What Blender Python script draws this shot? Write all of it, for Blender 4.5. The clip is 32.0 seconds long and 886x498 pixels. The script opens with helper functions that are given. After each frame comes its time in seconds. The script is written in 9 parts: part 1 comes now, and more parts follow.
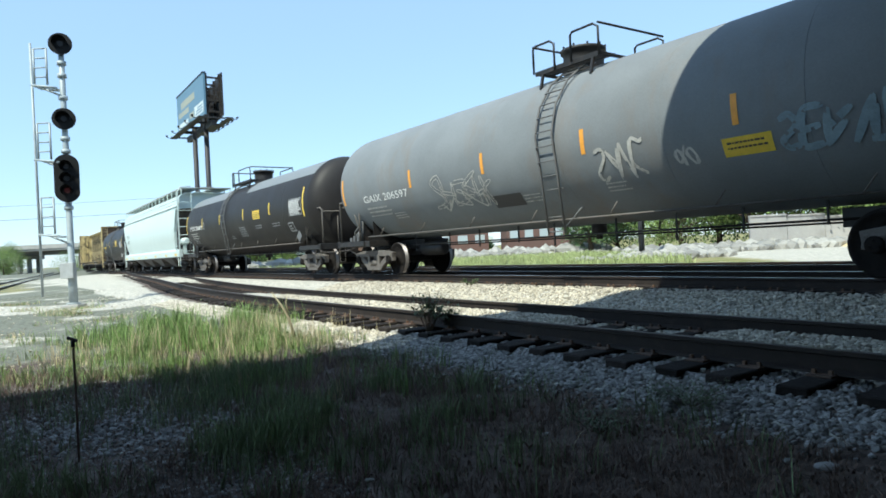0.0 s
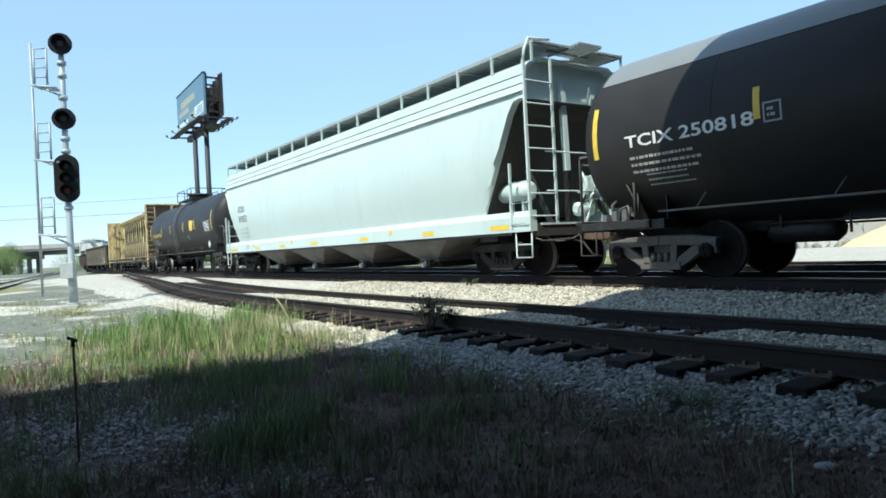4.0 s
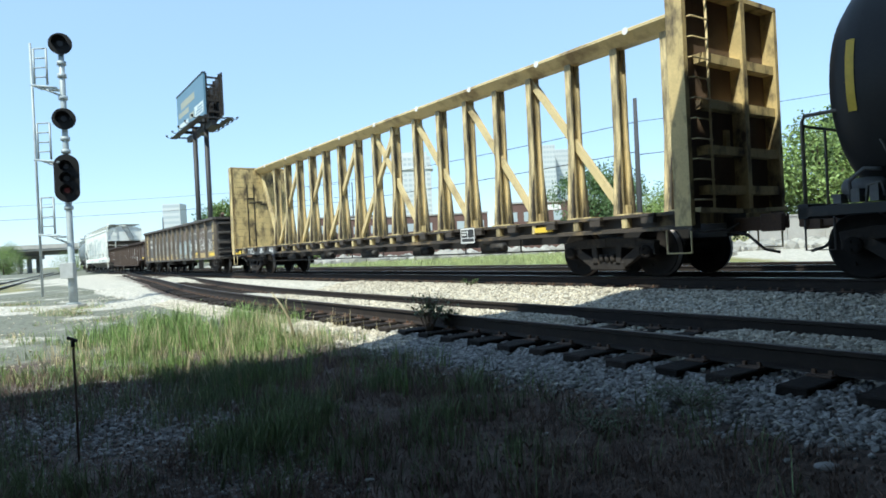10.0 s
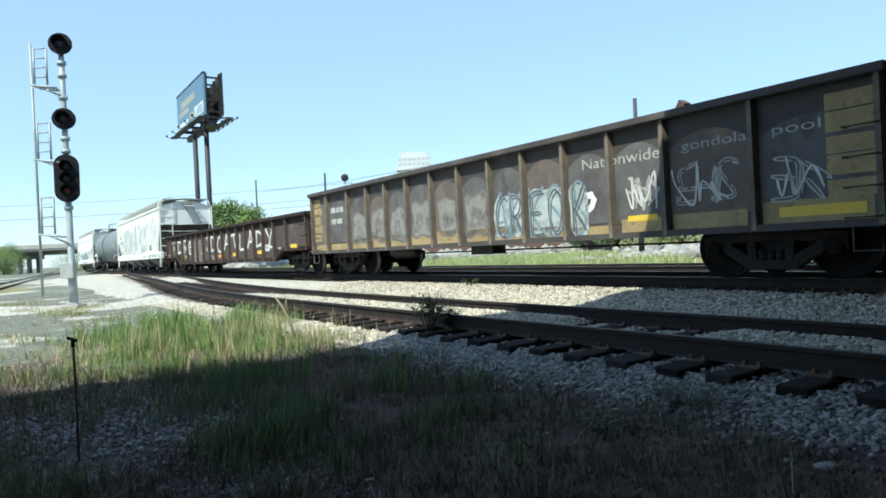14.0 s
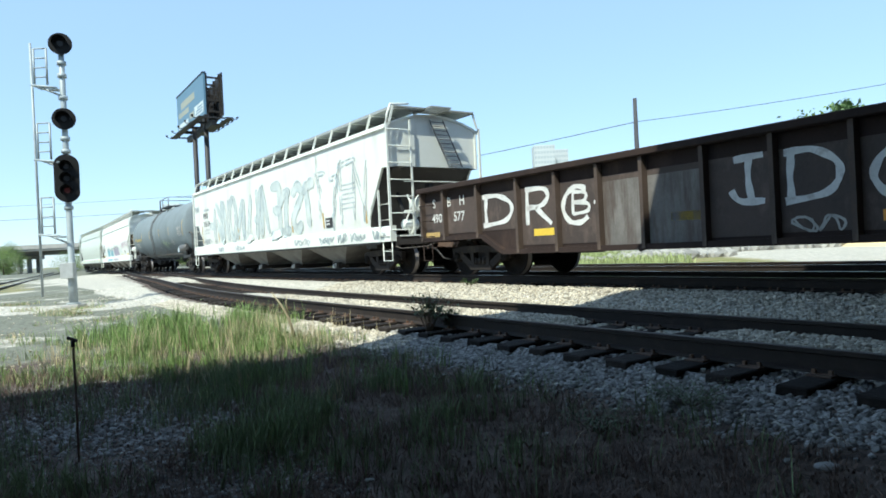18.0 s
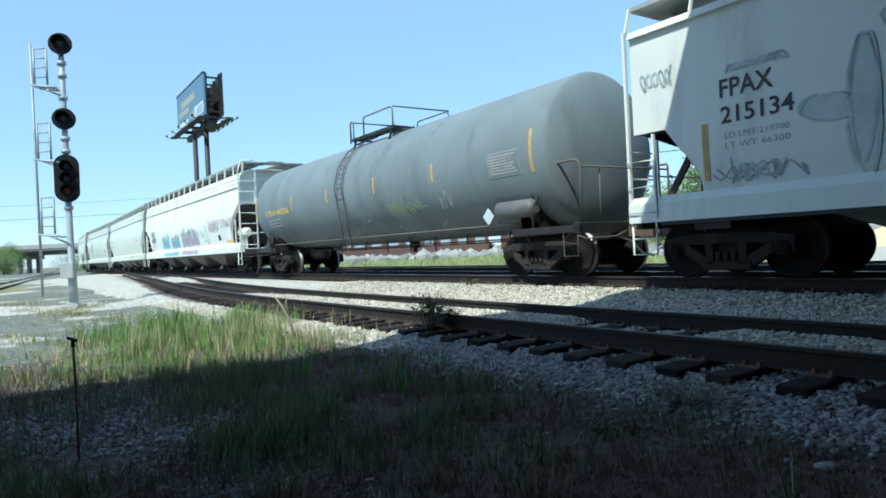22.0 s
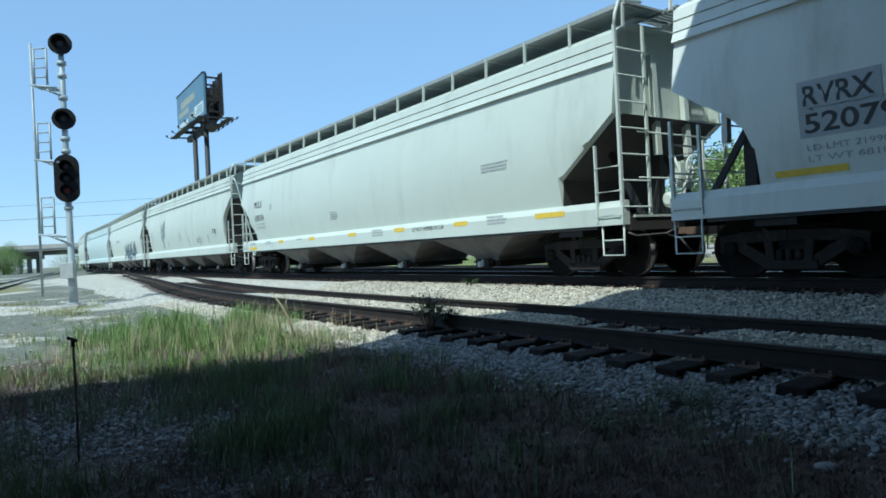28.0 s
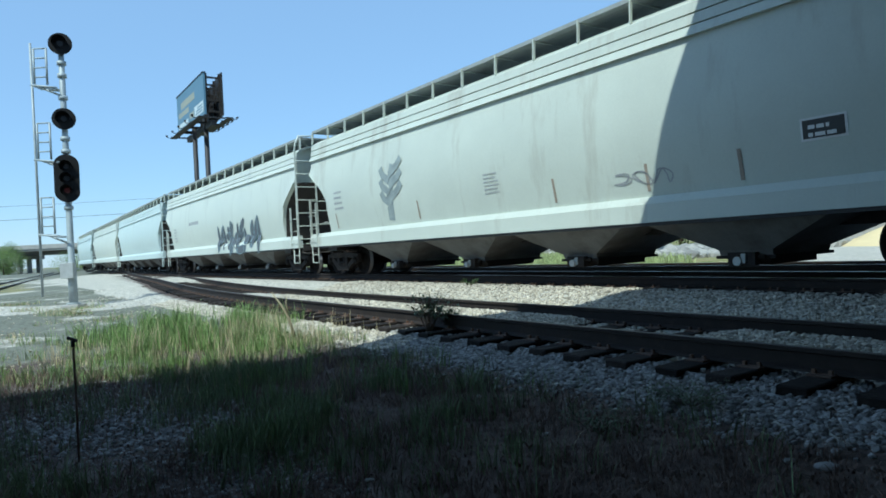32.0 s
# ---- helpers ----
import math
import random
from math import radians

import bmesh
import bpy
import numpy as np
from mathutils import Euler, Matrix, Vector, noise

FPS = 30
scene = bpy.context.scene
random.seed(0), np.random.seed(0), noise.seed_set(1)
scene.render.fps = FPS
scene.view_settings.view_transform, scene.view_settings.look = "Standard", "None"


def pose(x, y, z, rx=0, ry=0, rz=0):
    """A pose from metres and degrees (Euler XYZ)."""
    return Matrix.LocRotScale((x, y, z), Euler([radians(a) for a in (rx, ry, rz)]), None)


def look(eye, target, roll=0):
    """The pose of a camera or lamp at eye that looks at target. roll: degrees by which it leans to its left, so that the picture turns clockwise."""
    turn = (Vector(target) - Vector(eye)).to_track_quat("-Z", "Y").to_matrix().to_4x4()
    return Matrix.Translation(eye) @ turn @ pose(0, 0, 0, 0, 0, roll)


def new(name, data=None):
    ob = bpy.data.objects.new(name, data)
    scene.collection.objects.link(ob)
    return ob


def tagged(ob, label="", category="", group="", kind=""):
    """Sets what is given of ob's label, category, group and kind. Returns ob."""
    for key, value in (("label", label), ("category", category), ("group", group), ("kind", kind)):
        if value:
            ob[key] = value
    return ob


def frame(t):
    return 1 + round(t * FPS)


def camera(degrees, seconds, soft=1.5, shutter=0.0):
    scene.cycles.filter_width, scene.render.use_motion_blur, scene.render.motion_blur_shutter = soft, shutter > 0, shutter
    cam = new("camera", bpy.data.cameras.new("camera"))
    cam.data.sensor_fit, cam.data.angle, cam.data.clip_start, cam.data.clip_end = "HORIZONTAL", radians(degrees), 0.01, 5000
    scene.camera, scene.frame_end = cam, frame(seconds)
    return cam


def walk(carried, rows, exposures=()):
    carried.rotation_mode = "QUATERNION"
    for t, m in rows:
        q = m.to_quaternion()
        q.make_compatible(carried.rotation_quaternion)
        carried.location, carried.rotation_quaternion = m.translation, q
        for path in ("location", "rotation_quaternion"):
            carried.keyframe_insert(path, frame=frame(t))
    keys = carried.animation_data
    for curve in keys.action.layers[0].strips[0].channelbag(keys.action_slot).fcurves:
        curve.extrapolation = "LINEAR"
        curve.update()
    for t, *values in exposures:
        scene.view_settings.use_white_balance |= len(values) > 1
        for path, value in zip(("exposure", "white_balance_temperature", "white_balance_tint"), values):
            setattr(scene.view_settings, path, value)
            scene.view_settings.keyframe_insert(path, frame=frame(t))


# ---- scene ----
# ---- camera ----
# x to the right of the camera, y ahead of it, z = 0 at the rail heads of the train's track
EYE = (0.0, 0.0, 0.698)
CAM_POSE = pose(*EYE, 90 - 0.105, 0, 0) @ pose(0, 0, 0, 0, 0, -2.877)
cam = camera(67.88, 32.0, soft=1.7)
walk(cam, [(0.0, CAM_POSE), (32.0, CAM_POSE)],
     exposures=[(0.0, 0.715, 6000, 0), (3.5, 0.715, 6000, 0), (5.5, 0.495, 5600, 0), (6.2, 0.515, 5600, 0), (7.0, 0.615, 5750, 0), (8.0, 0.715, 5950, 0), (19.0, 0.715, 6000, 0),
                (20.0, 0.615, 5900, 0), (21.0, 0.585, 5600, 0), (22.0, 0.545, 5470, -2), (23.0, 0.635, 5900, 0), (24.0, 0.675, 6000, 0), (25.0, 0.575, 5750, 0),
                (28.0, 0.215, 5300, -4), (32.0, 0.235, 5330, -4)])

# ---- light ----
SUN_DIR = Vector((-0.379, -0.631, 1.0)).normalized()
world = bpy.data.worlds.new("world")
scene.world = world
world.use_nodes = True
wn = world.node_tree.nodes
sky = wn.new("ShaderNodeTexSky")
sky.sky_type = "NISHITA"
sky.sun_disc = False
sky.sun_elevation = math.asin(SUN_DIR.z)
sky.sun_rotation = math.atan2(SUN_DIR.x, SUN_DIR.y)
sky.air_density, sky.dust_density, sky.ozone_density = 1.0, 0.2, 2.0
wn["Background"].inputs["Strength"].default_value = 0.15
haze = wn.new("ShaderNodeMix")                                  # even summer haze over the whole sky
haze.data_type = "RGBA"
haze.inputs[0].default_value, haze.inputs[7].default_value = 0.64, (2.3, 3.1, 4.35, 1)
world.node_tree.links.new(sky.outputs[0], haze.inputs[6])
world.node_tree.links.new(haze.outputs[2], wn["Background"].inputs["Color"])
sun_data = bpy.data.lights.new("sun", "SUN")
sun_data.energy, sun_data.angle, sun_data.color = 4.0, radians(0.53), (1.0, 0.925, 0.79)
sun = new("sun", sun_data)
sun.matrix_world = look(SUN_DIR * 60, (0, 0, 0))

# ---- track plan: arc lengths along the train's track, s = 0 beside the camera's axis ----
HEAD = radians(55.07)
D0 = Vector((math.cos(HEAD), -math.sin(HEAD)))      # way the train goes
ARCS = ((-20.0, 0.00178), (-45.0, -0.00122), (-60.0, -0.00131), (-76.0, 0.007))
BASE = Vector((0.0, 18.308))


def centre(s):
    """Point, direction and near-side normal of the train's track at s."""
    d = D0.copy()
    if s >= ARCS[0][0]:
        p = BASE + s * d
    else:
        p = BASE + ARCS[0][0] * d
        phi = math.atan2(-d.y, -d.x)
        for i, (a, k) in enumerate(ARCS):
            e = max(s, ARCS[i + 1][0]) if i + 1 < len(ARCS) else s
            run = a - e
            p = p + Vector((-(math.sin(phi - k * run) - math.sin(phi)) / k, (math.cos(phi - k * run) - math.cos(phi)) / k))
            phi -= k * run
            if e == s:
                break
        d = -Vector((math.cos(phi), math.sin(phi)))
    return p, d, Vector((d.y, -d.x))


def smooth(a, b, x):
    t = min(1.0, max(0.0, (x - a) / (b - a)))
    return t * t * (3 - 2 * t)


def lerp_table(table, x):
    if x <= table[0][0]:
        return table[0][1]
    for (a, va), (b, vb) in zip(table, table[1:]):
        if x <= b:
            u = (x - a) / (b - a)
            return va + (vb - va) * u
    return table[-1][1]


# near track: its distance from the train's track, and its rail height; it joins the train's track far off
NEAR_OFF = ((-52, 0.0), (-44, 0.55), (-37, 1.15), (-30, 1.7), (-24, 2.25), (-18, 2.85), (-12, 3.6), (-7, 4.15), (-2, 4.5), (2, 4.6), (40, 4.6))
NEAR_Z = ((-44, 0.0), (-30, -0.08), (-12, -0.17), (-2, -0.20), (40, -0.20))


def near_track(s):
    p, d, n = centre(s)
    off = sum(lerp_table(NEAR_OFF, s + o) for o in (-4, -2, 0, 2, 4)) / 5
    slope = (lerp_table(NEAR_OFF, s + 4) - lerp_table(NEAR_OFF, s - 4)) / 8
    d2 = (d + n * slope).normalized()
    return p + n * off, d2, Vector((d2.y, -d2.x)), sum(lerp_table(NEAR_Z, s + o) for o in (-4, 0, 4)) / 3


def plan_sl(x, y):
    """Arc length and distance towards the camera from the straight line of the train's track."""
    v = Vector((x, y)) - BASE
    return v.dot(D0), v.dot(Vector((D0.y, -D0.x)))


def ground_z(x, y):
    s, l = plan_sl(x, y)
    if s > -18:
        prof = ((-60, -0.62), (-14, -0.6), (-8.5, -0.52), (-6.6, -0.24), (-1.9, -0.2), (1.7, -0.2), (2.5, -0.33), (3.2, -0.39), (4.7, -0.42), (5.2, -0.44), (5.5, -0.44), (5.8, -0.44), (6.15, -0.53), (6.6, -0.56), (8.4, -0.62), (60, -0.62))
        z = lerp_table(prof, l) + 0.075 * smooth(3.7, 4.0, l) * smooth(5.1, 4.6, l) * (1 - smooth(8.6, 9.2, s) * smooth(11.2, 10.6, s)) * smooth(-6, -3, s)
    else:
        u = smooth(-18, -44, s)
        prof = ((-60, -0.6), (-14, -0.58), (-8.5, -0.5), (-6.6, -0.24), (-1.9, -0.2), (1.7, -0.2), (2.5, -0.3 + 0.05 * u), (6.0, -0.40), (9, -0.5), (60, -0.55))
        z = lerp_table(prof, l)
    far = smooth(60, 140, math.hypot(x, y))
    rough = 0.035 * noise.noise((x * 1.4, y * 1.4, 4)) * smooth(6.3, 7.2, l) * smooth(40, 25, math.hypot(x, y))
    return z * (1 - far) - 0.55 * far + rough + 0.05 * noise.noise((x * 0.35, y * 0.35, 0)) * smooth(5.5, 8, abs(l - 0))


# ---- mesh helpers ----
def box(bm, x0, x1, y0, y1, z0, z1, m=None):
    vs = [bm.verts.new((x, y, z)) for x in (x0, x1) for y in (y0, y1) for z in (z0, z1)]
    for f in ((0, 1, 3, 2), (4, 6, 7, 5), (0, 4, 5, 1), (2, 3, 7, 6), (0, 2, 6, 4), (1, 5, 7, 3)):
        bm.faces.new([vs[i] for i in f])
    if m is not None:
        for v in vs:
            v.co = m @ v.co
    return vs


def bar(bm, a, b, w, h=None, up=(0, 0, 1)):
    """A square bar from a to b, w wide and h deep."""
    h = w if h is None else h
    a, b = Vector(a), Vector(b)
    z = (b - a).normalized()
    u = Vector(up)
    x = z.cross(u)
    if x.length < 1e-4:
        x = z.cross(Vector((1, 0, 0)))
    x.normalize()
    y = x.cross(z)
    rings = [[bm.verts.new(p + x * sx * w / 2 + y * sy * h / 2) for sx, sy in ((-1, -1), (1, -1), (1, 1), (-1, 1))] for p in (a, b)]
    for i in range(4):
        j = (i + 1) % 4
        bm.faces.new((rings[0][i], rings[0][j], rings[1][j], rings[1][i]))
    bm.faces.new(rings[0][::-1]), bm.faces.new(rings[1])


def tube(bm, pts, r, seg=7):
    """A round tube through pts; radius r or a list of radii."""
    pts = [Vector(p) for p in pts]
    rs = r if isinstance(r, (list, tuple)) else [r] * len(pts)
    rings = []
    ref = None
    for i, p in enumerate(pts):
        t = (pts[min(i + 1, len(pts) - 1)] - pts[max(i - 1, 0)]).normalized()
        if ref is None:
            ref = t.cross(Vector((0, 0, 1)))
            if ref.length < 1e-3:
                ref = t.cross(Vector((1, 0, 0)))
        x = (ref - t * ref.dot(t)).normalized()
        y = t.cross(x)
        rings.append([bm.verts.new(p + (x * math.cos(a) + y * math.sin(a)) * rs[i]) for a in [2 * math.pi * k / seg for k in range(seg)]])
    for a, b in zip(rings, rings[1:]):
        for k in range(seg):
            j = (k + 1) % seg
            f = bm.faces.new((a[k], a[j], b[j], b[k]))
            f.smooth = True
    bm.faces.new(rings[0][::-1]), bm.faces.new(rings[-1])


def extrude_x(bm, prof, xs, shift=None, close=True, smooth_faces=False):
    """A closed y-z profile drawn along x; shift(i) may give a scaled profile for each x."""
    rings = []
    for i, x in enumerate(xs):
        pr = prof if shift is None else shift(i)
        rings.append([bm.verts.new((x, y, z)) for y, z in pr])
    n = len(prof)
    for a, b in zip(rings, rings[1:]):
        for k in range(n):
            j = (k + 1) % n
            f = bm.faces.new((a[k], b[k], b[j], a[j]))
            f.smooth = smooth_faces
    if close:
        bm.faces.new(rings[0]), bm.faces.new(rings[-1][::-1])
    return rings


def lathe_x(bm, prof, seg=24, c=(0, 0, 0)):
    """A profile of (x, r) turned about the x axis."""
    rings = []
    for x, r in prof:
        rings.append([bm.verts.new((c[0] + x, c[1] + r * math.cos(a), c[2] + r * math.sin(a))) for a in [2 * math.pi * k / seg for k in range(seg)]])
    for a, b in zip(rings, rings[1:]):
        for k in range(seg):
            j = (k + 1) % seg
            f = bm.faces.new((a[k], a[j], b[j], b[k]))
            f.smooth = True
    bm.faces.new(rings[0][::-1]), bm.faces.new(rings[-1])


def rounded(bm, width=0.012, seg=1):
    bmesh.ops.bevel(bm, geom=list(bm.edges), offset=width, segments=seg, affect="EDGES", clamp_overlap=True)


def done(bm, name, material):
    bmesh.ops.recalc_face_normals(bm, faces=bm.faces)
    me = bpy.data.meshes.new(name)
    bm.to_mesh(me)
    bm.free()
    me.materials.append(material)
    return me


def part(name, bm, material, parent, label=""):
    """Links a bmesh, or a mesh that is there already, as one object under its thing."""
    me = done(bm, name, material) if isinstance(bm, bmesh.types.BMesh) else bm
    ob = new(name, me)
    ob.parent = parent
    if label:
        tagged(ob, label)
    return ob


def mesh_of(name, verts, faces, material, smooth_shade=False):
    me = bpy.data.meshes.new(name)
    me.from_pydata(verts, [], faces)
    me.materials.append(material)
    if smooth_shade:
        me.polygons.foreach_set("use_smooth", [True] * len(me.polygons))
    me.update()
    return me


# ---- materials ----
def mat(name, base, rough=0.6, metal=0.0, vary=0.25, scale=2.0, fine=30.0, bump=0.15, tint=None, tint_amount=0.0, tint_scale=1.2, tint_edge=0.55, streak=0.0, spec=0.5, per_piece=0.0, island=False, stretch=(1, 1, 1), rough_vary=0.12):
    """A painted or natural surface: two scales of change in colour and roughness, stains of another tint, fine relief."""
    m = bpy.data.materials.new(name)
    m.use_nodes = True
    nt = m.node_tree
    bsdf = nt.nodes["Principled BSDF"]
    lk = nt.links.new

    def node(kind, **sets):
        nd = nt.nodes.new(kind)
        for k, v in sets.items():
            nd.inputs[k].default_value = v
        return nd

    co = nt.nodes.new("ShaderNodeTexCoord")
    mp = node("ShaderNodeMapping", Scale=stretch)
    lk(co.outputs["Object"], mp.inputs["Vector"])
    big = node("ShaderNodeTexNoise", Scale=scale, Detail=4.0, Roughness=0.6)
    small = node("ShaderNodeTexNoise", Scale=fine, Detail=3.0, Roughness=0.6)
    lk(mp.outputs[0], big.inputs["Vector"]), lk(mp.outputs[0], small.inputs["Vector"])
    lo = [c * (1 - vary) for c in base]
    hi = [min(1, c * (1 + vary)) for c in base]
    mix = nt.nodes.new("ShaderNodeMix")
    mix.data_type = "RGBA"
    mix.inputs[6].default_value, mix.inputs[7].default_value = (*lo, 1), (*hi, 1)
    add = nt.nodes.new("ShaderNodeMath")
    add.operation = "ADD"
    half = nt.nodes.new("ShaderNodeMath")
    half.operation = "MULTIPLY_ADD"
    half.inputs[1].default_value, half.inputs[2].default_value = 0.5, -0.0
    lk(small.outputs[0], half.inputs[0])
    lk(big.outputs[0], add.inputs[0]), lk(half.outputs[0], add.inputs[1])
    rng = node("ShaderNodeMapRange")
    rng.inputs["From Min"].default_value, rng.inputs["From Max"].default_value = 0.45, 1.05
    lk(add.outputs[0], rng.inputs["Value"])
    lk(rng.outputs[0], mix.inputs[0])
    col = mix.outputs[2]
    if tint is not None:
        st = node("ShaderNodeTexNoise", Scale=tint_scale, Detail=6.0, Roughness=0.65)
        if streak:
            mp2 = node("ShaderNodeMapping", Scale=(1.0, 1.0, 1.0 / streak))
            lk(co.outputs["Object"], mp2.inputs["Vector"])
            lk(mp2.outputs[0], st.inputs["Vector"])
        else:
            lk(mp.outputs[0], st.inputs["Vector"])
        r2 = node("ShaderNodeMapRange")
        r2.inputs["From Min"].default_value, r2.inputs["From Max"].default_value = tint_edge, tint_edge + 0.18
        r2.inputs["To Max"].default_value = tint_amount
        lk(st.outputs[0], r2.inputs["Value"])
        mx = nt.nodes.new("ShaderNodeMix")
        mx.data_type = "RGBA"
        mx.inputs[7].default_value = (*tint, 1)
        lk(r2.outputs[0], mx.inputs[0]), lk(col, mx.inputs[6])
        col = mx.outputs[2]
    if per_piece:
        if island:
            src = nt.nodes.new("ShaderNodeNewGeometry").outputs["Random Per Island"]
        else:
            src = nt.nodes.new("ShaderNodeObjectInfo").outputs["Random"]
        r3 = node("ShaderNodeMapRange")
        r3.inputs["To Min"].default_value, r3.inputs["To Max"].default_value = 1 - per_piece, 1 + per_piece
        lk(src, r3.inputs["Value"])
        hsv = nt.nodes.new("ShaderNodeHueSaturation")
        lk(col, hsv.inputs["Color"]), lk(r3.outputs[0], hsv.inputs["Value"])
        col = hsv.outputs[0]
    lk(col, bsdf.inputs["Base Color"])
    rr = node("ShaderNodeMapRange")
    rr.inputs["To Min"].default_value, rr.inputs["To Max"].default_value = max(0.05, rough - rough_vary), min(1, rough + rough_vary)
    lk(big.outputs[0], rr.inputs["Value"]), lk(rr.outputs[0], bsdf.inputs["Roughness"])
    bsdf.inputs["Metallic"].default_value = metal
    bsdf.inputs["Specular IOR Level"].default_value = spec
    if bump:
        bp = node("ShaderNodeBump", Strength=bump, Distance=0.02)
        lk(small.outputs[0], bp.inputs["Height"]), lk(bp.outputs[0], bsdf.inputs["Normal"])
    return m


M_TANK_GREY = mat("tank_grey", (0.19, 0.204, 0.214), 0.7, spec=0.12, vary=0.15, scale=0.8, tint=(0.20, 0.15, 0.11), tint_amount=0.45, tint_scale=0.9, streak=4, bump=0.06)
M_TANK_BLACK = mat("tank_black", (0.026, 0.024, 0.0235), 0.5, spec=0.2, vary=0.25, scale=1.0, tint=(0.05, 0.046, 0.042), tint_amount=0.3, tint_scale=0.8, streak=3, bump=0.05)
M_TANK_DARK = mat("tank_dark", (0.027, 0.027, 0.029), 0.5, spec=0.2, vary=0.25, scale=1.0, tint=(0.04, 0.038, 0.035), tint_amount=0.3, tint_scale=0.7, streak=3, bump=0.05)
M_TANK_BLUE = mat("tank_slate", (0.19, 0.222, 0.235), 0.7, vary=0.16, scale=0.8, tint=(0.06, 0.065, 0.066), tint_amount=0.5, tint_scale=0.8, streak=4, bump=0.06, spec=0.12)
M_HOP_MINT = mat("hopper_mint", (0.52, 0.60, 0.58), 0.45, vary=0.05, scale=0.6, tint=(0.30, 0.30, 0.27), tint_amount=0.25, tint_scale=1.0, streak=5, bump=0.04)
M_HOP_WHITE = mat("hopper_white", (0.71, 0.725, 0.67), 0.5, vary=0.07, scale=0.7, tint=(0.33, 0.30, 0.24), tint_amount=0.4, tint_scale=1.1, streak=5, bump=0.05)
M_HOP_GREY = mat("hopper_grey", (0.565, 0.60, 0.535), 0.45, vary=0.05, scale=0.6, tint=(0.28, 0.27, 0.25), tint_amount=0.3, tint_scale=1.0, streak=5, bump=0.04)
M_HOP_DIRTY = mat("hopper_dirty", (0.535, 0.57, 0.505), 0.5, vary=0.08, scale=0.6, tint=(0.22, 0.17, 0.12), tint_amount=0.5, tint_scale=1.0, streak=6, bump=0.05)
M_YELLOW_CLEAN = mat("rail_yellow", (0.56, 0.45, 0.235), 0.6, vary=0.15, scale=1.5, tint=(0.16, 0.10, 0.05), tint_amount=0.8, tint_edge=0.52, bump=0.08)
M_GON_BROWN = mat("gondola_brown", (0.062, 0.055, 0.051), 0.75, vary=0.35, scale=1.2, tint=(0.16, 0.135, 0.115), tint_amount=0.6, tint_scale=1.6, bump=0.15)
M_GON_DARK = mat("gondola_dark", (0.034, 0.023, 0.02), 0.8, spec=0.2, vary=0.3, scale=1.2, tint=(0.09, 0.058, 0.042), tint_amount=0.6, tint_scale=1.8, streak=2, bump=0.15)
M_RUSTY = mat("rusty_steel", (0.11, 0.07, 0.05), 0.8, vary=0.4, scale=3, tint=(0.2, 0.1, 0.045), tint_amount=0.7, tint_scale=4, bump=0.2)
M_TRUCK = mat("truck_steel", (0.032, 0.028, 0.026), 0.8, spec=0.2, vary=0.35, scale=3, tint=(0.11, 0.082, 0.062), tint_amount=0.6, tint_scale=5, bump=0.2)
M_TRUCK_TAN = mat("truck_dusty", (0.125, 0.112, 0.10), 0.75, vary=0.3, scale=3, tint=(0.08, 0.065, 0.055), tint_amount=0.7, tint_scale=5, bump=0.2)
M_WHEEL = mat("wheel_steel", (0.016, 0.014, 0.013), 0.85, vary=0.3, scale=6, tint=(0.03, 0.024, 0.02), tint_amount=0.4, tint_scale=7, bump=0.1, spec=0.12)
M_TREAD = mat("wheel_tread", (0.22, 0.20, 0.19), 0.5, 0.8, vary=0.1, bump=0.03)
M_BLACK = mat("black_steel", (0.016, 0.015, 0.015), 0.6, vary=0.3, scale=3, tint=(0.09, 0.06, 0.045), tint_amount=0.5, tint_scale=5, bump=0.1)
M_GALV = mat("galvanised", (0.42, 0.43, 0.42), 0.55, 0.35, vary=0.15, scale=6, bump=0.05)
M_PAINT_W = mat("white_marking", (0.72, 0.72, 0.70), 0.6, vary=0.12, scale=8, bump=0.0)
M_PAINT_Y = mat("yellow_marking", (0.72, 0.50, 0.05), 0.5, vary=0.12, scale=8, bump=0.0)
M_PAINT_O = mat("orange_marking", (0.75, 0.33, 0.04), 0.5, vary=0.12, scale=8, bump=0.0)
M_PAINT_K = mat("black_marking", (0.035, 0.035, 0.037), 0.6, vary=0.15, scale=8, bump=0.0)
M_PAINT_GY = mat("grey_marking", (0.33, 0.34, 0.35), 0.6, vary=0.15, scale=8, bump=0.0)
M_FADE_W = mat("faded_white", (0.42, 0.41, 0.38), 0.7, vary=0.3, scale=5, tint=(0.09, 0.065, 0.05), tint_amount=0.9, tint_scale=7, bump=0.0)
M_TEAL = mat("teal_spray", (0.22, 0.47, 0.55), 0.6, vary=0.25, scale=4, tint=(0.55, 0.60, 0.60), tint_amount=0.8, tint_scale=3, bump=0.0)
M_PURPLE = mat("mauve_spray", (0.40, 0.35, 0.43), 0.6, vary=0.25, scale=4, tint=(0.62, 0.60, 0.61), tint_amount=0.8, tint_scale=3, bump=0.0)
M_SLATE = mat("slate_spray", (0.20, 0.27, 0.31), 0.6, vary=0.3, scale=3, bump=0.0)
M_PALE = mat("pale_spray", (0.52, 0.58, 0.60), 0.6, vary=0.25, scale=3, bump=0.0)
# hopper pockets, a darker tone than the cars' paint
M_POCKET = mat("pocket_grey", (0.17, 0.167, 0.155), 0.75, vary=0.25, scale=1.2, tint=(0.10, 0.09, 0.08), tint_amount=0.8, tint_scale=1.4, tint_edge=0.48, streak=2, bump=0.1)
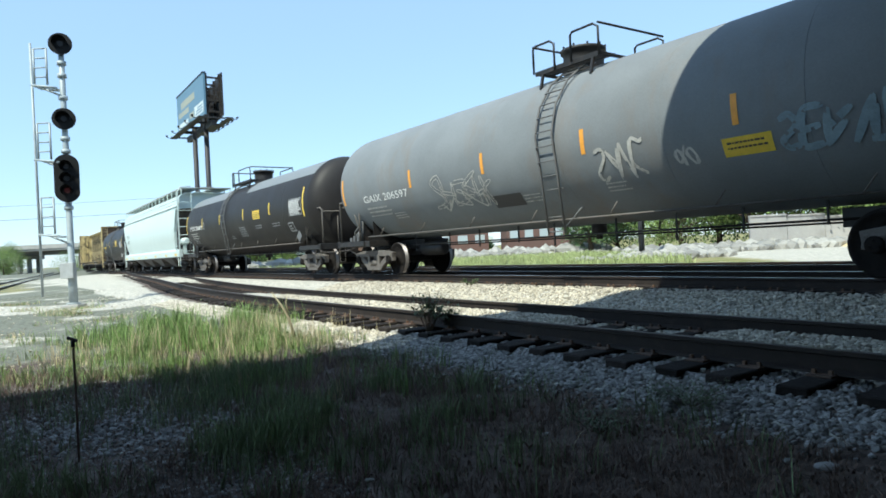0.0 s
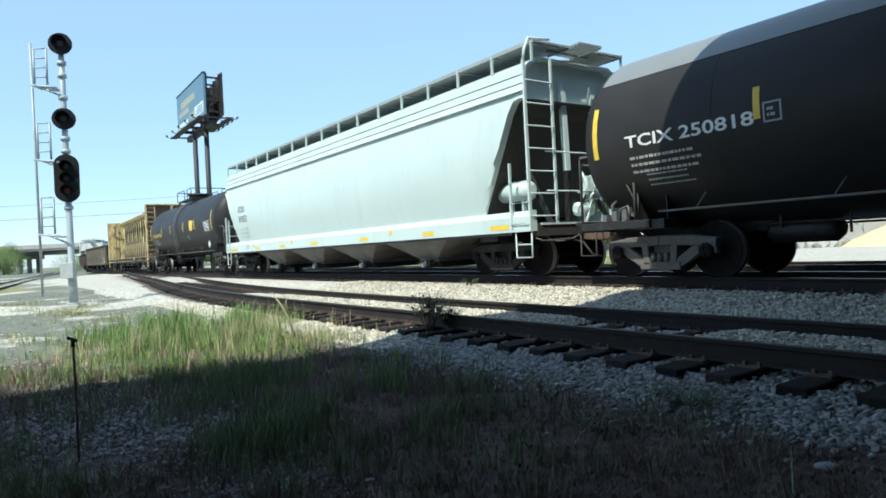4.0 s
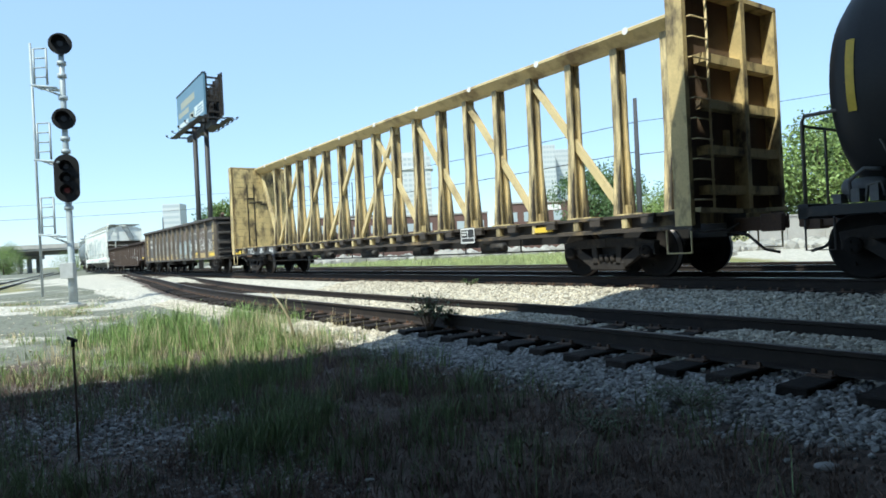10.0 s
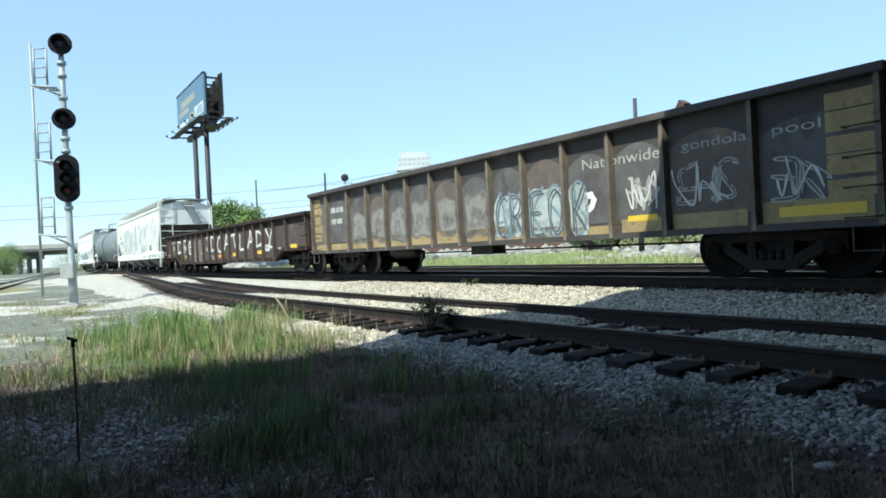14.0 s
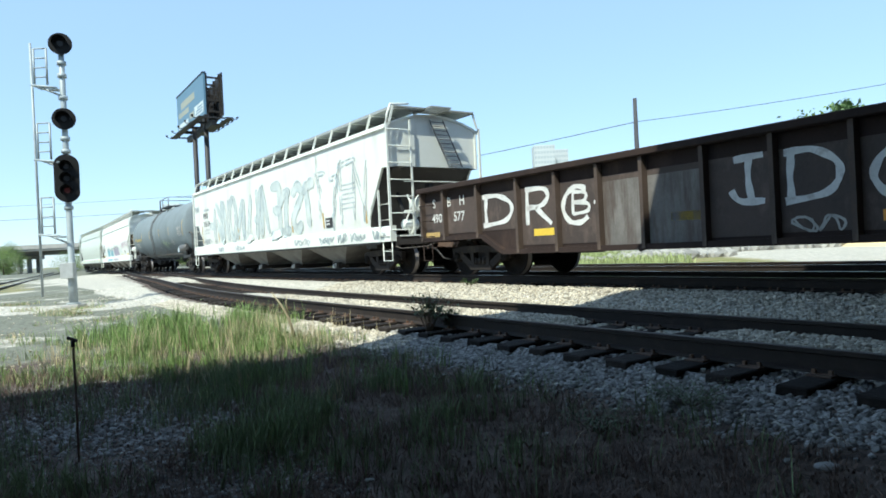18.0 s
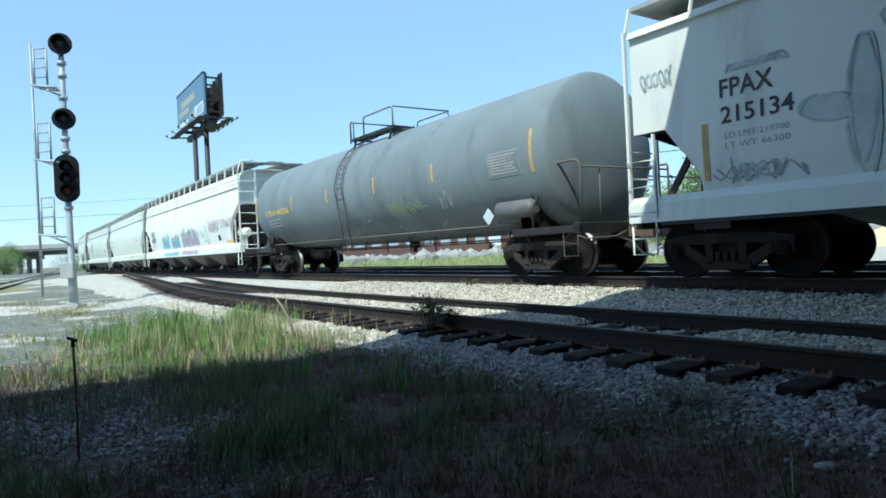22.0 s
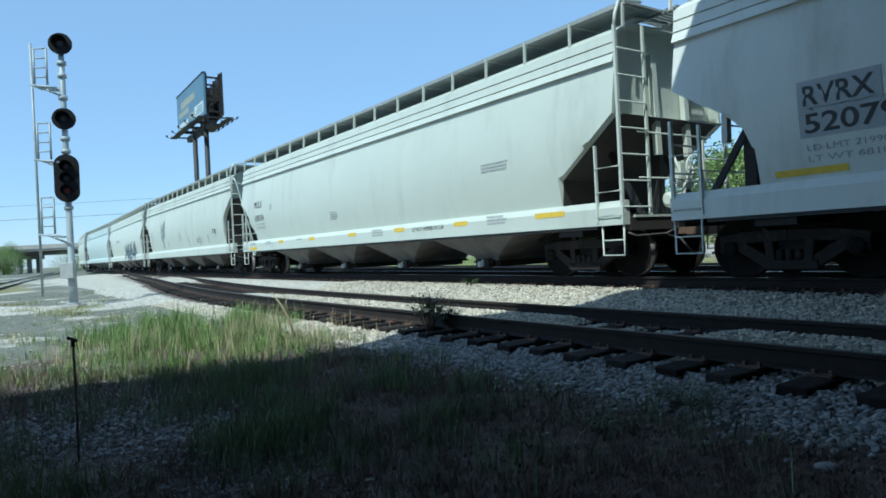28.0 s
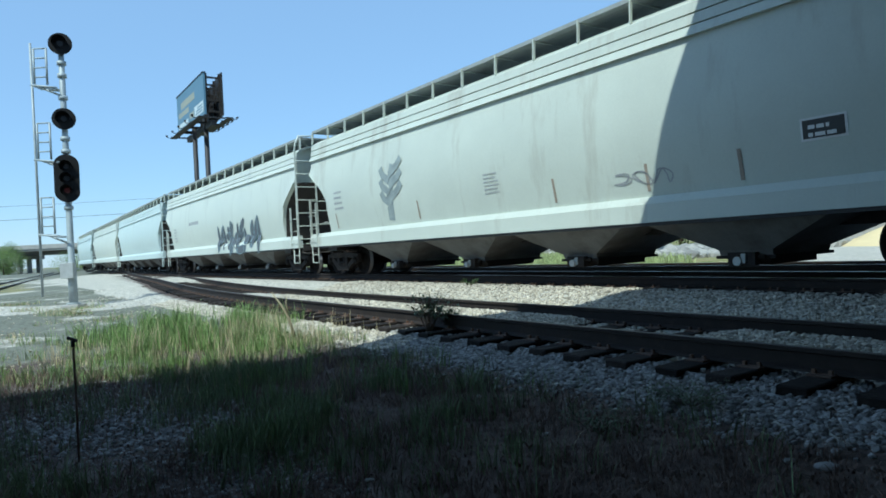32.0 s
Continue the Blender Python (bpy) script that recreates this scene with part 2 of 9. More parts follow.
M_SLOPE = mat("slope_sheet_dark", (0.045, 0.038, 0.034), 0.8, vary=0.3, scale=1.5, tint=(0.02, 0.018, 0.016), tint_amount=0.8, tint_scale=1.4, streak=3, bump=0.1)
M_RAIL = mat("rail_side", (0.028, 0.022, 0.019), 0.75, vary=0.3, scale=3, tint=(0.055, 0.038, 0.028), tint_amount=0.6, tint_scale=6, bump=0.15, spec=0.25)
M_RAILTOP = mat("rail_head", (0.62, 0.60, 0.58), 0.3, 1.0, vary=0.08, scale=6, bump=0.02)
M_RAILRUST = mat("rail_head_rusty", (0.10, 0.085, 0.075), 0.5, 0.4, vary=0.2, scale=5, tint=(0.05, 0.035, 0.028), tint_amount=0.6, tint_scale=3, bump=0.05)
M_TIE = mat("tie_wood", (0.022, 0.018, 0.016), 0.9, spec=0.2, vary=0.4, scale=4, fine=40, tint=(0.055, 0.044, 0.036), tint_amount=0.6, tint_scale=5, bump=0.4, per_piece=0.4, stretch=(1, 5, 1))
# on the shoulder these two tones also carry sun (pale) and shade (grey)
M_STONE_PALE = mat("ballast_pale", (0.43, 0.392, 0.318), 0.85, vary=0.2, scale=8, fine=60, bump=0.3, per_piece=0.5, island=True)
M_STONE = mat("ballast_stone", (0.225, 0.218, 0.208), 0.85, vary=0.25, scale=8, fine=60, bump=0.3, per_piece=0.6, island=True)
M_TANK_CROWN = mat("jacket_crown", (0.19, 0.20, 0.20), 0.45, vary=0.12, scale=1.5, bump=0.05)
M_LADDER = mat("dull_steel", (0.12, 0.12, 0.12), 0.6, vary=0.3, scale=4, bump=0.1)
M_WALK = mat("walkway_grating", (0.34, 0.355, 0.34), 0.6, 0.2, vary=0.15, scale=4, bump=0.05)
M_VIADUCT = mat("viaduct_concrete", (0.12, 0.112, 0.105), 0.9, vary=0.2, scale=0.5, fine=8, tint=(0.12, 0.11, 0.10), tint_amount=0.7, tint_scale=0.4, streak=3, bump=0.2)
M_CONCRETE = mat("concrete", (0.36, 0.35, 0.33), 0.85, vary=0.15, scale=0.5, fine=8, tint=(0.26, 0.25, 0.23), tint_amount=0.5, tint_scale=0.6, bump=0.2)
M_MAST = mat("mast_grey", (0.34, 0.38, 0.39), 0.55, 0.2, vary=0.25, scale=3, bump=0.05)
M_BOARD = mat("billboard_blue", (0.11, 0.20, 0.28), 0.5, vary=0.06, scale=0.6, bump=0.0)
M_LEAF_A = mat("leaf_bright", (0.165, 0.235, 0.065), 0.6, vary=0.35, scale=0.6, fine=6, bump=0.0, per_piece=0.4, island=True)
M_LEAF_B = mat("leaf_deep", (0.085, 0.145, 0.05), 0.6, vary=0.35, scale=0.6, fine=6, bump=0.0, per_piece=0.4, island=True)
M_GRASS_S = mat("grass_low", (0.15, 0.20, 0.095), 0.8, vary=0.3, scale=0.8, bump=0.0, per_piece=0.5, island=True)
M_GRASS_X = mat("grass_rotted", (0.155, 0.108, 0.085), 0.85, vary=0.3, scale=0.8, bump=0.0, per_piece=0.6, island=True)
M_BARK = mat("bark", (0.09, 0.065, 0.045), 0.9, vary=0.3, scale=3, fine=25, bump=0.5)
M_GRASS_G = mat("grass_green", (0.175, 0.265, 0.08), 0.7, vary=0.35, scale=0.8, bump=0.0, per_piece=0.6, island=True)
M_GRASS_F = mat("grass_field", (0.30, 0.35, 0.15), 0.8, vary=0.35, scale=0.4, tint=(0.42, 0.38, 0.22), tint_amount=0.7, tint_scale=0.5, bump=0.0, per_piece=0.5, island=True)
M_GRASS_D = mat("grass_dry", (0.43, 0.375, 0.235), 0.8, vary=0.3, scale=0.8, bump=0.0, per_piece=0.5, island=True)
M_BRICK = mat("far_brick", (0.12, 0.07, 0.06), 0.85, vary=0.2, scale=0.2, fine=3, bump=0.0)
M_TOWER = mat("far_tower", (0.50, 0.53, 0.54), 0.7, vary=0.06, scale=0.05, bump=0.0)
M_GLASS_FAR = mat("far_glass", (0.36, 0.41, 0.44), 0.3, vary=0.1, scale=0.1, bump=0.0)
M_SAND = mat("sand", (0.62, 0.50, 0.28), 0.95, vary=0.1, scale=0.6, fine=12, bump=0.3)
M_RUBBLE = mat("rubble", (0.27, 0.262, 0.235), 0.9, vary=0.25, scale=1.5, fine=15, bump=0.4, per_piece=0.35, island=True)

# ---- ground ----
def terrain_material():
    """Pale crushed limestone, dirt and grass, laid out over the plan."""
    m = bpy.data.materials.new("ground_mix")
    m.use_nodes = True
    nt = m.node_tree
    lk = nt.links.new
    bsdf = nt.nodes["Principled BSDF"]
    co = nt.nodes.new("ShaderNodeTexCoord")

    def nz(scale, detail=5.0):
        n = nt.nodes.new("ShaderNodeTexNoise")
        n.inputs["Scale"].default_value, n.inputs["Detail"].default_value, n.inputs["Roughness"].default_value = scale, detail, 0.62
        lk(co.outputs["Object"], n.inputs["Vector"])
        return n

    def mix(fac, a, b):
        x = nt.nodes.new("ShaderNodeMix")
        x.data_type = "RGBA"
        if isinstance(fac, float):
            x.inputs[0].default_value = fac
        else:
            lk(fac, x.inputs[0])
        for i, c in ((6, a), (7, b)):
            if isinstance(c, tuple):
                x.inputs[i].default_value = (*c, 1)
            else:
                lk(c, x.inputs[i])
        return x.outputs[2]

    def ramp(src, a, b):
        r = nt.nodes.new("ShaderNodeMapRange")
        r.interpolation_type = "SMOOTHSTEP"
        r.inputs["From Min"].default_value, r.inputs["From Max"].default_value = a, b
        lk(src, r.inputs["Value"])
        return r.outputs[0]

    big, mid, fine, grit = nz(0.22), nz(1.3), nz(9.0), nz(45.0, 2.0)
    lime = mix(ramp(fine.outputs[0], 0.35, 0.7), (0.30, 0.285, 0.245), (0.66, 0.625, 0.54))
    dirt = mix(ramp(fine.outputs[0], 0.3, 0.7), (0.05, 0.038, 0.032), (0.145, 0.112, 0.095))
    turf = mix(ramp(mid.outputs[0], 0.35, 0.65), (0.15, 0.17, 0.05), (0.30, 0.26, 0.14))
    at = nt.nodes.new("ShaderNodeAttribute")
    at.attribute_name = "cover"
    sep = nt.nodes.new("ShaderNodeSeparateColor")
    lk(at.outputs["Color"], sep.inputs[0])

    def soft_edge(ch, wob):
        a = nt.nodes.new("ShaderNodeMath")
        a.operation = "MULTIPLY_ADD"
        a.inputs[1].default_value = wob
        lk(mid.outputs[0], a.inputs[0]), lk(sep.outputs[ch], a.inputs[2])
        return ramp(a.outputs[0], 0.5 * wob + 0.35, 0.5 * wob + 0.62)

    clay = mix(ramp(fine.outputs[0], 0.3, 0.7), (0.115, 0.12, 0.095), (0.215, 0.22, 0.178))
    c1 = mix(soft_edge(0, 0.9), clay, lime)
    c2 = mix(soft_edge(1, 0.9), c1, turf)
    c3 = mix(soft_edge(2, 0.7), c2, dirt)
    lk(c3, bsdf.inputs["Base Color"])
    bsdf.inputs["Roughness"].default_value = 0.95
    bsdf.inputs["Specular IOR Level"].default_value = 0.2
    bp = nt.nodes.new("ShaderNodeBump")
    bp.inputs["Strength"].default_value, bp.inputs["Distance"].default_value = 0.5, 0.04
    hs = nt.nodes.new("ShaderNodeMath")
    lk(fine.outputs[0], hs.inputs[0]), lk(grit.outputs[0], hs.inputs[1])
    lk(hs.outputs[0], bp.inputs["Height"]), lk(bp.outputs[0], bsdf.inputs["Normal"])
    return m


def cover(x, y):
    """Shares of limestone, turf and dirt at a place of the plan."""
    s, l = plan_sl(x, y)
    lime = turf = dirt = 0.0
    if -7.5 < l < 6.6 and s > -60:
        lime = 1.0
        m = l - sum(lerp_table(NEAR_OFF, s + o) for o in (-4, -2, 0, 2, 4)) / 5
        if s > -40:                                              # bare brown strip round the tie ends, and patches between the rails
            ends = smooth(0.74, 0.84, m) * (1 - smooth(1.2, 1.36, m - 0.35 * smooth(2, -8, s)))
            inner = smooth(0.72, 0.6, abs(m)) * smooth(2, -6, s) * (0.35 + 0.9 * noise.noise((s * 0.35, 0.0, 3)))
            bed = 1 - smooth(1.25, 1.5, abs(l))                  # dark bed under the passing trains, added to cut bounced light
            worn = smooth(5.55, 5.8, l) * smooth(3.0, 6.0, s)    # dark bed: shade in the gaps of the shoulder's stones put into colour
            dirt = max(0.8 * ends, inner, bed, 0.9 * worn)
    if l > 6.1:
        out = math.hypot(x + 1.5, y - 3.0)
        near = 1 - smooth(6.0, 9.5, out)
        edge = smooth(6.1, 6.7, l)
        dirt = 0.95 * near * edge
        n = noise.noise((x * 0.35, y * 0.8, 5))
        strip = smooth(18.3, 19.6, y + 1.2 * n) * (1 - smooth(22.0, 23.5, y + 1.5 * n))
        beyond = smooth(23, 26, y) * (0.08 + 1.2 * noise.noise((x * 0.2, y * 0.35, 8)))
        lime = 1 - edge * (1 - max(strip, beyond, 0.12 + 0.8 * max(0.0, noise.noise((x * 0.7, y * 1.1, 15)))))
        turf = edge * (0.42 + 0.6 * noise.noise((x * 0.4, y * 0.4, 25))) * (1 - smooth(8, 14, out)) * (1 - 0.6 * near)
    if l < -9 and -75 < s < 40:
        turf = smooth(-9, -11, l)
        if x > 9 + 0.1 * y and l > -62:
            turf, lime = turf * (1 - smooth(9 + 0.1 * y, 13 + 0.16 * y, x)), 1.0
    if l < -62:
        turf = 1
    if l > 8 and s < -12 and x < -22:
        turf = 0.55
    w = (x * 0.515 - y * 0.857) + 5.45                           # unseen ground under the deck, behind the camera: darkened to cut bounced light
    if w > 6:
        dirt, lime, turf = max(dirt, smooth(6, 9, w)), lime * (1 - smooth(6, 9, w)), 0.0
    return lime, turf, dirt


def build_ground():
    def axis(lo, hi, fine_lo, fine_hi, step):
        v, x, g = [], fine_lo, step
        while x < fine_hi:
            v.append(x)
            x += step
        while x < hi:
            v.append(x)
            g *= 1.25
            x += g
        v.append(hi)
        x, g = fine_lo - step, step
        left = []
        while x > lo:
            left.append(x)
            g *= 1.25
            x -= g
        left.append(lo)
        return left[::-1] + v
    xs, ys = axis(-2500, 2500, -22, 14, 0.3), axis(-60, 3500, 1, 34, 0.3)
    verts = [(x, y, ground_z(x, y)) for y in ys for x in xs]
    n = len(xs)
    faces = [(j * n + i, j * n + i + 1, (j + 1) * n + i + 1, (j + 1) * n + i) for j in range(len(ys) - 1) for i in range(n - 1)]
    me = mesh_of("ground", verts, faces, terrain_material(), True)
    at = me.color_attributes.new("cover", "FLOAT_COLOR", "POINT")
    flat = []
    for x, y, _ in verts:
        flat += [*cover(x, y), 1.0]
    at.data.foreach_set("color", flat)
    tagged(new("ground", me), "pale limestone gravel, dirt and rough grass beside the tracks", "ground", kind="structure")


build_ground()


# ---- tracks ----
RAIL_PROF = ((-0.07, -0.18), (0.07, -0.18), (0.065, -0.165), (0.012, -0.145), (0.012, -0.045), (0.037, -0.035), (0.037, -0.004), (0.03, 0.0), (-0.03, 0.0), (-0.037, -0.004), (-0.037, -0.035), (-0.012, -0.045), (-0.012, -0.145), (-0.065, -0.165))


def rail_mesh(line, off, s0, s1, step, top):
    verts, faces, idx = [], [], []
    k = len(RAIL_PROF)
    n = int((s1 - s0) / step)
    for i in range(n + 1):
        p, d, nn, z = line(s0 + (s1 - s0) * i / n)
        for u, w in RAIL_PROF:
            q = p + nn * (off + u)
            verts.append((q.x, q.y, z + w))
    for i in range(n):
        for j in range(k):
            faces.append((i * k + j, i * k + (j + 1) % k, (i + 1) * k + (j + 1) % k, (i + 1) * k + j))
            idx.append(1 if j in (7,) else 0)
    faces.append(tuple(range(k))), faces.append(tuple(n * k + j for j in reversed(range(k))))
    idx += [0, 0]
    me = mesh_of("rail", verts, faces, M_RAIL)
    me.materials.append(top)
    me.polygons.foreach_set("material_index", idx)
    return me


def build_track(name, line, s0, s1, tie0, tie1, label, sink=0.0, plates=False, top=None):
    tr = tagged(new(name), label, "track", kind="structure")
    for off in (-0.754, 0.754):
        part("rail", rail_mesh(line, off, s0, s1, 1.0, top or M_RAILTOP), None, tr)
    rnd = random.Random(len(name))
    variants = []
    for v in range(4):
        bm = bmesh.new()
        box(bm, -0.115, 0.115, -1.3, 1.3, -0.18, 0.0)
        for vv in bm.verts:
            vv.co += Vector((rnd.uniform(-0.015, 0.015), rnd.uniform(-0.04, 0.04), rnd.uniform(-0.012, 0.008)))
        rounded(bm, 0.012)
        variants.append(done(bm, "tie", M_TIE))
    bm = bmesh.new()
    for sy in (-1, 1):
        box(bm, -0.09, 0.09, sy * 0.754 - 0.17, sy * 0.754 + 0.17, 0.0, 0.012)
        for dx in (-0.06, 0.06):
            for dy in (-0.1, 0.1):
                box(bm, dx - 0.014, dx + 0.014, sy * 0.754 + dy - 0.014, sy * 0.754 + dy + 0.014, 0.01, 0.045)
    plate = done(bm, "tie_plate", M_RUSTY)
    n = int((tie1 - tie0) / 0.52)
    for i in range(n):
        p, d, nn, z = line(tie0 + 0.52 * i)
        t = part("tie", variants[i % 4], None, tr)
        t.location = (p.x, p.y, z - 0.185 - sink)
        t.rotation_euler = (0, 0, math.atan2(d.y, d.x) + rnd.uniform(-0.025, 0.025))
        if plates and i % 1 == 0:
            part("tie_plate", plate, None, t)
    return tr


def main_line(s):
    p, d, n = centre(s)
    return p, d, n, 0.0


def far_line(s):
    p, d, n = centre(s)
    return p - n * 4.4, d, n, -0.04


def left_line(s):
    a, d = Vector((-18.0, 22.0)), Vector((-0.476, 0.88)).normalized()
    return a + d * s, d, Vector((d.y, -d.x)), -0.34


build_track("track_1", main_line, -130, 60, -62, 16, "main track with worn steel rails on wooden ties in limestone ballast", 0.0, True)
build_track("track_2", near_track, -46, 40, -42, 15.5, "siding with dark rusty rails on half-buried wooden ties", 0.0, True, M_RAILRUST)
build_track("track_3", far_line, -130, 60, -30, 14, "second main track beyond the train", 0.02)
build_track("track_4", left_line, -18, 130, 4, 44, "side track leading off under the far bridge", 0.04)


def stones(name, count, region, size, seed, label, material):
    """Loose crushed stones lying on the ground, past counting."""
    rnd = random.Random(seed)
    ico = bmesh.new()
    bmesh.ops.create_icosphere(ico, subdivisions=1, radius=1.0)
    base = [v.co.copy() for v in ico.verts]
    tri = [tuple(v.index for v in f.verts) for f in ico.faces]
    ico.free()
    shapes = []
    for k in range(12):
        shapes.append(np.array([[c * rnd.uniform(0.6, 1.15) for c in v] for v in base]))
    verts, faces, off = [], [], 0
    tri = np.array(tri)
    for i in range(count):
        x, y, z = region(rnd)
        r = size * rnd.choice((0.6, 0.8, 0.9, 1.0, 1.2, 1.5))
        rot = np.array(Euler((rnd.uniform(0, 6), rnd.uniform(0, 6), rnd.uniform(0, 6))).to_matrix())
        v = shapes[i % 12] @ rot.T * np.array([r, r, r * 0.75]) + np.array([x, y, z + r * 0.2])
        verts.append(v)
        faces.append(tri + off)
        off += len(base)
    me = mesh_of(name, np.concatenate(verts).tolist(), np.concatenate(faces).tolist(), material)
    return tagged(new(name, me), label, "gravel", kind="stuff")


def along(s_lo, s_hi, l_lo, l_hi, near_bias=1.0, skip=()):
    def f(rnd):
        while True:
            s = s_lo + (s_hi - s_lo) * rnd.random() ** near_bias
            l = rnd.uniform(l_lo, l_hi)
            if any(a < l < b for a, b in skip):
                continue
            q = BASE + D0 * s + Vector((D0.y, -D0.x)) * l
            return q.x, q.y, ground_z(q.x, q.y)
    return f


def fringe(s_lo, s_hi, l0, fall, bias):
    """Stones thinning out away from the track."""
    def f(rnd):
        s = s_lo + (s_hi - s_lo) * rnd.random() ** bias
        l = l0 + abs(rnd.gauss(0, fall)) * (1 + 0.8 * noise.noise((s * 1.3, 0, 2)))
        q = BASE + D0 * s + Vector((D0.y, -D0.x)) * l
        return q.x, q.y, ground_z(q.x, q.y)
    return f


def rails_fill(rnd):
    """Heaped stones between the siding's rails, with a bare stretch."""
    while True:
        s, l = 14.5 - 16 * rnd.random() ** 1.3, rnd.uniform(3.92, 4.75)
        if 9.0 < s < 10.8 and rnd.random() < 0.85:
            continue
        q = BASE + D0 * s + Vector((D0.y, -D0.x)) * l
        return q.x, q.y, ground_z(q.x, q.y)


# one shoulder ballast in two copies: grey where shaded, pale where sunlit
stones("ballast_shoulder", 8500, along(15.5, 7.0, 5.75, 6.2, 1.2), 0.025, 3, "crushed ballast on the track shoulder, grey copy for the shaded stretch", M_STONE)
stones("limestone_shoulder", 9000, along(7.8, -6.0, 5.88, 6.5, 1.3), 0.027, 23, "crushed ballast on the track shoulder, pale copy for the sunlit stretch", M_STONE_PALE)
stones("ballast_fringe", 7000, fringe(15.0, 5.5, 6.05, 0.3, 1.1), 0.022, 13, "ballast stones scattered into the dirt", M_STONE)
stones("dirt_gravel", 6000, fringe(11.8, 5.0, 8.8, 0.9, 1.0), 0.014, 14, "small gravel pressed into the dirt", M_STONE)
stones("dirt_clods", 1600, lambda rnd: (lambda x, y: (x, y, ground_z(x, y)))(-2.7 + rnd.gauss(0, 0.75), 5.35 + rnd.gauss(0, 0.42)), 0.021, 34, "grey stones and clods in the bare shaded dirt", M_STONE)
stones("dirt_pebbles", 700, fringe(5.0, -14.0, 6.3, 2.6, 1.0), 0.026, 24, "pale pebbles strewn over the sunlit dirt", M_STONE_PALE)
stones("ballast_between", 21000, along(14.5, -3.0, 1.0, 3.85, 1.2), 0.024, 4, "crushed pale limestone ballast between the tracks", M_STONE_PALE)
stones("ballast_siding", 9000, rails_fill, 0.024, 5, "crushed ballast between the rails of the siding", M_STONE_PALE)
stones("ballast_ties", 3800, along(14.5, 0.0, 4.75, 5.65, 1.3), 0.024, 6, "stray ballast stones on the ties", M_STONE)


# ---- grass ----
def blades(name, count, region, height, width, material, seed, label, lean=0.35, tufted=0):
    """Bent grass blades; tufted: how many spring from one root on average."""
    rnd = random.Random(seed)
    verts, faces = [], []
    left, root = 0, None
    for i in range(count):
        if tufted and left > 0:
            x, y, z, f = root[0] + rnd.gauss(0, 0.045), root[1] + rnd.gauss(0, 0.045), root[2], root[3]
            left -= 1
        else:
            x, y, z, f = root = region(rnd)
            left = int(tufted * rnd.uniform(0.4, 1.8))
            sway, size = rnd.uniform(0, 6.283), rnd.choice((0.6, 0.8, 1.0, 1.0, 1.2))
        h = height * f * (size if tufted else 1.0) * rnd.choice((0.45, 0.6, 0.75, 0.9, 1.0, 1.25)) * rnd.uniform(0.85, 1.1)
        a = rnd.uniform(0, 6.283)
        w = width * rnd.uniform(0.6, 1.3)
        ca, sa = math.cos(a) * w, math.sin(a) * w
        b = rnd.gauss(sway, 1.0) if tufted else rnd.uniform(0, 6.283)
        q = lean * h * rnd.uniform(0.2, 1.0)
        lx, ly = math.cos(b) * q, math.sin(b) * q
        k = len(verts)
        verts += [(x - ca, y - sa, z - 0.02), (x + ca, y + sa, z - 0.02), (x - ca * 0.85 + lx * 0.16, y - sa * 0.85 + ly * 0.16, z + h * 0.45), (x + ca * 0.85 + lx * 0.16, y + sa * 0.85 + ly * 0.16, z + h * 0.45),
                  (x - ca * 0.5 + lx * 0.5, y - sa * 0.5 + ly * 0.5, z + h * 0.8), (x + ca * 0.5 + lx * 0.5, y + sa * 0.5 + ly * 0.5, z + h * 0.8), (x + lx, y + ly, z + h * (1.0 - 0.25 * min(1.0, q / h)))]
        faces += [(k, k + 1, k + 3, k + 2), (k + 2, k + 3, k + 5, k + 4), (k + 4, k + 5, k + 6)]
    me = mesh_of(name, verts, faces, material)
    return tagged(new(name, me), label, "grass", kind="stuff")


def patchy(x0, x1, y0, y1, dens, tall):
    """Grass roots thrown over a stretch of ground by a density over the plan."""
    def f(rnd):
        while True:
            x, y = rnd.uniform(x0, x1), rnd.uniform(y0, y1)
            d = dens(x, y)
            if rnd.random() < d:
                return x, y, ground_z(x, y), tall(x, y)
    return f


def blob(x, y, cx, cy, rx, ry):
    return max(0.0, 1.0 - ((x - cx) / rx) ** 2 - ((y - cy) / ry) ** 2)


def uneven(x, y, f, k, low=0.35, gain=1.0):
    return max(0.0, low + gain * noise.noise((x * f, y * f, k)))


def tuft(x, y):
    """The tall clump between the camera and the tracks."""
    return max(blob(x, y, -4.6, 11.6, 2.3, 2.0), 0.55 * blob(x, y, -3.4, 9.6, 1.5, 1.9), 0.3 * blob(x, y, -2.0, 8.0, 1.4, 1.5), 0.3 * blob(x, y, -1.2, 6.7, 1.3, 1.5)) * uneven(x, y, 1.3, 3, 0.25, 1.4)


def straw(x, y):
    return max(0.5 * blob(x, y, -1.9, 9.0, 1.2, 1.4), 0.4 * blob(x, y, -3.7, 9.8, 2.4, 2.4), 0.2 * blob(x, y, -1.5, 6.7, 1.6, 2.0)) * uneven(x, y, 1.5, 6, 0.4, 1.1)


def sparse(x, y):
    """Low growth over the dirt in the shade, patch by patch."""
    s, l = plan_sl(x, y)
    return max(0.0, min(1.0, (l - 6.15) / 0.7)) * uneven(x, y, 1.1, 7, 0.3, 1.3)


def greener(x, y):
    return sparse(x, y) * (1 - 0.9 * blob(x, y, -3.0, 5.1, 1.7, 1.0)) * (0.12 + 0.9 * blob(x, y, -1.6, 5.5, 2.6, 3.0) + 0.7 * blob(x, y, 1.7, 4.8, 0.6, 0.4)) * (1 - 0.85 * smooth(2.1, 2.6, x))


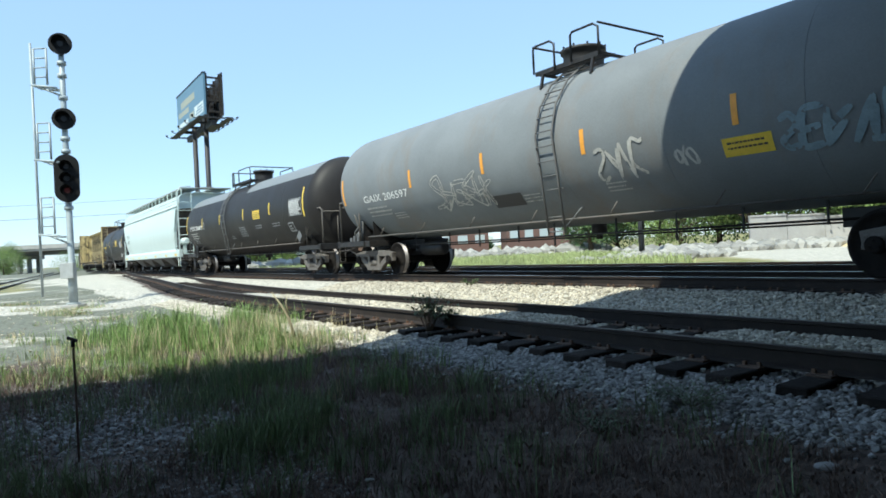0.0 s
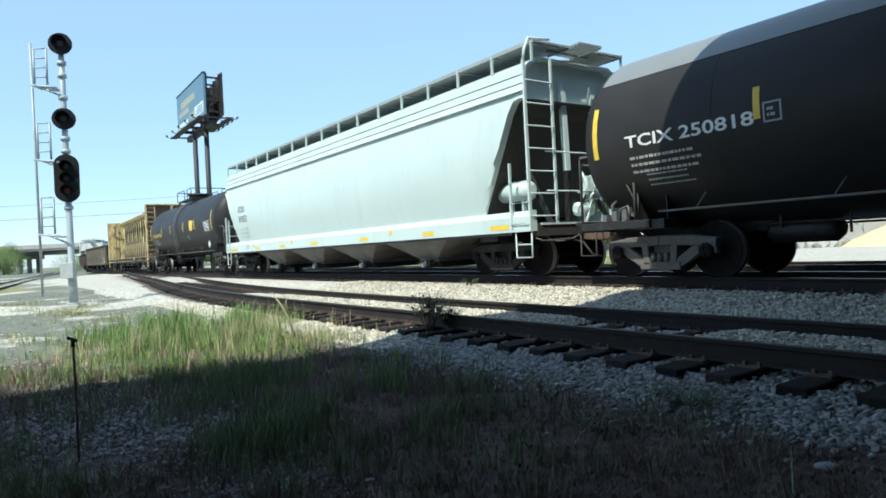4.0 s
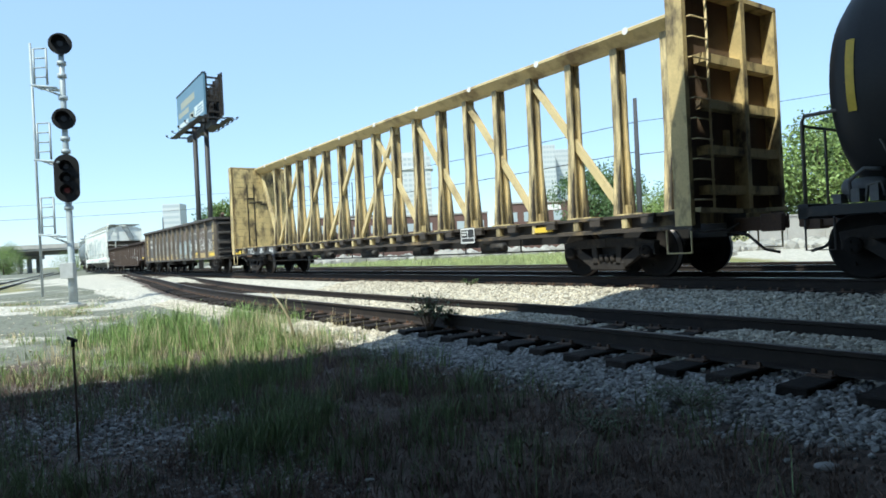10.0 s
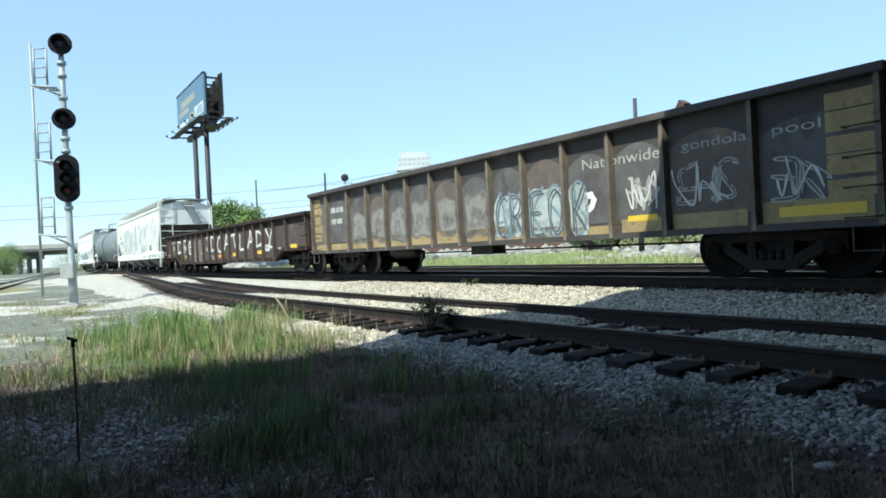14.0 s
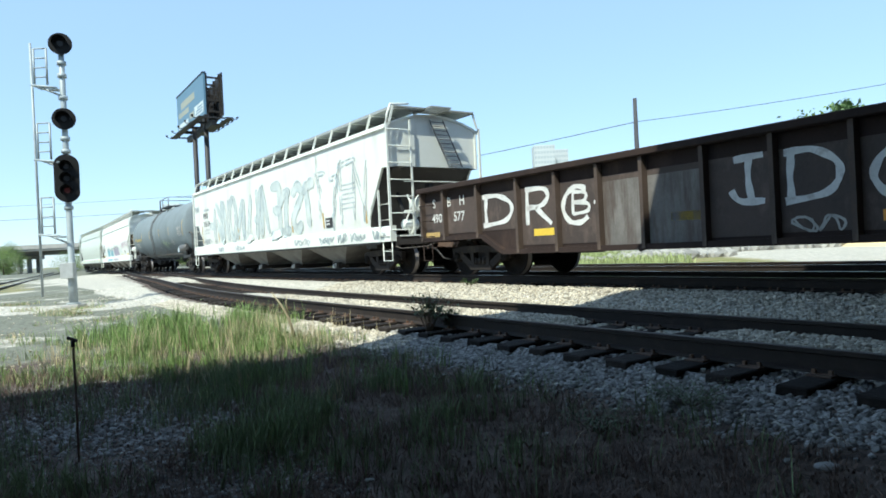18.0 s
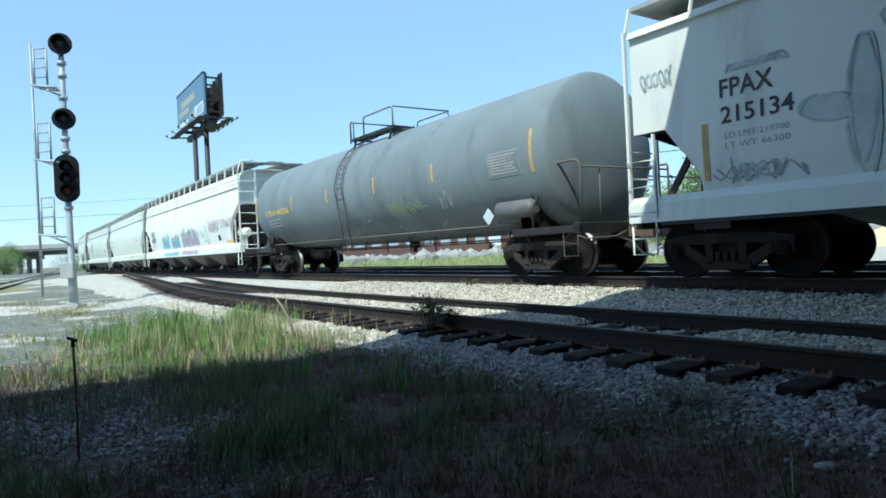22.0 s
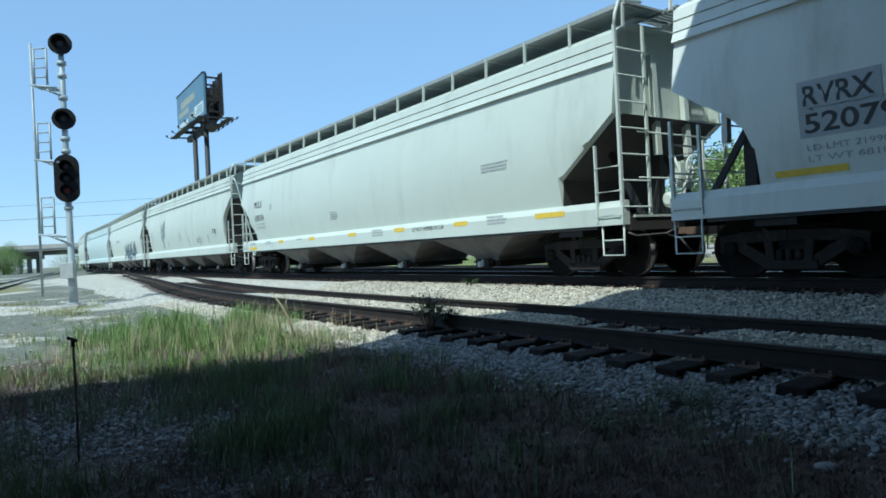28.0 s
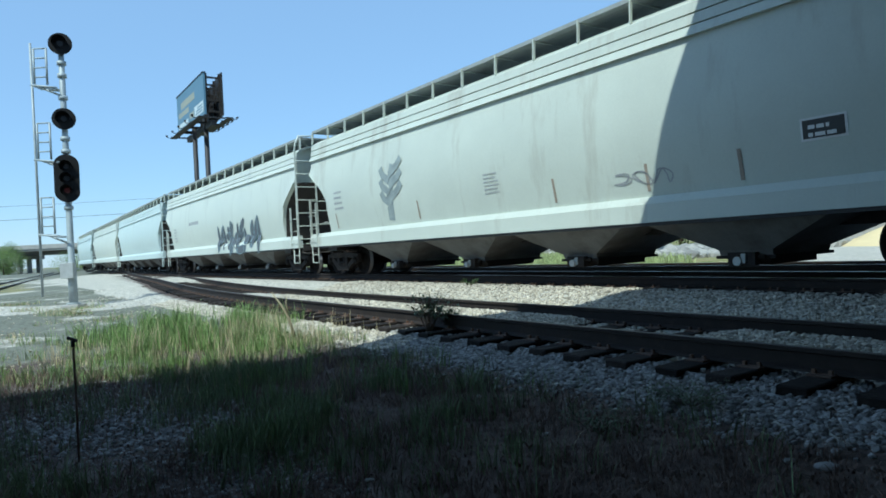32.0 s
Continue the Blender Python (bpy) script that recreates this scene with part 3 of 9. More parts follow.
def verge(x, y):
    """Thin yellowish grass round the clump and over the sunlit dirt."""
    s, l = plan_sl(x, y)
    return max(blob(x, y, -3.3, 9.2, 2.3, 3.1), 0.3 * blob(x, y, -4.9, 7.9, 1.6, 1.0), 0.06 * blob(x, y, -6.5, 10.0, 3.5, 3.0)) * uneven(x, y, 1.0, 13, 0.35, 1.2) * (l > 6.2)


blades("tall_grass", 7500, patchy(-7.5, 0.8, 4.6, 13, tuft, lambda x, y: 0.45 + 0.55 * blob(x, y, -4.6, 11.0, 2.6, 3.0)), 0.45, 0.0042, M_GRASS_G, 1, "tall yellow-green grass clump", 0.55, 14)
blades("dry_grass", 2300, patchy(-6.5, 1.6, 4.6, 12, straw, lambda x, y: 0.4 + 0.5 * blob(x, y, -3.7, 10.0, 2.6, 2.8)), 0.5, 0.0032, M_GRASS_D, 2, "dry straw-coloured grass stems", 0.5, 6)
blades("verge_grass", 6500, patchy(-10, 0.5, 4.5, 13, verge, lambda x, y: 1.0), 0.2, 0.003, M_GRASS_G, 8, "thin short yellow-green grass", 0.8, 9)
blades("verge_straw", 2600, patchy(-10, 0.5, 4.5, 13, verge, lambda x, y: 1.0), 0.18, 0.003, M_GRASS_D, 9, "thin short dry grass", 0.9, 7)
def strays(x, y):
    """Thin tufts over the sunlit dirt."""
    s, l = plan_sl(x, y)
    return (l > 7.0) * max(0.0, noise.noise((x * 0.6, y * 0.6, 31)) * 1.6 - 0.25)


blades("stray_grass", 5000, patchy(-16, -4, 8.5, 24, strays, lambda x, y: 1.0), 0.14, 0.004, M_GRASS_D, 19, "thin dry grass on the sunlit dirt", 1.0)
blades("stray_green", 3500, patchy(-16, -4, 8.5, 24, strays, lambda x, y: 1.0), 0.14, 0.004, M_GRASS_G, 20, "thin green grass on the sunlit dirt", 0.9)
blades("low_grass", 13000, patchy(-6, 4.5, 2.0, 8, greener, lambda x, y: 1.0), 0.2, 0.003, M_GRASS_S, 4, "short sparse grass in the shade", 0.8, 8)
def tangle(x, y):
    s, l = plan_sl(x, y)
    return max(0.0, min(1.0, (l - 6.6) / 0.5)) * uneven(x, y, 1.6, 17, 0.6, 0.9) * (1 - 0.9 * blob(x, y, -3.0, 5.0, 1.9, 1.3))


blades("dead_tangle", 30000, patchy(-6, 4.5, 2.0, 8, tangle, lambda x, y: 1.0), 0.055, 0.0022, M_GRASS_X, 25, "flattened tangle of dead brown stems", 3.2)
blades("dead_grass", 20000, patchy(-6, 4.5, 2.0, 8, tangle, lambda x, y: 1.0), 0.12, 0.0024, M_GRASS_X, 5, "short dead brown grass in the shade", 1.2, 7)


blades("dead_litter", 16000, patchy(-6, 4.5, 2.0, 8, lambda x, y: 0.4 + 0.6 * sparse(x, y) if plan_sl(x, y)[1] > 6.7 else 0.0, lambda x, y: 1.0), 0.035, 0.006, M_GRASS_X, 15, "broken dead stems and leaf litter on the dirt", 2.6)


blades("fallen_stems", 90, patchy(-4.5, 3.5, 2.6, 6.5, sparse, lambda x, y: 1.0), 0.09, 0.0035, M_GRASS_D, 45, "long dry stems fallen on the dirt", 4.5)


def field(x, y):
    s, l = plan_sl(x, y)
    return 0.0 if l > -9.5 or x > 0.365 * y - 0.4 * math.sin(y * 0.7) else cover(x, y)[1] * (0.5 + 0.6 * noise.noise((x * 0.3, y * 0.3, 9)))


blades("field_grass", 26000, patchy(-18, 14, 20, 62, field, lambda x, y: 1.0), 0.42, 0.018, M_GRASS_F, 6, "rough green field grass beyond the tracks", 0.5)


# ---- viaduct overhead, behind and above the camera; its shade falls over the foreground ----
def build_viaduct():
    u = Vector((0.857, 0.515))                                   # along the deck
    w = Vector((u.y, -u.x))                                      # away from the sunlit side
    edge = Vector((0.182, 6.057))                                   # a point under the sunlit edge of the deck
    via = tagged(new("viaduct"), "concrete road viaduct that shades the foreground", "bridge", kind="structure")
    z0 = 6.6

    def P(a, b, z):
        q = edge + u * a + w * b
        return (q.x, q.y, z)

    def slab(name, a0, a1, b0, b1, za, zb):
        bm = bmesh.new()
        vs = [bm.verts.new(P(a, b, z)) for a in (a0, a1) for b in (b0, b1) for z in (za, zb)]
        for f in ((0, 1, 3, 2), (4, 6, 7, 5), (0, 4, 5, 1), (2, 3, 7, 6), (0, 2, 6, 4), (1, 5, 7, 3)):
            bm.faces.new([vs[i] for i in f])
        part(name, bm, M_VIADUCT, via)
    # the deck's width is unseen, made large to darken the shade
    slab("deck", -120, 120, 0, 34, z0 + 1.0, z0 + 1.35)
    slab("parapet", -120, 120, 0, 0.3, z0 + 1.35, z0 + 1.6)
    slab("parapet", -120, 120, 33.7, 34, z0 + 1.35, z0 + 2.2)
    for b in (1.2, 4.8, 8.4, 12, 15.6, 19.2, 22.8, 26.4, 30.0, 33.0):
        slab("girder", -120, 120, b - 0.3, b + 0.3, z0, z0 + 1.0)
    # unseen walls, added to keep light out of the shaded foreground
    slab("abutment", -12.5, -11.5, 10, 34, -0.8, z0 + 1.0)
    slab("retaining_wall", -11.5, 60, 33, 34, -0.8, z0 + 1.0)
    slab("abutment", 17.0, 18.0, 0.6, 33, -0.8, z0 + 1.0)
    for a in (75,):
        slab("pier_cap", a - 0.7, a + 0.7, 1.0, 33, z0 - 1.1, z0)
        for b in (6.5, 13.5, 20.5, 28.5):
            bm = bmesh.new()
            tube(bm, [P(a, b, -0.7), P(a, b, z0 - 1.0)], 0.55, 18)
            part("pier_column", bm, M_VIADUCT, via)


build_viaduct()


# ---- signal mast ----
def build_signal():
    x, y = -11.82, 20.94
    g = ground_z(x, y)
    sig = tagged(new("signal_mast"), "grey railway signal mast with three black signal heads and ladder", "signal")
    sig.location = (x, y, g)
    base_z = -g

    def z(h):
        return h + base_z

    bm = bmesh.new()
    box(bm, -0.28, 0.28, -0.28, 0.28, -0.3, 0.12)
    rounded(bm, 0.02)
    part("footing", bm, M_CONCRETE, sig)
    bm = bmesh.new()
    pr = [0.13, 0.13, 0.10, 0.09, 0.085]
    tube(bm, [(0, 0, 0.1), (0, 0, 1.2), (0, 0, 1.25), (0, 0, z(5.5)), (0, 0, z(8.0))], pr, 14)
    for h in (0.12, 1.22):
        tube(bm, [(0, 0, h), (0, 0, h + 0.05)], 0.2, 14)
    for h in (2.5, 4.3, 4.7, 6.0, 6.7, 7.1):
        tube(bm, [(0, 0, z(h)), (0, 0, z(h) + 0.12)], 0.135, 12)
    part("mast", bm, M_MAST, sig)
    bm = bmesh.new()
    box(bm, -0.22, 0.2, -0.30, -0.1, 0.95, 1.45)
    rounded(bm, 0.015)
    part("number_plate_blank", bm, M_GALV, sig, "blank pale grey plate")
    for h, kind in ((7.73, 0), (5.36, 0), (3.48, 1)):
        bm = bmesh.new()
        n = 28
        if kind == 0:
            outline = [(0.34 * math.cos(a), 0.34 * math.sin(a)) for a in [6.2832 * k / n for k in range(n)]]
        else:
            outline = [(0.36 * math.cos(a), 0.36 * math.sin(a) + (0.40 if math.sin(a) >= 0 else -0.40)) for a in [6.2832 * k / n for k in range(n)]]
        a = [bm.verts.new((u, -0.20, v)) for u, v in outline]
        b = [bm.verts.new((u, -0.16, v)) for u, v in outline]
        for k in range(n):
            bm.faces.new((a[k], a[(k + 1) % n], b[(k + 1) % n], b[k]))
        bm.faces.new(a), bm.faces.new(b[::-1])
        head = part("signal_head", bm, M_HEAD, sig, "black backed signal head")
        head.location = (0.02, 0, z(h))
        head.rotation_euler = (0, 0, radians(20))
        bm = bmesh.new()
        box(bm, -0.16, 0.16, -0.16, 0.14, -0.2 if kind == 0 else -0.6, 0.2 if kind == 0 else 0.6)
        rounded(bm, 0.02)
        part("lamp_case", bm, M_HEAD, head)
        for dz in ((0.0,) if kind == 0 else (0.38, 0.0, -0.38)):
            bm = bmesh.new()
            rr = 0.21 if kind == 0 else 0.17
            for k in range(11):                                  # visor hood
                a0, a1 = radians(-20 + 22 * k), radians(-20 + 22 * (k + 1))
                q = [(rr * math.cos(a0), -0.20, dz + rr * math.sin(a0)), (rr * math.cos(a1), -0.20, dz + rr * math.sin(a1)),
                     (rr * math.cos(a1), -0.46, dz + rr * math.sin(a1)), (rr * math.cos(a0), -0.46, dz + rr * math.sin(a0))]
                bm.faces.new([bm.verts.new(p) for p in q])
            bmesh.ops.solidify(bm, geom=list(bm.faces), thickness=0.008)
            part("visor", bm, M_HEAD, head)
            bm = bmesh.new()
            tube(bm, [(0, -0.195, dz), (0, -0.215, dz)], 0.085, 18)
            part("lens", bm, M_LENS_RED if (kind == 1 and dz < -0.2) else M_LENS, head)
    bm = bmesh.new()
    for dx in (-0.97,):
        tube(bm, [(dx, 0, 0.4), (dx, 0, z(7.85))], 0.04, 7)
    part("conduit", bm, M_MAST, sig)
    for h in (6.45, 4.1, 1.75):                                  # service platforms with their cages
        bm = bmesh.new()
        for yy in (-0.25, 0.25):
            tube(bm, [(-0.85, yy, z(h)), (-0.05, yy, z(h - 0.12))], 0.035, 6)
        for k in range(6):
            bar(bm, (-0.85 + 0.14 * k, -0.27, z(h) - 0.02 * k), (-0.85 + 0.14 * k, 0.27, z(h) - 0.02 * k), 0.05, 0.02)
        tube(bm, [(-0.75, 0, z(h)), (-0.05, 0, z(h - 0.32))], 0.035, 6)
        plat = part("service_platform", bm, M_MAST, sig)
        bm = bmesh.new()
        for dx in (-0.76, -0.36):
            tube(bm, [(dx, -0.2, z(h)), (dx, -0.2, z(h + 1.15))], 0.032, 6)
        for k in range(4):
            tube(bm, [(-0.76, -0.2, z(h + 0.25 + 0.3 * k)), (-0.36, -0.2, z(h + 0.25 + 0.3 * k))], 0.024, 6)
        part("ladder_section", bm, M_MAST, sig)


M_HEAD = mat("signal_black", (0.004, 0.004, 0.0045), 0.7, vary=0.2, scale=3, bump=0.03, spec=0.3)
M_LENS = mat("dark_lens", (0.012, 0.012, 0.015), 0.5, vary=0.1, bump=0.0)
M_LENS_RED = bpy.data.materials.new("red_lens")
M_LENS_RED.use_nodes = True
_b = M_LENS_RED.node_tree.nodes["Principled BSDF"]
_b.inputs["Base Color"].default_value = (0.06, 0.004, 0.004, 1)
_b.inputs["Emission Color"].default_value = (0.9, 0.03, 0.02, 1)
_b.inputs["Emission Strength"].default_value = 0.006
build_signal()


# ---- billboard on two poles ----
def build_billboard():
    bb = tagged(new("billboard"), "tall V-shaped billboard with faded blue face on two dark steel poles", "billboard")
    near, far_ = Vector((-18.1, 52.0)), Vector((-23.4, 60.0))
    bb.location = (near.x, near.y, 0)
    face = far_ - near
    ln = face.length
    m = Matrix.Rotation(math.atan2(face.y, face.x), 4, "Z")
    z0, z1 = 12.15, 15.48

    def put(name, bm, material, label="", parent=None):
        bmesh.ops.transform(bm, matrix=m, verts=bm.verts)
        return part(name, bm, material, parent or bb, label)
    bm = bmesh.new()
    box(bm, 0, ln, 0.0, 0.15, z0, z1)
    f1 = put("face_panel", bm, M_BOARD, "faded blue advertising face with pale blocks")
    for x0, x1, za, zb, mt in ((0.3, 3.2, z0 + 0.3, z0 + 1.2, M_PALE), (3.0, 8.0, z0 + 1.9, z0 + 2.5, M_AD_TAN), (5.2, 9.0, z0 + 1.25, z0 + 1.7, M_AD_TAN), (5.5, 9.2, z0 + 0.35, z0 + 0.75, M_PALE), (3.4, 5.0, z0 + 0.5, z0 + 1.0, M_AD_TAN)):
        bm = bmesh.new()
        box(bm, x0, x1, 0.15, 0.156, za, zb)
        put("printed_block", bm, mt, "", f1)
    for k in range(3):
        bm = bmesh.new()
        box(bm, 0.6, 2.9 - 0.3 * k, 0.156, 0.16, z0 + 0.45 + 0.22 * k, z0 + 0.55 + 0.22 * k)
        put("printed_line", bm, M_BOARD, "", f1)
    bm = bmesh.new()
    for za, zb in ((z0 - 0.06, z0), (z1, z1 + 0.06)):
        box(bm, -0.05, ln + 0.05, -0.05, 0.2, za, zb)
    put("face_trim", bm, M_POLE)
    bm = bmesh.new()                                             # second face, its bare back towards the first
    vs = box(bm, -0.3, ln, -1.3, -1.18, z0, z1 + 0.05)
    for v in vs:
        v.co.y -= 0.08 * v.co.x
    put("rear_panel", bm, M_BLACK, "dark back of the second face")
    for k in range(5):
        x = 0.15 + k * 2.3
        bm = bmesh.new()
        for zz in (z0 + 0.3, z0 + 1.2, z0 + 2.1, z0 + 3.0):
            bar(bm, (x, -0.02, zz), (x, -1.18 - 0.08 * x, zz), 0.13)
        bar(bm, (x, -0.1, z0), (x, -0.1, z1), 0.12)
        bar(bm, (x, -1.1 - 0.08 * x, z0), (x, -1.1 - 0.08 * x, z1), 0.14)
        bar(bm, (x, -0.1, z0 + 0.3), (x, -1.1 - 0.08 * x, z0 + 2.1), 0.07)
        put("frame_strut", bm, M_TRUCK)
    for ya, yb, xa, xb in ((0.25, 0.75, -0.4, ln + 0.5), (-1.95, -1.45, -0.6, ln * 0.6)):
        bm = bmesh.new()
        box(bm, xa, xb, ya, yb, z0 - 0.32, z0 - 0.25)
        for k in range(5):
            x = xa + 0.3 + (xb - xa - 0.6) * k / 4
            bar(bm, (x, -1.4, z0 - 0.22), (x, yb if ya > 0 else ya, z0 - 0.22), 0.11)
        cw = put("catwalk", bm, M_BLACK)
        for k in range(5):
            x = xa + 0.4 + (xb - xa - 0.8) * k / 4
            e = 1 if ya > 0 else -1
            y0 = yb if ya > 0 else ya
            bm = bmesh.new()
            tube(bm, [(x, y0, z0 - 0.3), (x, y0 + 0.3 * e, z0 - 0.28), (x, y0 + 0.42 * e, z0 - 0.16)], 0.03, 5)
            box(bm, x - 0.15, x + 0.15, y0 + 0.38 * e - 0.06, y0 + 0.38 * e + 0.06, z0 - 0.2, z0 - 0.08)
            put("flood_light", bm, M_BLACK, "", cw)
    bm = bmesh.new()
    box(bm, 0.4, ln - 0.6, -0.85, -0.45, z0 - 0.75, z0 - 0.3)
    put("support_beam", bm, M_POLE)
    for p in ((-20.45, 55.6), (-19.05, 54.4)):
        bm = bmesh.new()
        tube(bm, [(p[0] - near.x, p[1] - near.y, -0.7), (p[0] - near.x, p[1] - near.y, z0 - 0.4)], 0.2, 14)
        part("pole", bm, M_POLE, bb)


M_AD_TAN = mat("ad_tan", (0.30, 0.31, 0.26), 0.6, vary=0.08, scale=1, bump=0.0)
M_POLE = mat("pole_steel", (0.028, 0.026, 0.027), 0.6, vary=0.25, scale=1.5, bump=0.1)
build_billboard()


# ---- far bridge ----
def build_far_bridge():
    br = tagged(new("road_overpass"), "pale concrete road overpass across the tracks far off", "bridge")
    br.location = (-110, 175, -0.6)
    bm = bmesh.new()
    box(bm, -120, 90, -6, 6, 5.7, 6.5)
    part("deck", bm, M_CONCRETE, br)
    bm = bmesh.new()
    for y in (-6.1, 6.1):
        box(bm, -120, 90, y - 0.15, y + 0.15, 6.2, 7.3)
    part("parapet", bm, M_CONCRETE, br)
    bm = bmesh.new()
    for y in (-4.5, -1.5, 1.5, 4.5):
        box(bm, -120, 90, y - 0.25, y + 0.25, 4.7, 5.7)
    part("girder", bm, M_TRUCK_TAN, br)
    for x in (-70, -38, 0, 33, 60):
        bm = bmesh.new()
        box(bm, x - 0.8, x + 0.8, -5.5, 5.5, 3.7, 4.7)
        part("pier_cap", bm, M_CONCRETE, br)
        for y in (-4, 0, 4):
            bm = bmesh.new()
            tube(bm, [(x, y, -0.3), (x, y, 3.9)], 0.6, 12)
            part("pier_column", bm, M_CONCRETE, br)


build_far_bridge()


# ---- trees ----
def tree_meshes(seed, h, spread, n_leaf, leaf, crown_lo):
    rnd = random.Random(seed)
    bm = bmesh.new()
    tube(bm, [(0, 0, -0.3), (0.1, 0, h * 0.25), (0.0, 0.1, h * 0.5), (0.1, 0.05, h * 0.8)], [h * 0.035, h * 0.027, h * 0.018, h * 0.006], 8)
    clumps = []
    for k in range(26):
        a = rnd.uniform(0, 6.283)
        z = h * rnd.uniform(crown_lo, 0.92)
        rad = spread * math.sqrt(max(0.1, 1 - ((z / h - 0.6) / 0.5) ** 2)) * rnd.uniform(0.35, 0.95)
        c = Vector((rad * math.cos(a), rad * math.sin(a), z))
        clumps.append((c, spread * rnd.uniform(0.28, 0.5)))
        st = Vector((0, 0, z * rnd.uniform(0.4, 0.7)))
        tube(bm, [st, st.lerp(c, 0.5) + Vector((0, 0, 0.1 * h * rnd.random())), c], [h * 0.012, h * 0.008, h * 0.003], 5)
    for k in range(3):
        clumps.append((Vector((rnd.uniform(-0.2, 0.2) * spread, rnd.uniform(-0.2, 0.2) * spread, h * (0.86 + 0.05 * k))), spread * 0.35))
    trunk = done(bm, "trunk", M_BARK)
    verts, faces = [], []
    for i in range(n_leaf):
        c, r = clumps[i % len(clumps)]
        d = Vector((rnd.gauss(0, 1), rnd.gauss(0, 1), rnd.gauss(0, 0.8))).normalized() * r * rnd.random() ** 0.45 * rnd.uniform(0.8, 1.25)
        p = c + d
        u = Vector((rnd.gauss(0, 1), rnd.gauss(0, 1), rnd.gauss(0, 1))).normalized() * leaf * rnd.uniform(0.6, 1.3)
        v = u.cross(Vector((rnd.gauss(0, 1), rnd.gauss(0, 1), rnd.gauss(0, 1)))).normalized() * leaf * 0.55
        k = len(verts)
        verts += [tuple(p - u), tuple(p + v), tuple(p + u), tuple(p - v)]
        faces.append((k, k + 1, k + 2, k + 3))
    return trunk, verts, faces


TREES = {}


def tree(x, y, h, spread, kind, label, turn=0.0, n=8500, leaf=0.15, lo=0.12):
    key = (kind, round(h / spread, 1), lo)
    mtl = M_LEAF_A if kind == "bright" else M_LEAF_B
    if key not in TREES:
        trunk, v, f = tree_meshes(len(TREES) * 7 + 5, 8.0, 8.0 * spread / h, n, leaf, lo)
        TREES[key] = (trunk, mesh_of("crown", v, f, mtl))
    t = tagged(new("tree"), label, "tree", "trees beyond the tracks")
    part("trunk", TREES[key][0], None, t)
    part("crown", TREES[key][1], None, t)
    t.matrix_basis = pose(x, y, ground_z(x, y), 0, 0, turn) @ Matrix.Scale(h / 8.0, 4)


for i, (bx, dep, h, sp, kd) in enumerate(((0.36, 60, 5.4, 4.4, "bright"), (0.47, 57, 8.5, 5.1, "bright"), (0.58, 55, 9.7, 5.3, "bright"), (0.69, 55, 9.6, 5.4, "bright"), (0.615, 60, 12.6, 2.8, "deep"), (0.64, 62, 10.5, 5.5, "bright"),
                                          (0.42, 64, 9.0, 5.0, "deep"), (0.225, 66, 8.2, 4.2, "deep"), (0.265, 72, 7.8, 4.5, "deep"), (-0.318, 90, 8.8, 3.6, "bright"), (-0.335, 96, 8.6, 3.4, "deep"), (-0.285, 92, 7.6, 3.6, "bright"),
                                          (0.80, 57, 12, 6, "bright"), (0.33, 70, 5.0, 4.0, "bright"))):
    tree(bx * dep, dep, h, sp, kd, "leafy green broadleaf tree in full summer leaf" if kd == "bright" else "dark green broadleaf tree", i * 67, lo=0.22 if bx > 0.3 else 0.12)
for i in range(9):
    tree(-118 + 7.5 * i + 3 * math.sin(i * 2.1), 168 - 5 * (i % 3), 5.5 + 1.5 * math.sin(i * 1.7), 4.5, "bright", "green trackside bush-like tree under the far bridge", i * 50)


# ---- far buildings ----
def tower(name, x, y, w, d, h, floors, label, bands=True, cap=True):
    b = tagged(new(name), label, "building")
    b.location = (x, y, -0.8)
    bm = bmesh.new()
    box(bm, -w / 2, w / 2, -d / 2, d / 2, 0, h)
    part("wall", bm, M_TOWER, b)
    fh = h / floors
    n, g = (7, 0.16) if bands else (1, 0.03)
    bm = bmesh.new()
    box(bm, 0, w / n * (1 - 2 * g), -d / 2 - 0.05, -d / 2 + 0.3, fh * 0.3, fh * 0.78)
    pane = done(bm, "window", M_GLASS_FAR)
    for k in range(floors):
        for i in range(n):
            part("window", pane, None, b).location = (-w / 2 + w * (i + g) / n, 0, fh * k)
    if cap:
        bm = bmesh.new()
        box(bm, -w * 0.56, w * 0.56, -d * 0.56, d * 0.56, h * 0.86, h * 0.885)
        box(bm, -w * 0.4, w * 0.4, -d * 0.4, d * 0.4, h, h * 1.05)
        part("roof", bm, M_TOWER, b)


tower("high_rise", -23.5, 640, 31, 20, 90, 18, "pale stone high-rise tower in the haze")
tower("high_rise", 102, 640, 20, 18, 95, 20, "pale twin high-rise tower in the haze", cap=False)
tower("high_rise", 120, 660, 17, 18, 93, 20, "pale twin high-rise tower in the haze", cap=False)
tower("office_tower", -190, 470, 12.5, 12, 42, 11, "pale striped office tower far off", bands=False, cap=False)


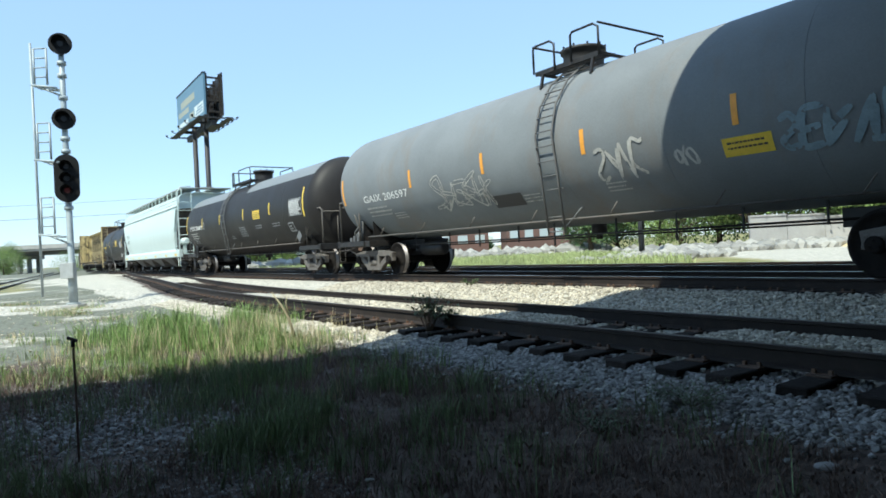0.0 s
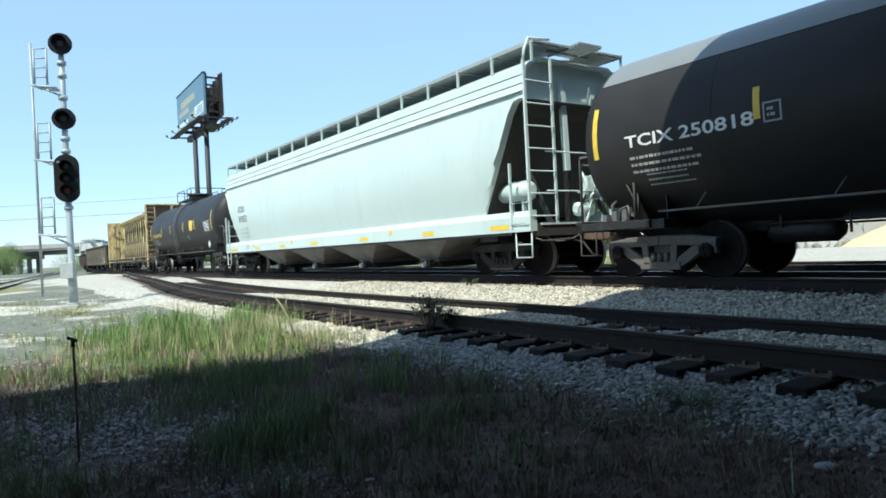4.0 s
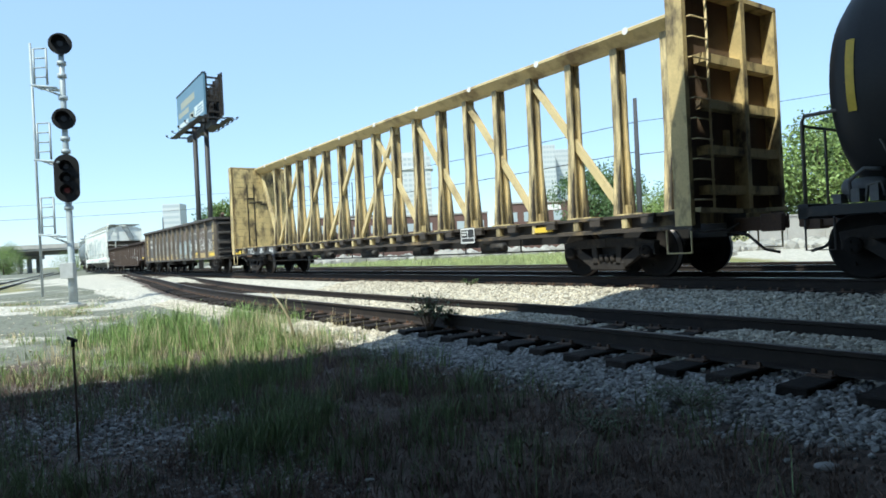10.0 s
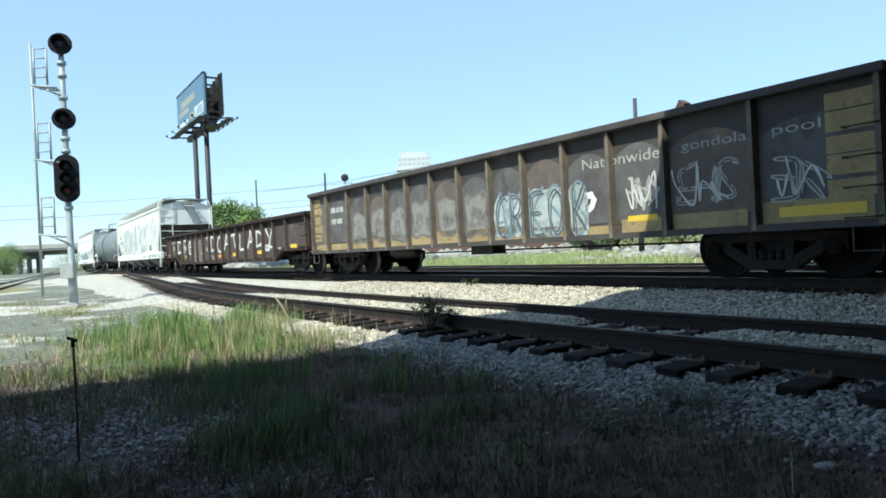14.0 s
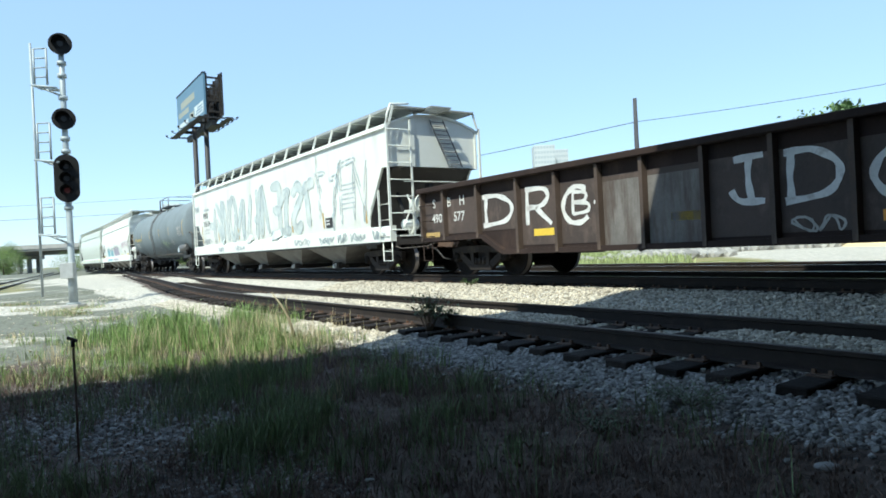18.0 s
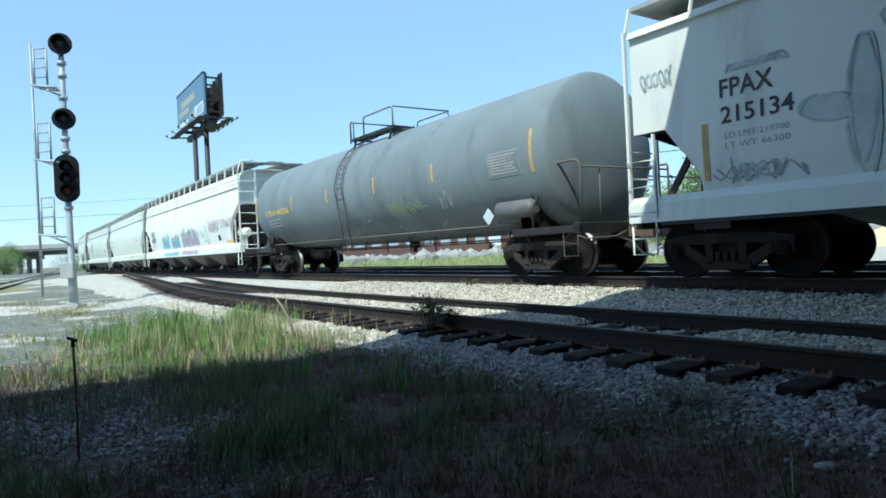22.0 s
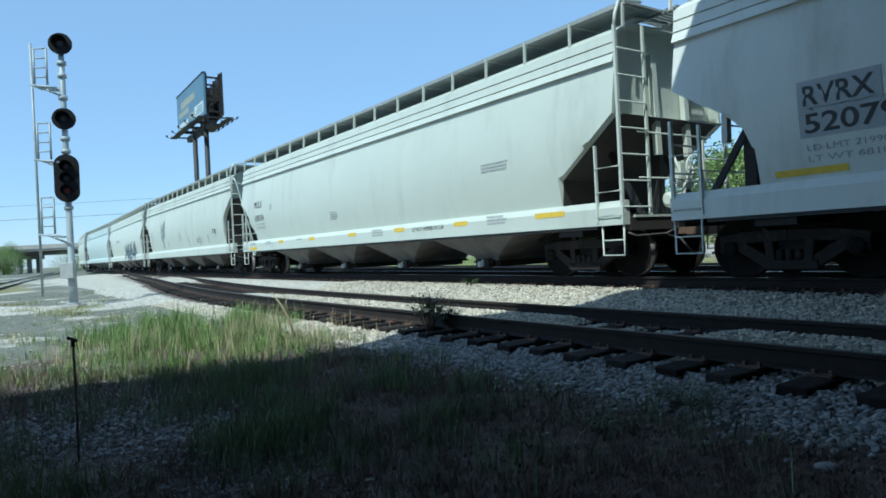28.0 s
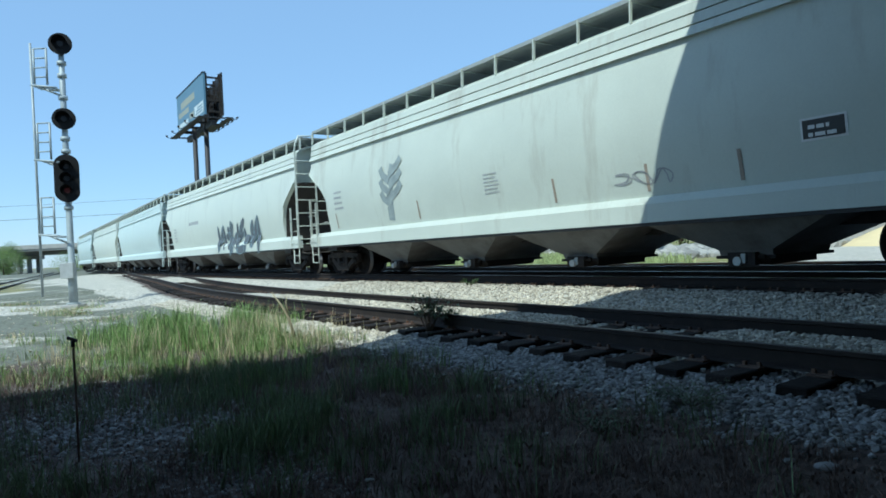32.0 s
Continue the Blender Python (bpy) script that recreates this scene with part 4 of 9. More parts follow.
def warehouse(x, y, w, d, h, label, bays, sign=False):
    b = tagged(new("warehouse"), label, "building")
    b.location = (x, y, -0.7)
    bm = bmesh.new()
    box(bm, -w / 2, w / 2, -d / 2, d / 2, 0, h)
    part("wall", bm, M_BRICK, b)
    bm = bmesh.new()
    box(bm, -w / 2 - 0.2, w / 2 + 0.2, -d / 2 - 0.2, d / 2 + 0.2, h, h + 0.35)
    part("roof", bm, M_CONCRETE, b)
    for k in range(bays):
        for z in (0.25, 0.62):
            bm = bmesh.new()
            x0 = -w / 2 + w * (k + 0.22) / bays
            box(bm, x0, x0 + w / bays * 0.56, -d / 2 - 0.04, -d / 2 + 0.2, h * z, h * (z + 0.2))
            part("window", bm, M_GLASS_FAR, b)
    if sign:                                                     # painted lettering too far off to read
        bm = bmesh.new()
        box(bm, -w * 0.1, w * 0.12, -d / 2 - 0.08, -d / 2 - 0.02, h * 0.84, h * 0.95)
        part("wall_sign", bm, M_PAINT_W, b, "white sign band")


warehouse(-5, 150, 30, 14, 8.5, "dark red brick warehouse with pale parapet", 8)
warehouse(22, 140, 18, 14, 9.5, "dark red brick factory block", 6, True)
warehouse(-24, 165, 14, 10, 10, "low brick building with a pale roof", 4)


# ---- poles and wires ----
M_OLDPOLE = mat("weathered_pole", (0.055, 0.055, 0.06), 0.85, vary=0.3, scale=2, fine=20, bump=0.3)


def utility_pole(x, y, h, label, arms=True):
    p = tagged(new("utility_pole"), label, "pole")
    p.location = (x, y, -0.7)
    bm = bmesh.new()
    tube(bm, [(0, 0, -0.3), (0, 0, h * 0.5), (0.02, 0, h)], [0.19, 0.16, 0.12], 10)
    part("shaft", bm, M_OLDPOLE, p)
    return p


utility_pole(13.02 - 0.35, 42, 10.3, "dark wooden utility pole")
utility_pole(-0.174 * 80, 80, 5.2 + 6, "slim dark wooden utility pole")
utility_pole(-0.279 * 110, 110, 14.2, "dark wooden utility pole")
utility_pole(-0.331 * 130, 130, 13.2, "dark wooden utility pole")
utility_pole(-0.423 * 150, 150, 11.5, "dark wooden utility pole")


def wire(a, b, sag, r, label):
    bm = bmesh.new()
    a, b = Vector(a), Vector(b)
    pts = [a.lerp(b, t / 12) - Vector((0, 0, sag * 4 * (t / 12) * (1 - t / 12))) for t in range(13)]
    tube(bm, pts, r, 5)
    me = done(bm, "overhead_wire", M_BLACK)
    tagged(new("overhead_wire", me), label, "cable")


wire((12.67, 42, 8.1), (46, 43, 12.4), 0.4, 0.018, "thin dark overhead wire strung between poles")
wire((12.67, 42, 6.0), (46, 43, 9.4), 0.3, 0.025, "thick dark overhead cable strung between poles")
wire((12.67, 42, 8.1), (-30.69, 110, 11.5), 0.6, 0.025, "thin dark overhead wire strung between poles")
wire((12.67, 42, 6.2), (-30.69, 110, 8.6), 0.6, 0.03, "thick dark overhead cable strung between poles")
utility_pole(-130, 150, 16.2, "dark wooden utility pole")
utility_pole(46, 43, 13.2, "dark wooden utility pole")
utility_pole(-20, 150, 17.4, "dark wooden utility pole")
wire((-130, 150, 12.2), (-20, 150, 13.5), 0.8, 0.04, "far overhead wire against the sky")
wire((-130, 150, 15.4), (-20, 150, 16.5), 0.8, 0.03, "far overhead wire against the sky")


# ---- far signal seen over the gondolas ----
def far_signal():
    s = tagged(new("far_signal"), "black round signal head on a pale ladder mast", "signal")
    s.location = (-0.1435 * 95, 95, -0.6)
    bm = bmesh.new()
    tube(bm, [(0, 0, -0.3), (0, 0, 11.9)], 0.12, 8)
    part("mast", bm, M_MAST, s)
    bm = bmesh.new()
    lathe_x(bm, [(-0.15, 0.3), (-0.12, 0.55), (0.1, 0.55), (0.5, 0.3)], 18)
    bmesh.ops.rotate(bm, verts=bm.verts, cent=(0, 0, 0), matrix=Matrix.Rotation(radians(-70), 3, "Z"))
    bmesh.ops.translate(bm, verts=bm.verts, vec=(0, 0, 12.1))
    part("signal_head", bm, M_BLACK, s)
    bm = bmesh.new()
    for dx in (-0.55, 0.55):
        tube(bm, [(dx, 0.3, 9.8), (dx, 0.3, 11.5)], 0.04, 5)
    for k in range(5):
        tube(bm, [(-0.55, 0.3, 9.8 + 0.4 * k), (0.55, 0.3, 9.8 + 0.4 * k)], 0.03, 5)
    part("cage", bm, M_MAST, s)


far_signal()


# ---- sand heap and rubble beyond the tracks ----
def heap(name, x, y, rx, ry, h, material, seed, label, category):
    bm = bmesh.new()
    rings, n = 9, 30
    rows = []
    for i in range(rings + 1):
        u = i / rings
        row = []
        for k in range(n):
            a = 6.2832 * k / n
            f = 1 + 0.18 * noise.noise((math.cos(a) * 1.7 + seed, math.sin(a) * 1.7, u))
            zz = h * (1 - u) ** 1.1 + 0.12 * h * noise.noise((u * 3 * math.cos(a), u * 3 * math.sin(a), seed)) * (u < 0.99)
            row.append(bm.verts.new((rx * u * f * math.cos(a), ry * u * f * math.sin(a), max(-0.1, zz) if i < rings else -0.15)))
        rows.append(row)
    for a, b in zip(rows, rows[1:]):
        for k in range(n):
            f = bm.faces.new((a[k], b[k], b[(k + 1) % n], a[(k + 1) % n]))
            f.smooth = True
    bmesh.ops.remove_doubles(bm, verts=bm.verts, dist=0.01)
    ob = tagged(new(name, done(bm, name, material)), label, category)
    ob.location = (x, y, ground_z(x, y) - 0.02)


heap("sand_mound", 34.5, 45, 7.5, 5, 2.9, M_SAND, 2, "smooth heap of yellow sand beside the yard road", "sand")


def rubble(count, x0, x1, y0, y1, size, seed, label, name="rubble_heap"):
    rnd = random.Random(seed)
    verts, faces = [], []
    ico = bmesh.new()
    bmesh.ops.create_icosphere(ico, subdivisions=1, radius=1.0)
    base = np.array([tuple(v.co) for v in ico.verts])
    tri = np.array([tuple(v.index for v in f.verts) for f in ico.faces])
    ico.free()
    off = 0
    for i in range(count):
        x, y = rnd.uniform(x0, x1), rnd.uniform(y0, y1)
        r = size * rnd.uniform(0.35, 1.0)
        sc = np.array([r * rnd.uniform(0.7, 1.6), r * rnd.uniform(0.7, 1.4), r * rnd.uniform(0.5, 1.0)])
        v = base * np.array([[rnd.uniform(0.85, 1.12) for _ in range(3)] for _ in base]) * sc
        verts.append(v + np.array([x, y, ground_z(x, y) + r * 0.25]))
        faces.append(tri + off)
        off += len(base)
    me = mesh_of(name, np.concatenate(verts).tolist(), np.concatenate(faces).tolist(), M_RUBBLE)
    tagged(new(name, me), label, "rubble", kind="stuff")


rubble(420, 15, 30, 46, 54, 0.7, 5, "long heap of broken grey concrete rubble")
rubble(330, 11.0, 16.6, 37.5, 41, 0.5, 25, "heaped broken concrete slabs beside the yard road")
rubble(160, 6, 46, 62, 68, 0.6, 15, "long bank of broken concrete slabs and stone")
rubble(430, -24, 17, 66, 70, 1.0, 16, "low pale bank of broken concrete along the field edge")
rubble(70, 8, 14, 36, 41, 0.4, 6, "white broken concrete lumps in the grass")
rubble(170, -16, 24, 52, 62, 0.3, 8, "white broken concrete lumps in the grass")


def yard_wall():
    """Low concrete wall behind the sand heap, stepping down along the road."""
    w = tagged(new("yard_wall"), "low weathered concrete yard wall behind the sand heap", "wall")
    a, b = Vector((24.5, 52.5)), Vector((44.0, 50.0))
    d = (b - a).normalized()
    w.matrix_basis = pose(a.x, a.y, ground_z(a.x, a.y), 0, 0, math.degrees(math.atan2(d.y, d.x)))
    for k in range(7):
        x0, h = 2.8 * k, 2.5 - 0.13 * k + 0.05 * math.sin(k * 2.3)
        bm = bmesh.new()
        box(bm, x0, x0 + 2.77, -0.15, 0.15, -0.5, h)
        p = part("wall_panel", bm, M_CONCRETE, w)
        bm = bmesh.new()
        box(bm, x0, x0 + 2.77, -0.22, 0.22, h, h + 0.14)
        part("coping", bm, M_CONCRETE, p)


yard_wall()


def shrub(x, y, h, seed):
    """A low dense bush."""
    rnd = random.Random(seed)
    key = ("shrub", seed % 3)
    if key not in TREES:
        verts, faces = [], []
        clumps = [(Vector((rnd.uniform(-1.2, 1.2), rnd.uniform(-0.8, 0.8), rnd.uniform(0.3, 1.4))), rnd.uniform(0.5, 0.85)) for _ in range(10)]
        for i in range(1500):
            c, r = clumps[i % 10]
            p = c + Vector((rnd.gauss(0, 1), rnd.gauss(0, 1), rnd.gauss(0, 0.8))).normalized() * r * rnd.random() ** 0.4
            u = Vector((rnd.gauss(0, 1), rnd.gauss(0, 1), rnd.gauss(0, 1))).normalized() * 0.13
            v = u.cross(Vector((rnd.gauss(0, 1), rnd.gauss(0, 1), rnd.gauss(0, 1)))).normalized() * 0.08
            k = len(verts)
            verts += [tuple(p - u), tuple(p + v), tuple(p + u), tuple(p - v)]
            faces.append((k, k + 1, k + 2, k + 3))
        bm = bmesh.new()
        for c, r in clumps:
            tube(bm, [(0, 0, -0.1), c * 0.5, c], [0.05, 0.03, 0.01], 5)
        TREES[key] = (done(bm, "stem", M_BARK), mesh_of("crown", verts, faces, M_LEAF_A if seed % 3 else M_LEAF_B))
    t = tagged(new("bush"), "low dense green bush at the far edge of the field", "bush", "bushes at the field edge")
    part("stem", TREES[key][0], None, t)
    part("crown", TREES[key][1], None, t)
    t.matrix_basis = pose(x, y, ground_z(x, y), 0, 0, seed * 77) @ Matrix.Scale(h / 2.0, 4)


for i in range(36):
    shrub(-50 + 2.6 * i + 2 * math.sin(i * 2.3), 165 + 5 * math.sin(i * 1.3), 2.3 + 0.7 * math.sin(i * 1.9), i)


# ---- small things in the foreground ----
def stake():
    x, y = -2.56, 4.5
    g = ground_z(x, y)
    st = tagged(new("marker_stake"), "thin rusty steel stake with a bent bracket on top", "stake")
    st.location = (x, y, g)
    bm = bmesh.new()
    tube(bm, [(0, 0, -0.15), (0.004, 0, 0.4), (0.0, 0, 0.84)], 0.008, 7)
    part("rod", bm, M_RUSTY, st)
    bm = bmesh.new()
    bar(bm, (-0.035, 0, 0.855), (0.03, 0.0, 0.83), 0.014, 0.02)
    tube(bm, [(0.0, 0, 0.79), (0.0, 0, 0.835)], 0.014, 8)
    part("bracket", bm, M_BLACK, st)


def weed(x, y, h, n, spread, mats, seed, label, name="weed", leaf=0.03, stem=0.006):
    """A small branching weed with leaves."""
    rnd = random.Random(seed)
    w = tagged(new(name), label, "weed")
    w.location = (x, y, ground_z(x, y))
    bm = bmesh.new()
    verts, faces = [], []
    for k in range(n):
        a = rnd.uniform(0, 6.283)
        r = spread * rnd.uniform(0.3, 1.0)
        tip = Vector((r * math.cos(a), r * math.sin(a), h * rnd.uniform(0.6, 1.0)))
        mid = tip * 0.5 + Vector((0, 0, h * 0.12))
        tube(bm, [(0, 0, -0.03), mid, tip], [stem, stem * 0.7, stem * 0.35], 5)
        for i in range(14):
            c = mid.lerp(tip, i / 13) * (0.75 + 0.25 * rnd.random()) + Vector((rnd.gauss(0, 0.03), rnd.gauss(0, 0.03), rnd.gauss(0, 0.02)))
            u = Vector((rnd.gauss(0, 1), rnd.gauss(0, 1), rnd.gauss(0, 0.6))).normalized() * leaf * rnd.uniform(0.6, 1.2)
            v = u.cross(Vector((0, 0, 1))).normalized() * leaf * 0.42
            b = len(verts)
            verts += [tuple(c - u), tuple(c + v), tuple(c + u), tuple(c - v)]
            faces.append((b, b + 1, b + 2, b + 3))
    tagged(part("stem", bm, M_BARK, w), kind="stuff")
    part("foliage", mesh_of("foliage", verts, faces, mats), mats, w)


M_WEED = mat("weed_leaf", (0.085, 0.12, 0.06), 0.7, vary=0.3, scale=3, bump=0.0, per_piece=0.4, island=True)
stake()
weed(-0.24, 8.75, 0.62, 20, 0.38, M_WEED, 3, "dark leafy weed growing beside the rail", leaf=0.045)
weed(0.02, 8.95, 0.4, 16, 0.26, M_WEED, 4, "dark leafy weed growing beside the rail", leaf=0.04)
weed(0.55, 14.9, 0.18, 10, 0.22, M_LEAF_B, 5, "small dark weed at the ballast edge")
weed(-2.55, 15.9, 0.16, 7, 0.1, M_LEAF_B, 6, "small dark weed at the ballast edge")
weed(1.72, 4.75, 0.2, 60, 0.45, M_WEED, 9, "low dark weed in the dirt beside the gravel", leaf=0.014, stem=0.002)
weed(0.95, 4.3, 0.14, 36, 0.35, M_WEED, 12, "low dark weed in the dirt", leaf=0.013, stem=0.002)


def dead_stalk():
    x, y = -2.33, 9.6
    st = tagged(new("dead_stalk"), "dry brown forked weed stalk leaning over", "weed")
    st.location = (x, y, ground_z(x, y))
    bm = bmesh.new()
    tube(bm, [(0.14, 0, -0.05), (0.03, 0, 0.36), (-0.06, 0, 0.54), (-0.2, 0.02, 0.74)], [0.026, 0.022, 0.016, 0.008], 6)
    tube(bm, [(0.03, 0, 0.36), (0.0, 0, 0.58), (0.03, 0, 0.72)], [0.014, 0.008, 0.004], 5)
    tube(bm, [(-0.03, 0, 0.42), (-0.12, 0, 0.46), (-0.16, 0, 0.44)], [0.01, 0.006, 0.003], 5)
    part("stalk", bm, M_GRASS_D, st)


dead_stalk()


def pebble(x, y, r, material, label):
    bm = bmesh.new()
    bmesh.ops.create_icosphere(bm, subdivisions=2, radius=r)
    for v in bm.verts:
        v.co = Vector((v.co.x * 1.5, v.co.y, v.co.z * 0.5)) * (1 + 0.25 * noise.noise(v.co * 12))
    ob = tagged(new("loose_stone", done(bm, "loose_stone", material)), label, "stone")
    ob.location = (x, y, ground_z(x, y) + r * 0.25)


for x, y, r in ((-0.49, 3.75, 0.022), (1.95, 3.45, 0.05), (0.62, 4.35, 0.02), (-1.65, 2.9, 0.02), (0.95, 3.1, 0.018)):
    pebble(x, y, r, M_STONE, "loose pale limestone piece lying on the dirt")

# ---- lettering: flat outlines of the words that are painted on the cars ----
WORDS = ["GAIX 206597", "TCIX 250818", "ROIX", "59552", "UTLX 679732", "TTZX", "857", "466", "S", "B", "H", "490", "577", "FPAX", "215134", "UTLX 642536",
         "RVRX", "52079", "MULX", "10034", "LD LMT 221600", "LT WT 64400", "CU FT 5800", "LD LMT 219900", "LT WT 68100", "LD LMT 219200", "LT WT 66800",
         "LD LMT 219700", "LT WT 66300", "DO NOT HAMMER ON CAR", "Nationwide", "gondola", "pool"] + list("DROICATLYENSZ")
LETTERING = {}


def prepare_words():
    made = []
    for w in dict.fromkeys(WORDS):
        cu = bpy.data.curves.new("word", "FONT")
        cu.body, cu.size, cu.resolution_u = w, 1.0, 3
        cu.offset = 0.016 if w[:4] in ("UTLX", "TCIX", "FPAX", "RVRX", "2151", "5207", "857", "466", "490", "577", "S", "B", "H") else 0.0
        made.append((w, new("word", cu)))
    deps = bpy.context.evaluated_depsgraph_get()
    for w, ob in made:
        me = ob.evaluated_get(deps).to_mesh()
        v = np.array([tuple(p.co[:2]) for p in me.vertices])
        lo, hi = v.min(0), v.max(0)
        LETTERING[w] = ((v - lo) / (hi[1] - lo[1]), [tuple(p.vertices) for p in me.polygons])
        ob.evaluated_get(deps).to_mesh_clear()
    for w, ob in made:
        cu = ob.data
        bpy.data.objects.remove(ob)
        bpy.data.curves.remove(cu)


prepare_words()
MESHES = {}
FLAT = lambda y: (lambda u, v: (u, y, v))


def FLATTEN(at, d):
    """The same surface, d further out."""
    return lambda u, v: (at(u, v)[0], at(u, v)[1] - d, at(u, v)[2])


def on_tank(r, zc, lift=0.006):
    """Maps length and height over the rail to the tank's near flank."""
    def f(u, v):
        a = max(-1.35, min(1.35, (v - zc) / r))
        return (u, -(r + lift) * math.cos(a), zc + (r + lift) * math.sin(a))
    return f


def word(parent, text, x, z, h, at, material, wide=1.0, slant=0.0, name="lettering", x_end=None):
    v, faces = LETTERING[text]
    if x_end is not None:
        wide = (x_end - x) / (v[:, 0].max() * h)
    pts = [at(x + (p[0] + slant * p[1]) * h * wide, z + p[1] * h) for p in v]
    return part(name, mesh_of(name, pts, faces, material), material, parent)


def patch_grid(at, x0, x1, z0, z1, nx=2, nz=4):
    vs = [at(x0 + (x1 - x0) * i / nx, z0 + (z1 - z0) * j / nz) for i in range(nx + 1) for j in range(nz + 1)]
    fs = [(i * (nz + 1) + j, (i + 1) * (nz + 1) + j, (i + 1) * (nz + 1) + j + 1, i * (nz + 1) + j + 1) for i in range(nx) for j in range(nz)]
    return vs, fs


def panel(parent, name, x0, x1, z0, z1, at, material, label=""):
    vs, fs = patch_grid(at, x0, x1, z0, z1)
    return part(name, mesh_of(name, vs, fs, material), material, parent, label)


def bars(parent, x, z, w, rows, at, material, h=0.045, gap=0.085, seed=1, name="small_print"):
    """Lines of print too small to read."""
    rnd = random.Random(seed)
    vs, fs = [], []
    for r in range(rows):
        u = x
        while u < x + w * rnd.uniform(0.75, 1.0):
            l = rnd.uniform(0.7, 2.6) * h
            a, b = patch_grid(at, u, u + l, z - r * gap, z - r * gap + h, 1, 1)
            fs += [tuple(i + len(vs) for i in f) for f in b]
            vs += a
            u += l + 0.45 * h
    return tagged(part(name, mesh_of(name, vs, fs, material), material, parent), kind="stuff")


def ribbon(vs, fs, pts, w, at):
    """A painted stroke w wide along plane points."""
    n = len(pts)
    base = len(vs)
    for i, p in enumerate(pts):
        a, b = pts[max(0, i - 1)], pts[min(n - 1, i + 1)]
        dx, dz = b[0] - a[0], b[1] - a[1]
        l = math.hypot(dx, dz) or 1
        ww = w * (0.92 + 0.16 * math.sin(i * 0.9))
        vs.append(at(p[0] - dz / l * ww / 2, p[1] + dx / l * ww / 2))
        vs.append(at(p[0] + dz / l * ww / 2, p[1] - dx / l * ww / 2))
    for i in range(n - 1):
        k = base + 2 * i
        fs.append((k, k + 1, k + 3, k + 2))


def tag_strokes(parent, x0, x1, z0, z1, at, material, n=8, w=0.05, seed=3, label="", name="graffiti", loops=1.4):
    """Sprayed scrawl: n looping letters side by side that cannot be read."""
    rnd = random.Random(seed)
    vs, fs = [], []
    step = (x1 - x0) / n
    for i in range(n):
        cx, cz = x0 + (i + 0.5) * step, (z0 + z1) / 2
        ph, kx, kz = rnd.uniform(0, 6.28), rnd.choice((1, 1, 2)), rnd.choice((1, 2, 2, 3))
        pts = []
        for j in range(22):
            a = ph + j / 21 * 6.28 * loops / 1.4
            pts.append((cx + step * 0.52 * math.sin(kx * a) * (0.8 + 0.2 * math.cos(3 * a)), cz + (z1 - z0) * 0.5 * math.cos(kz * a + 0.6) * (0.75 + 0.25 * math.sin(2 * a))))
        vs, fs = [], []
        ribbon(vs, fs, pts, w, at)
        part(name, mesh_of(name, vs, fs, material), material, parent, label)


def bubble(parent, x0, x1, z0, z1, at, fill, line, seed=3, n=5, w=0.06, label="", rough=0.16):
    """Bulky sprayed letters that cannot be read: uneven filled shapes side by side with a drawn outline."""
    rnd = random.Random(seed)
    step = (x1 - x0) / n
    front = FLATTEN(at, 0.004)
    for i in range(n):
        fv, ff, lv, lf = [], [], [], []
        cx, cz = x0 + (i + 0.5) * step, (z0 + z1) / 2 + rnd.uniform(-0.05, 0.05)
        k = 26
        ph, pk = rnd.uniform(0, 6), rnd.choice((2, 3, 4))
        pts = []
        for j in range(k):
            a = 2 * math.pi * j / k
            q = max(abs(math.cos(a)), abs(math.sin(a))) ** -0.75
            r = q * (0.84 + rough * math.sin(pk * a + ph) + rnd.uniform(-0.05, 0.05))
            pts.append((cx + step * 0.50 * r * math.cos(a), cz + (z1 - z0) * 0.48 * r * math.sin(a)))
        if fill is not None:
            base = len(fv)
            fv.append(at(cx, cz))
            fv += [at(*p) for p in pts]
            ff += [(base, base + 1 + j, base + 1 + (j + 1) % k) for j in range(k)]
        ribbon(lv, lf, pts + pts[:2], w, front)
        inner = [(cx + (p[0] - cx) * 0.3 + step * 0.05 * math.sin(ph), cz + (p[1] - cz) * rnd.choice((0.25, 0.45)) + 0.1 * (z1 - z0) * math.cos(ph)) for p in pts]
        ribbon(lv, lf, inner + inner[:2], w * 0.8, front)
        if fill is not None:
            part("graffiti_fill", mesh_of("graffiti_fill", fv, ff, fill), fill, parent, label)
        part("graffiti_outline", mesh_of("graffiti_outline", lv, lf, line), line, parent, "drawn outline of the sprayed letters")


def stroke_line(pts, n=6):
    """A smooth line through the points of one brush stroke."""
    fine = []
    for i in range(len(pts) - 1):
        p0, p1, p2, p3 = (Vector(pts[max(0, min(len(pts) - 1, i + k))]) for k in (-1, 0, 1, 2))
        for k in range(n):
            t = k / n
            fine.append(tuple(0.5 * (2 * p1 + (p2 - p0) * t + (2 * p0 - 5 * p1 + 4 * p2 - p3) * t * t + (3 * p1 - p0 - 3 * p2 + p3) * t ** 3)))
    fine.append(tuple(pts[-1]))
    return fine


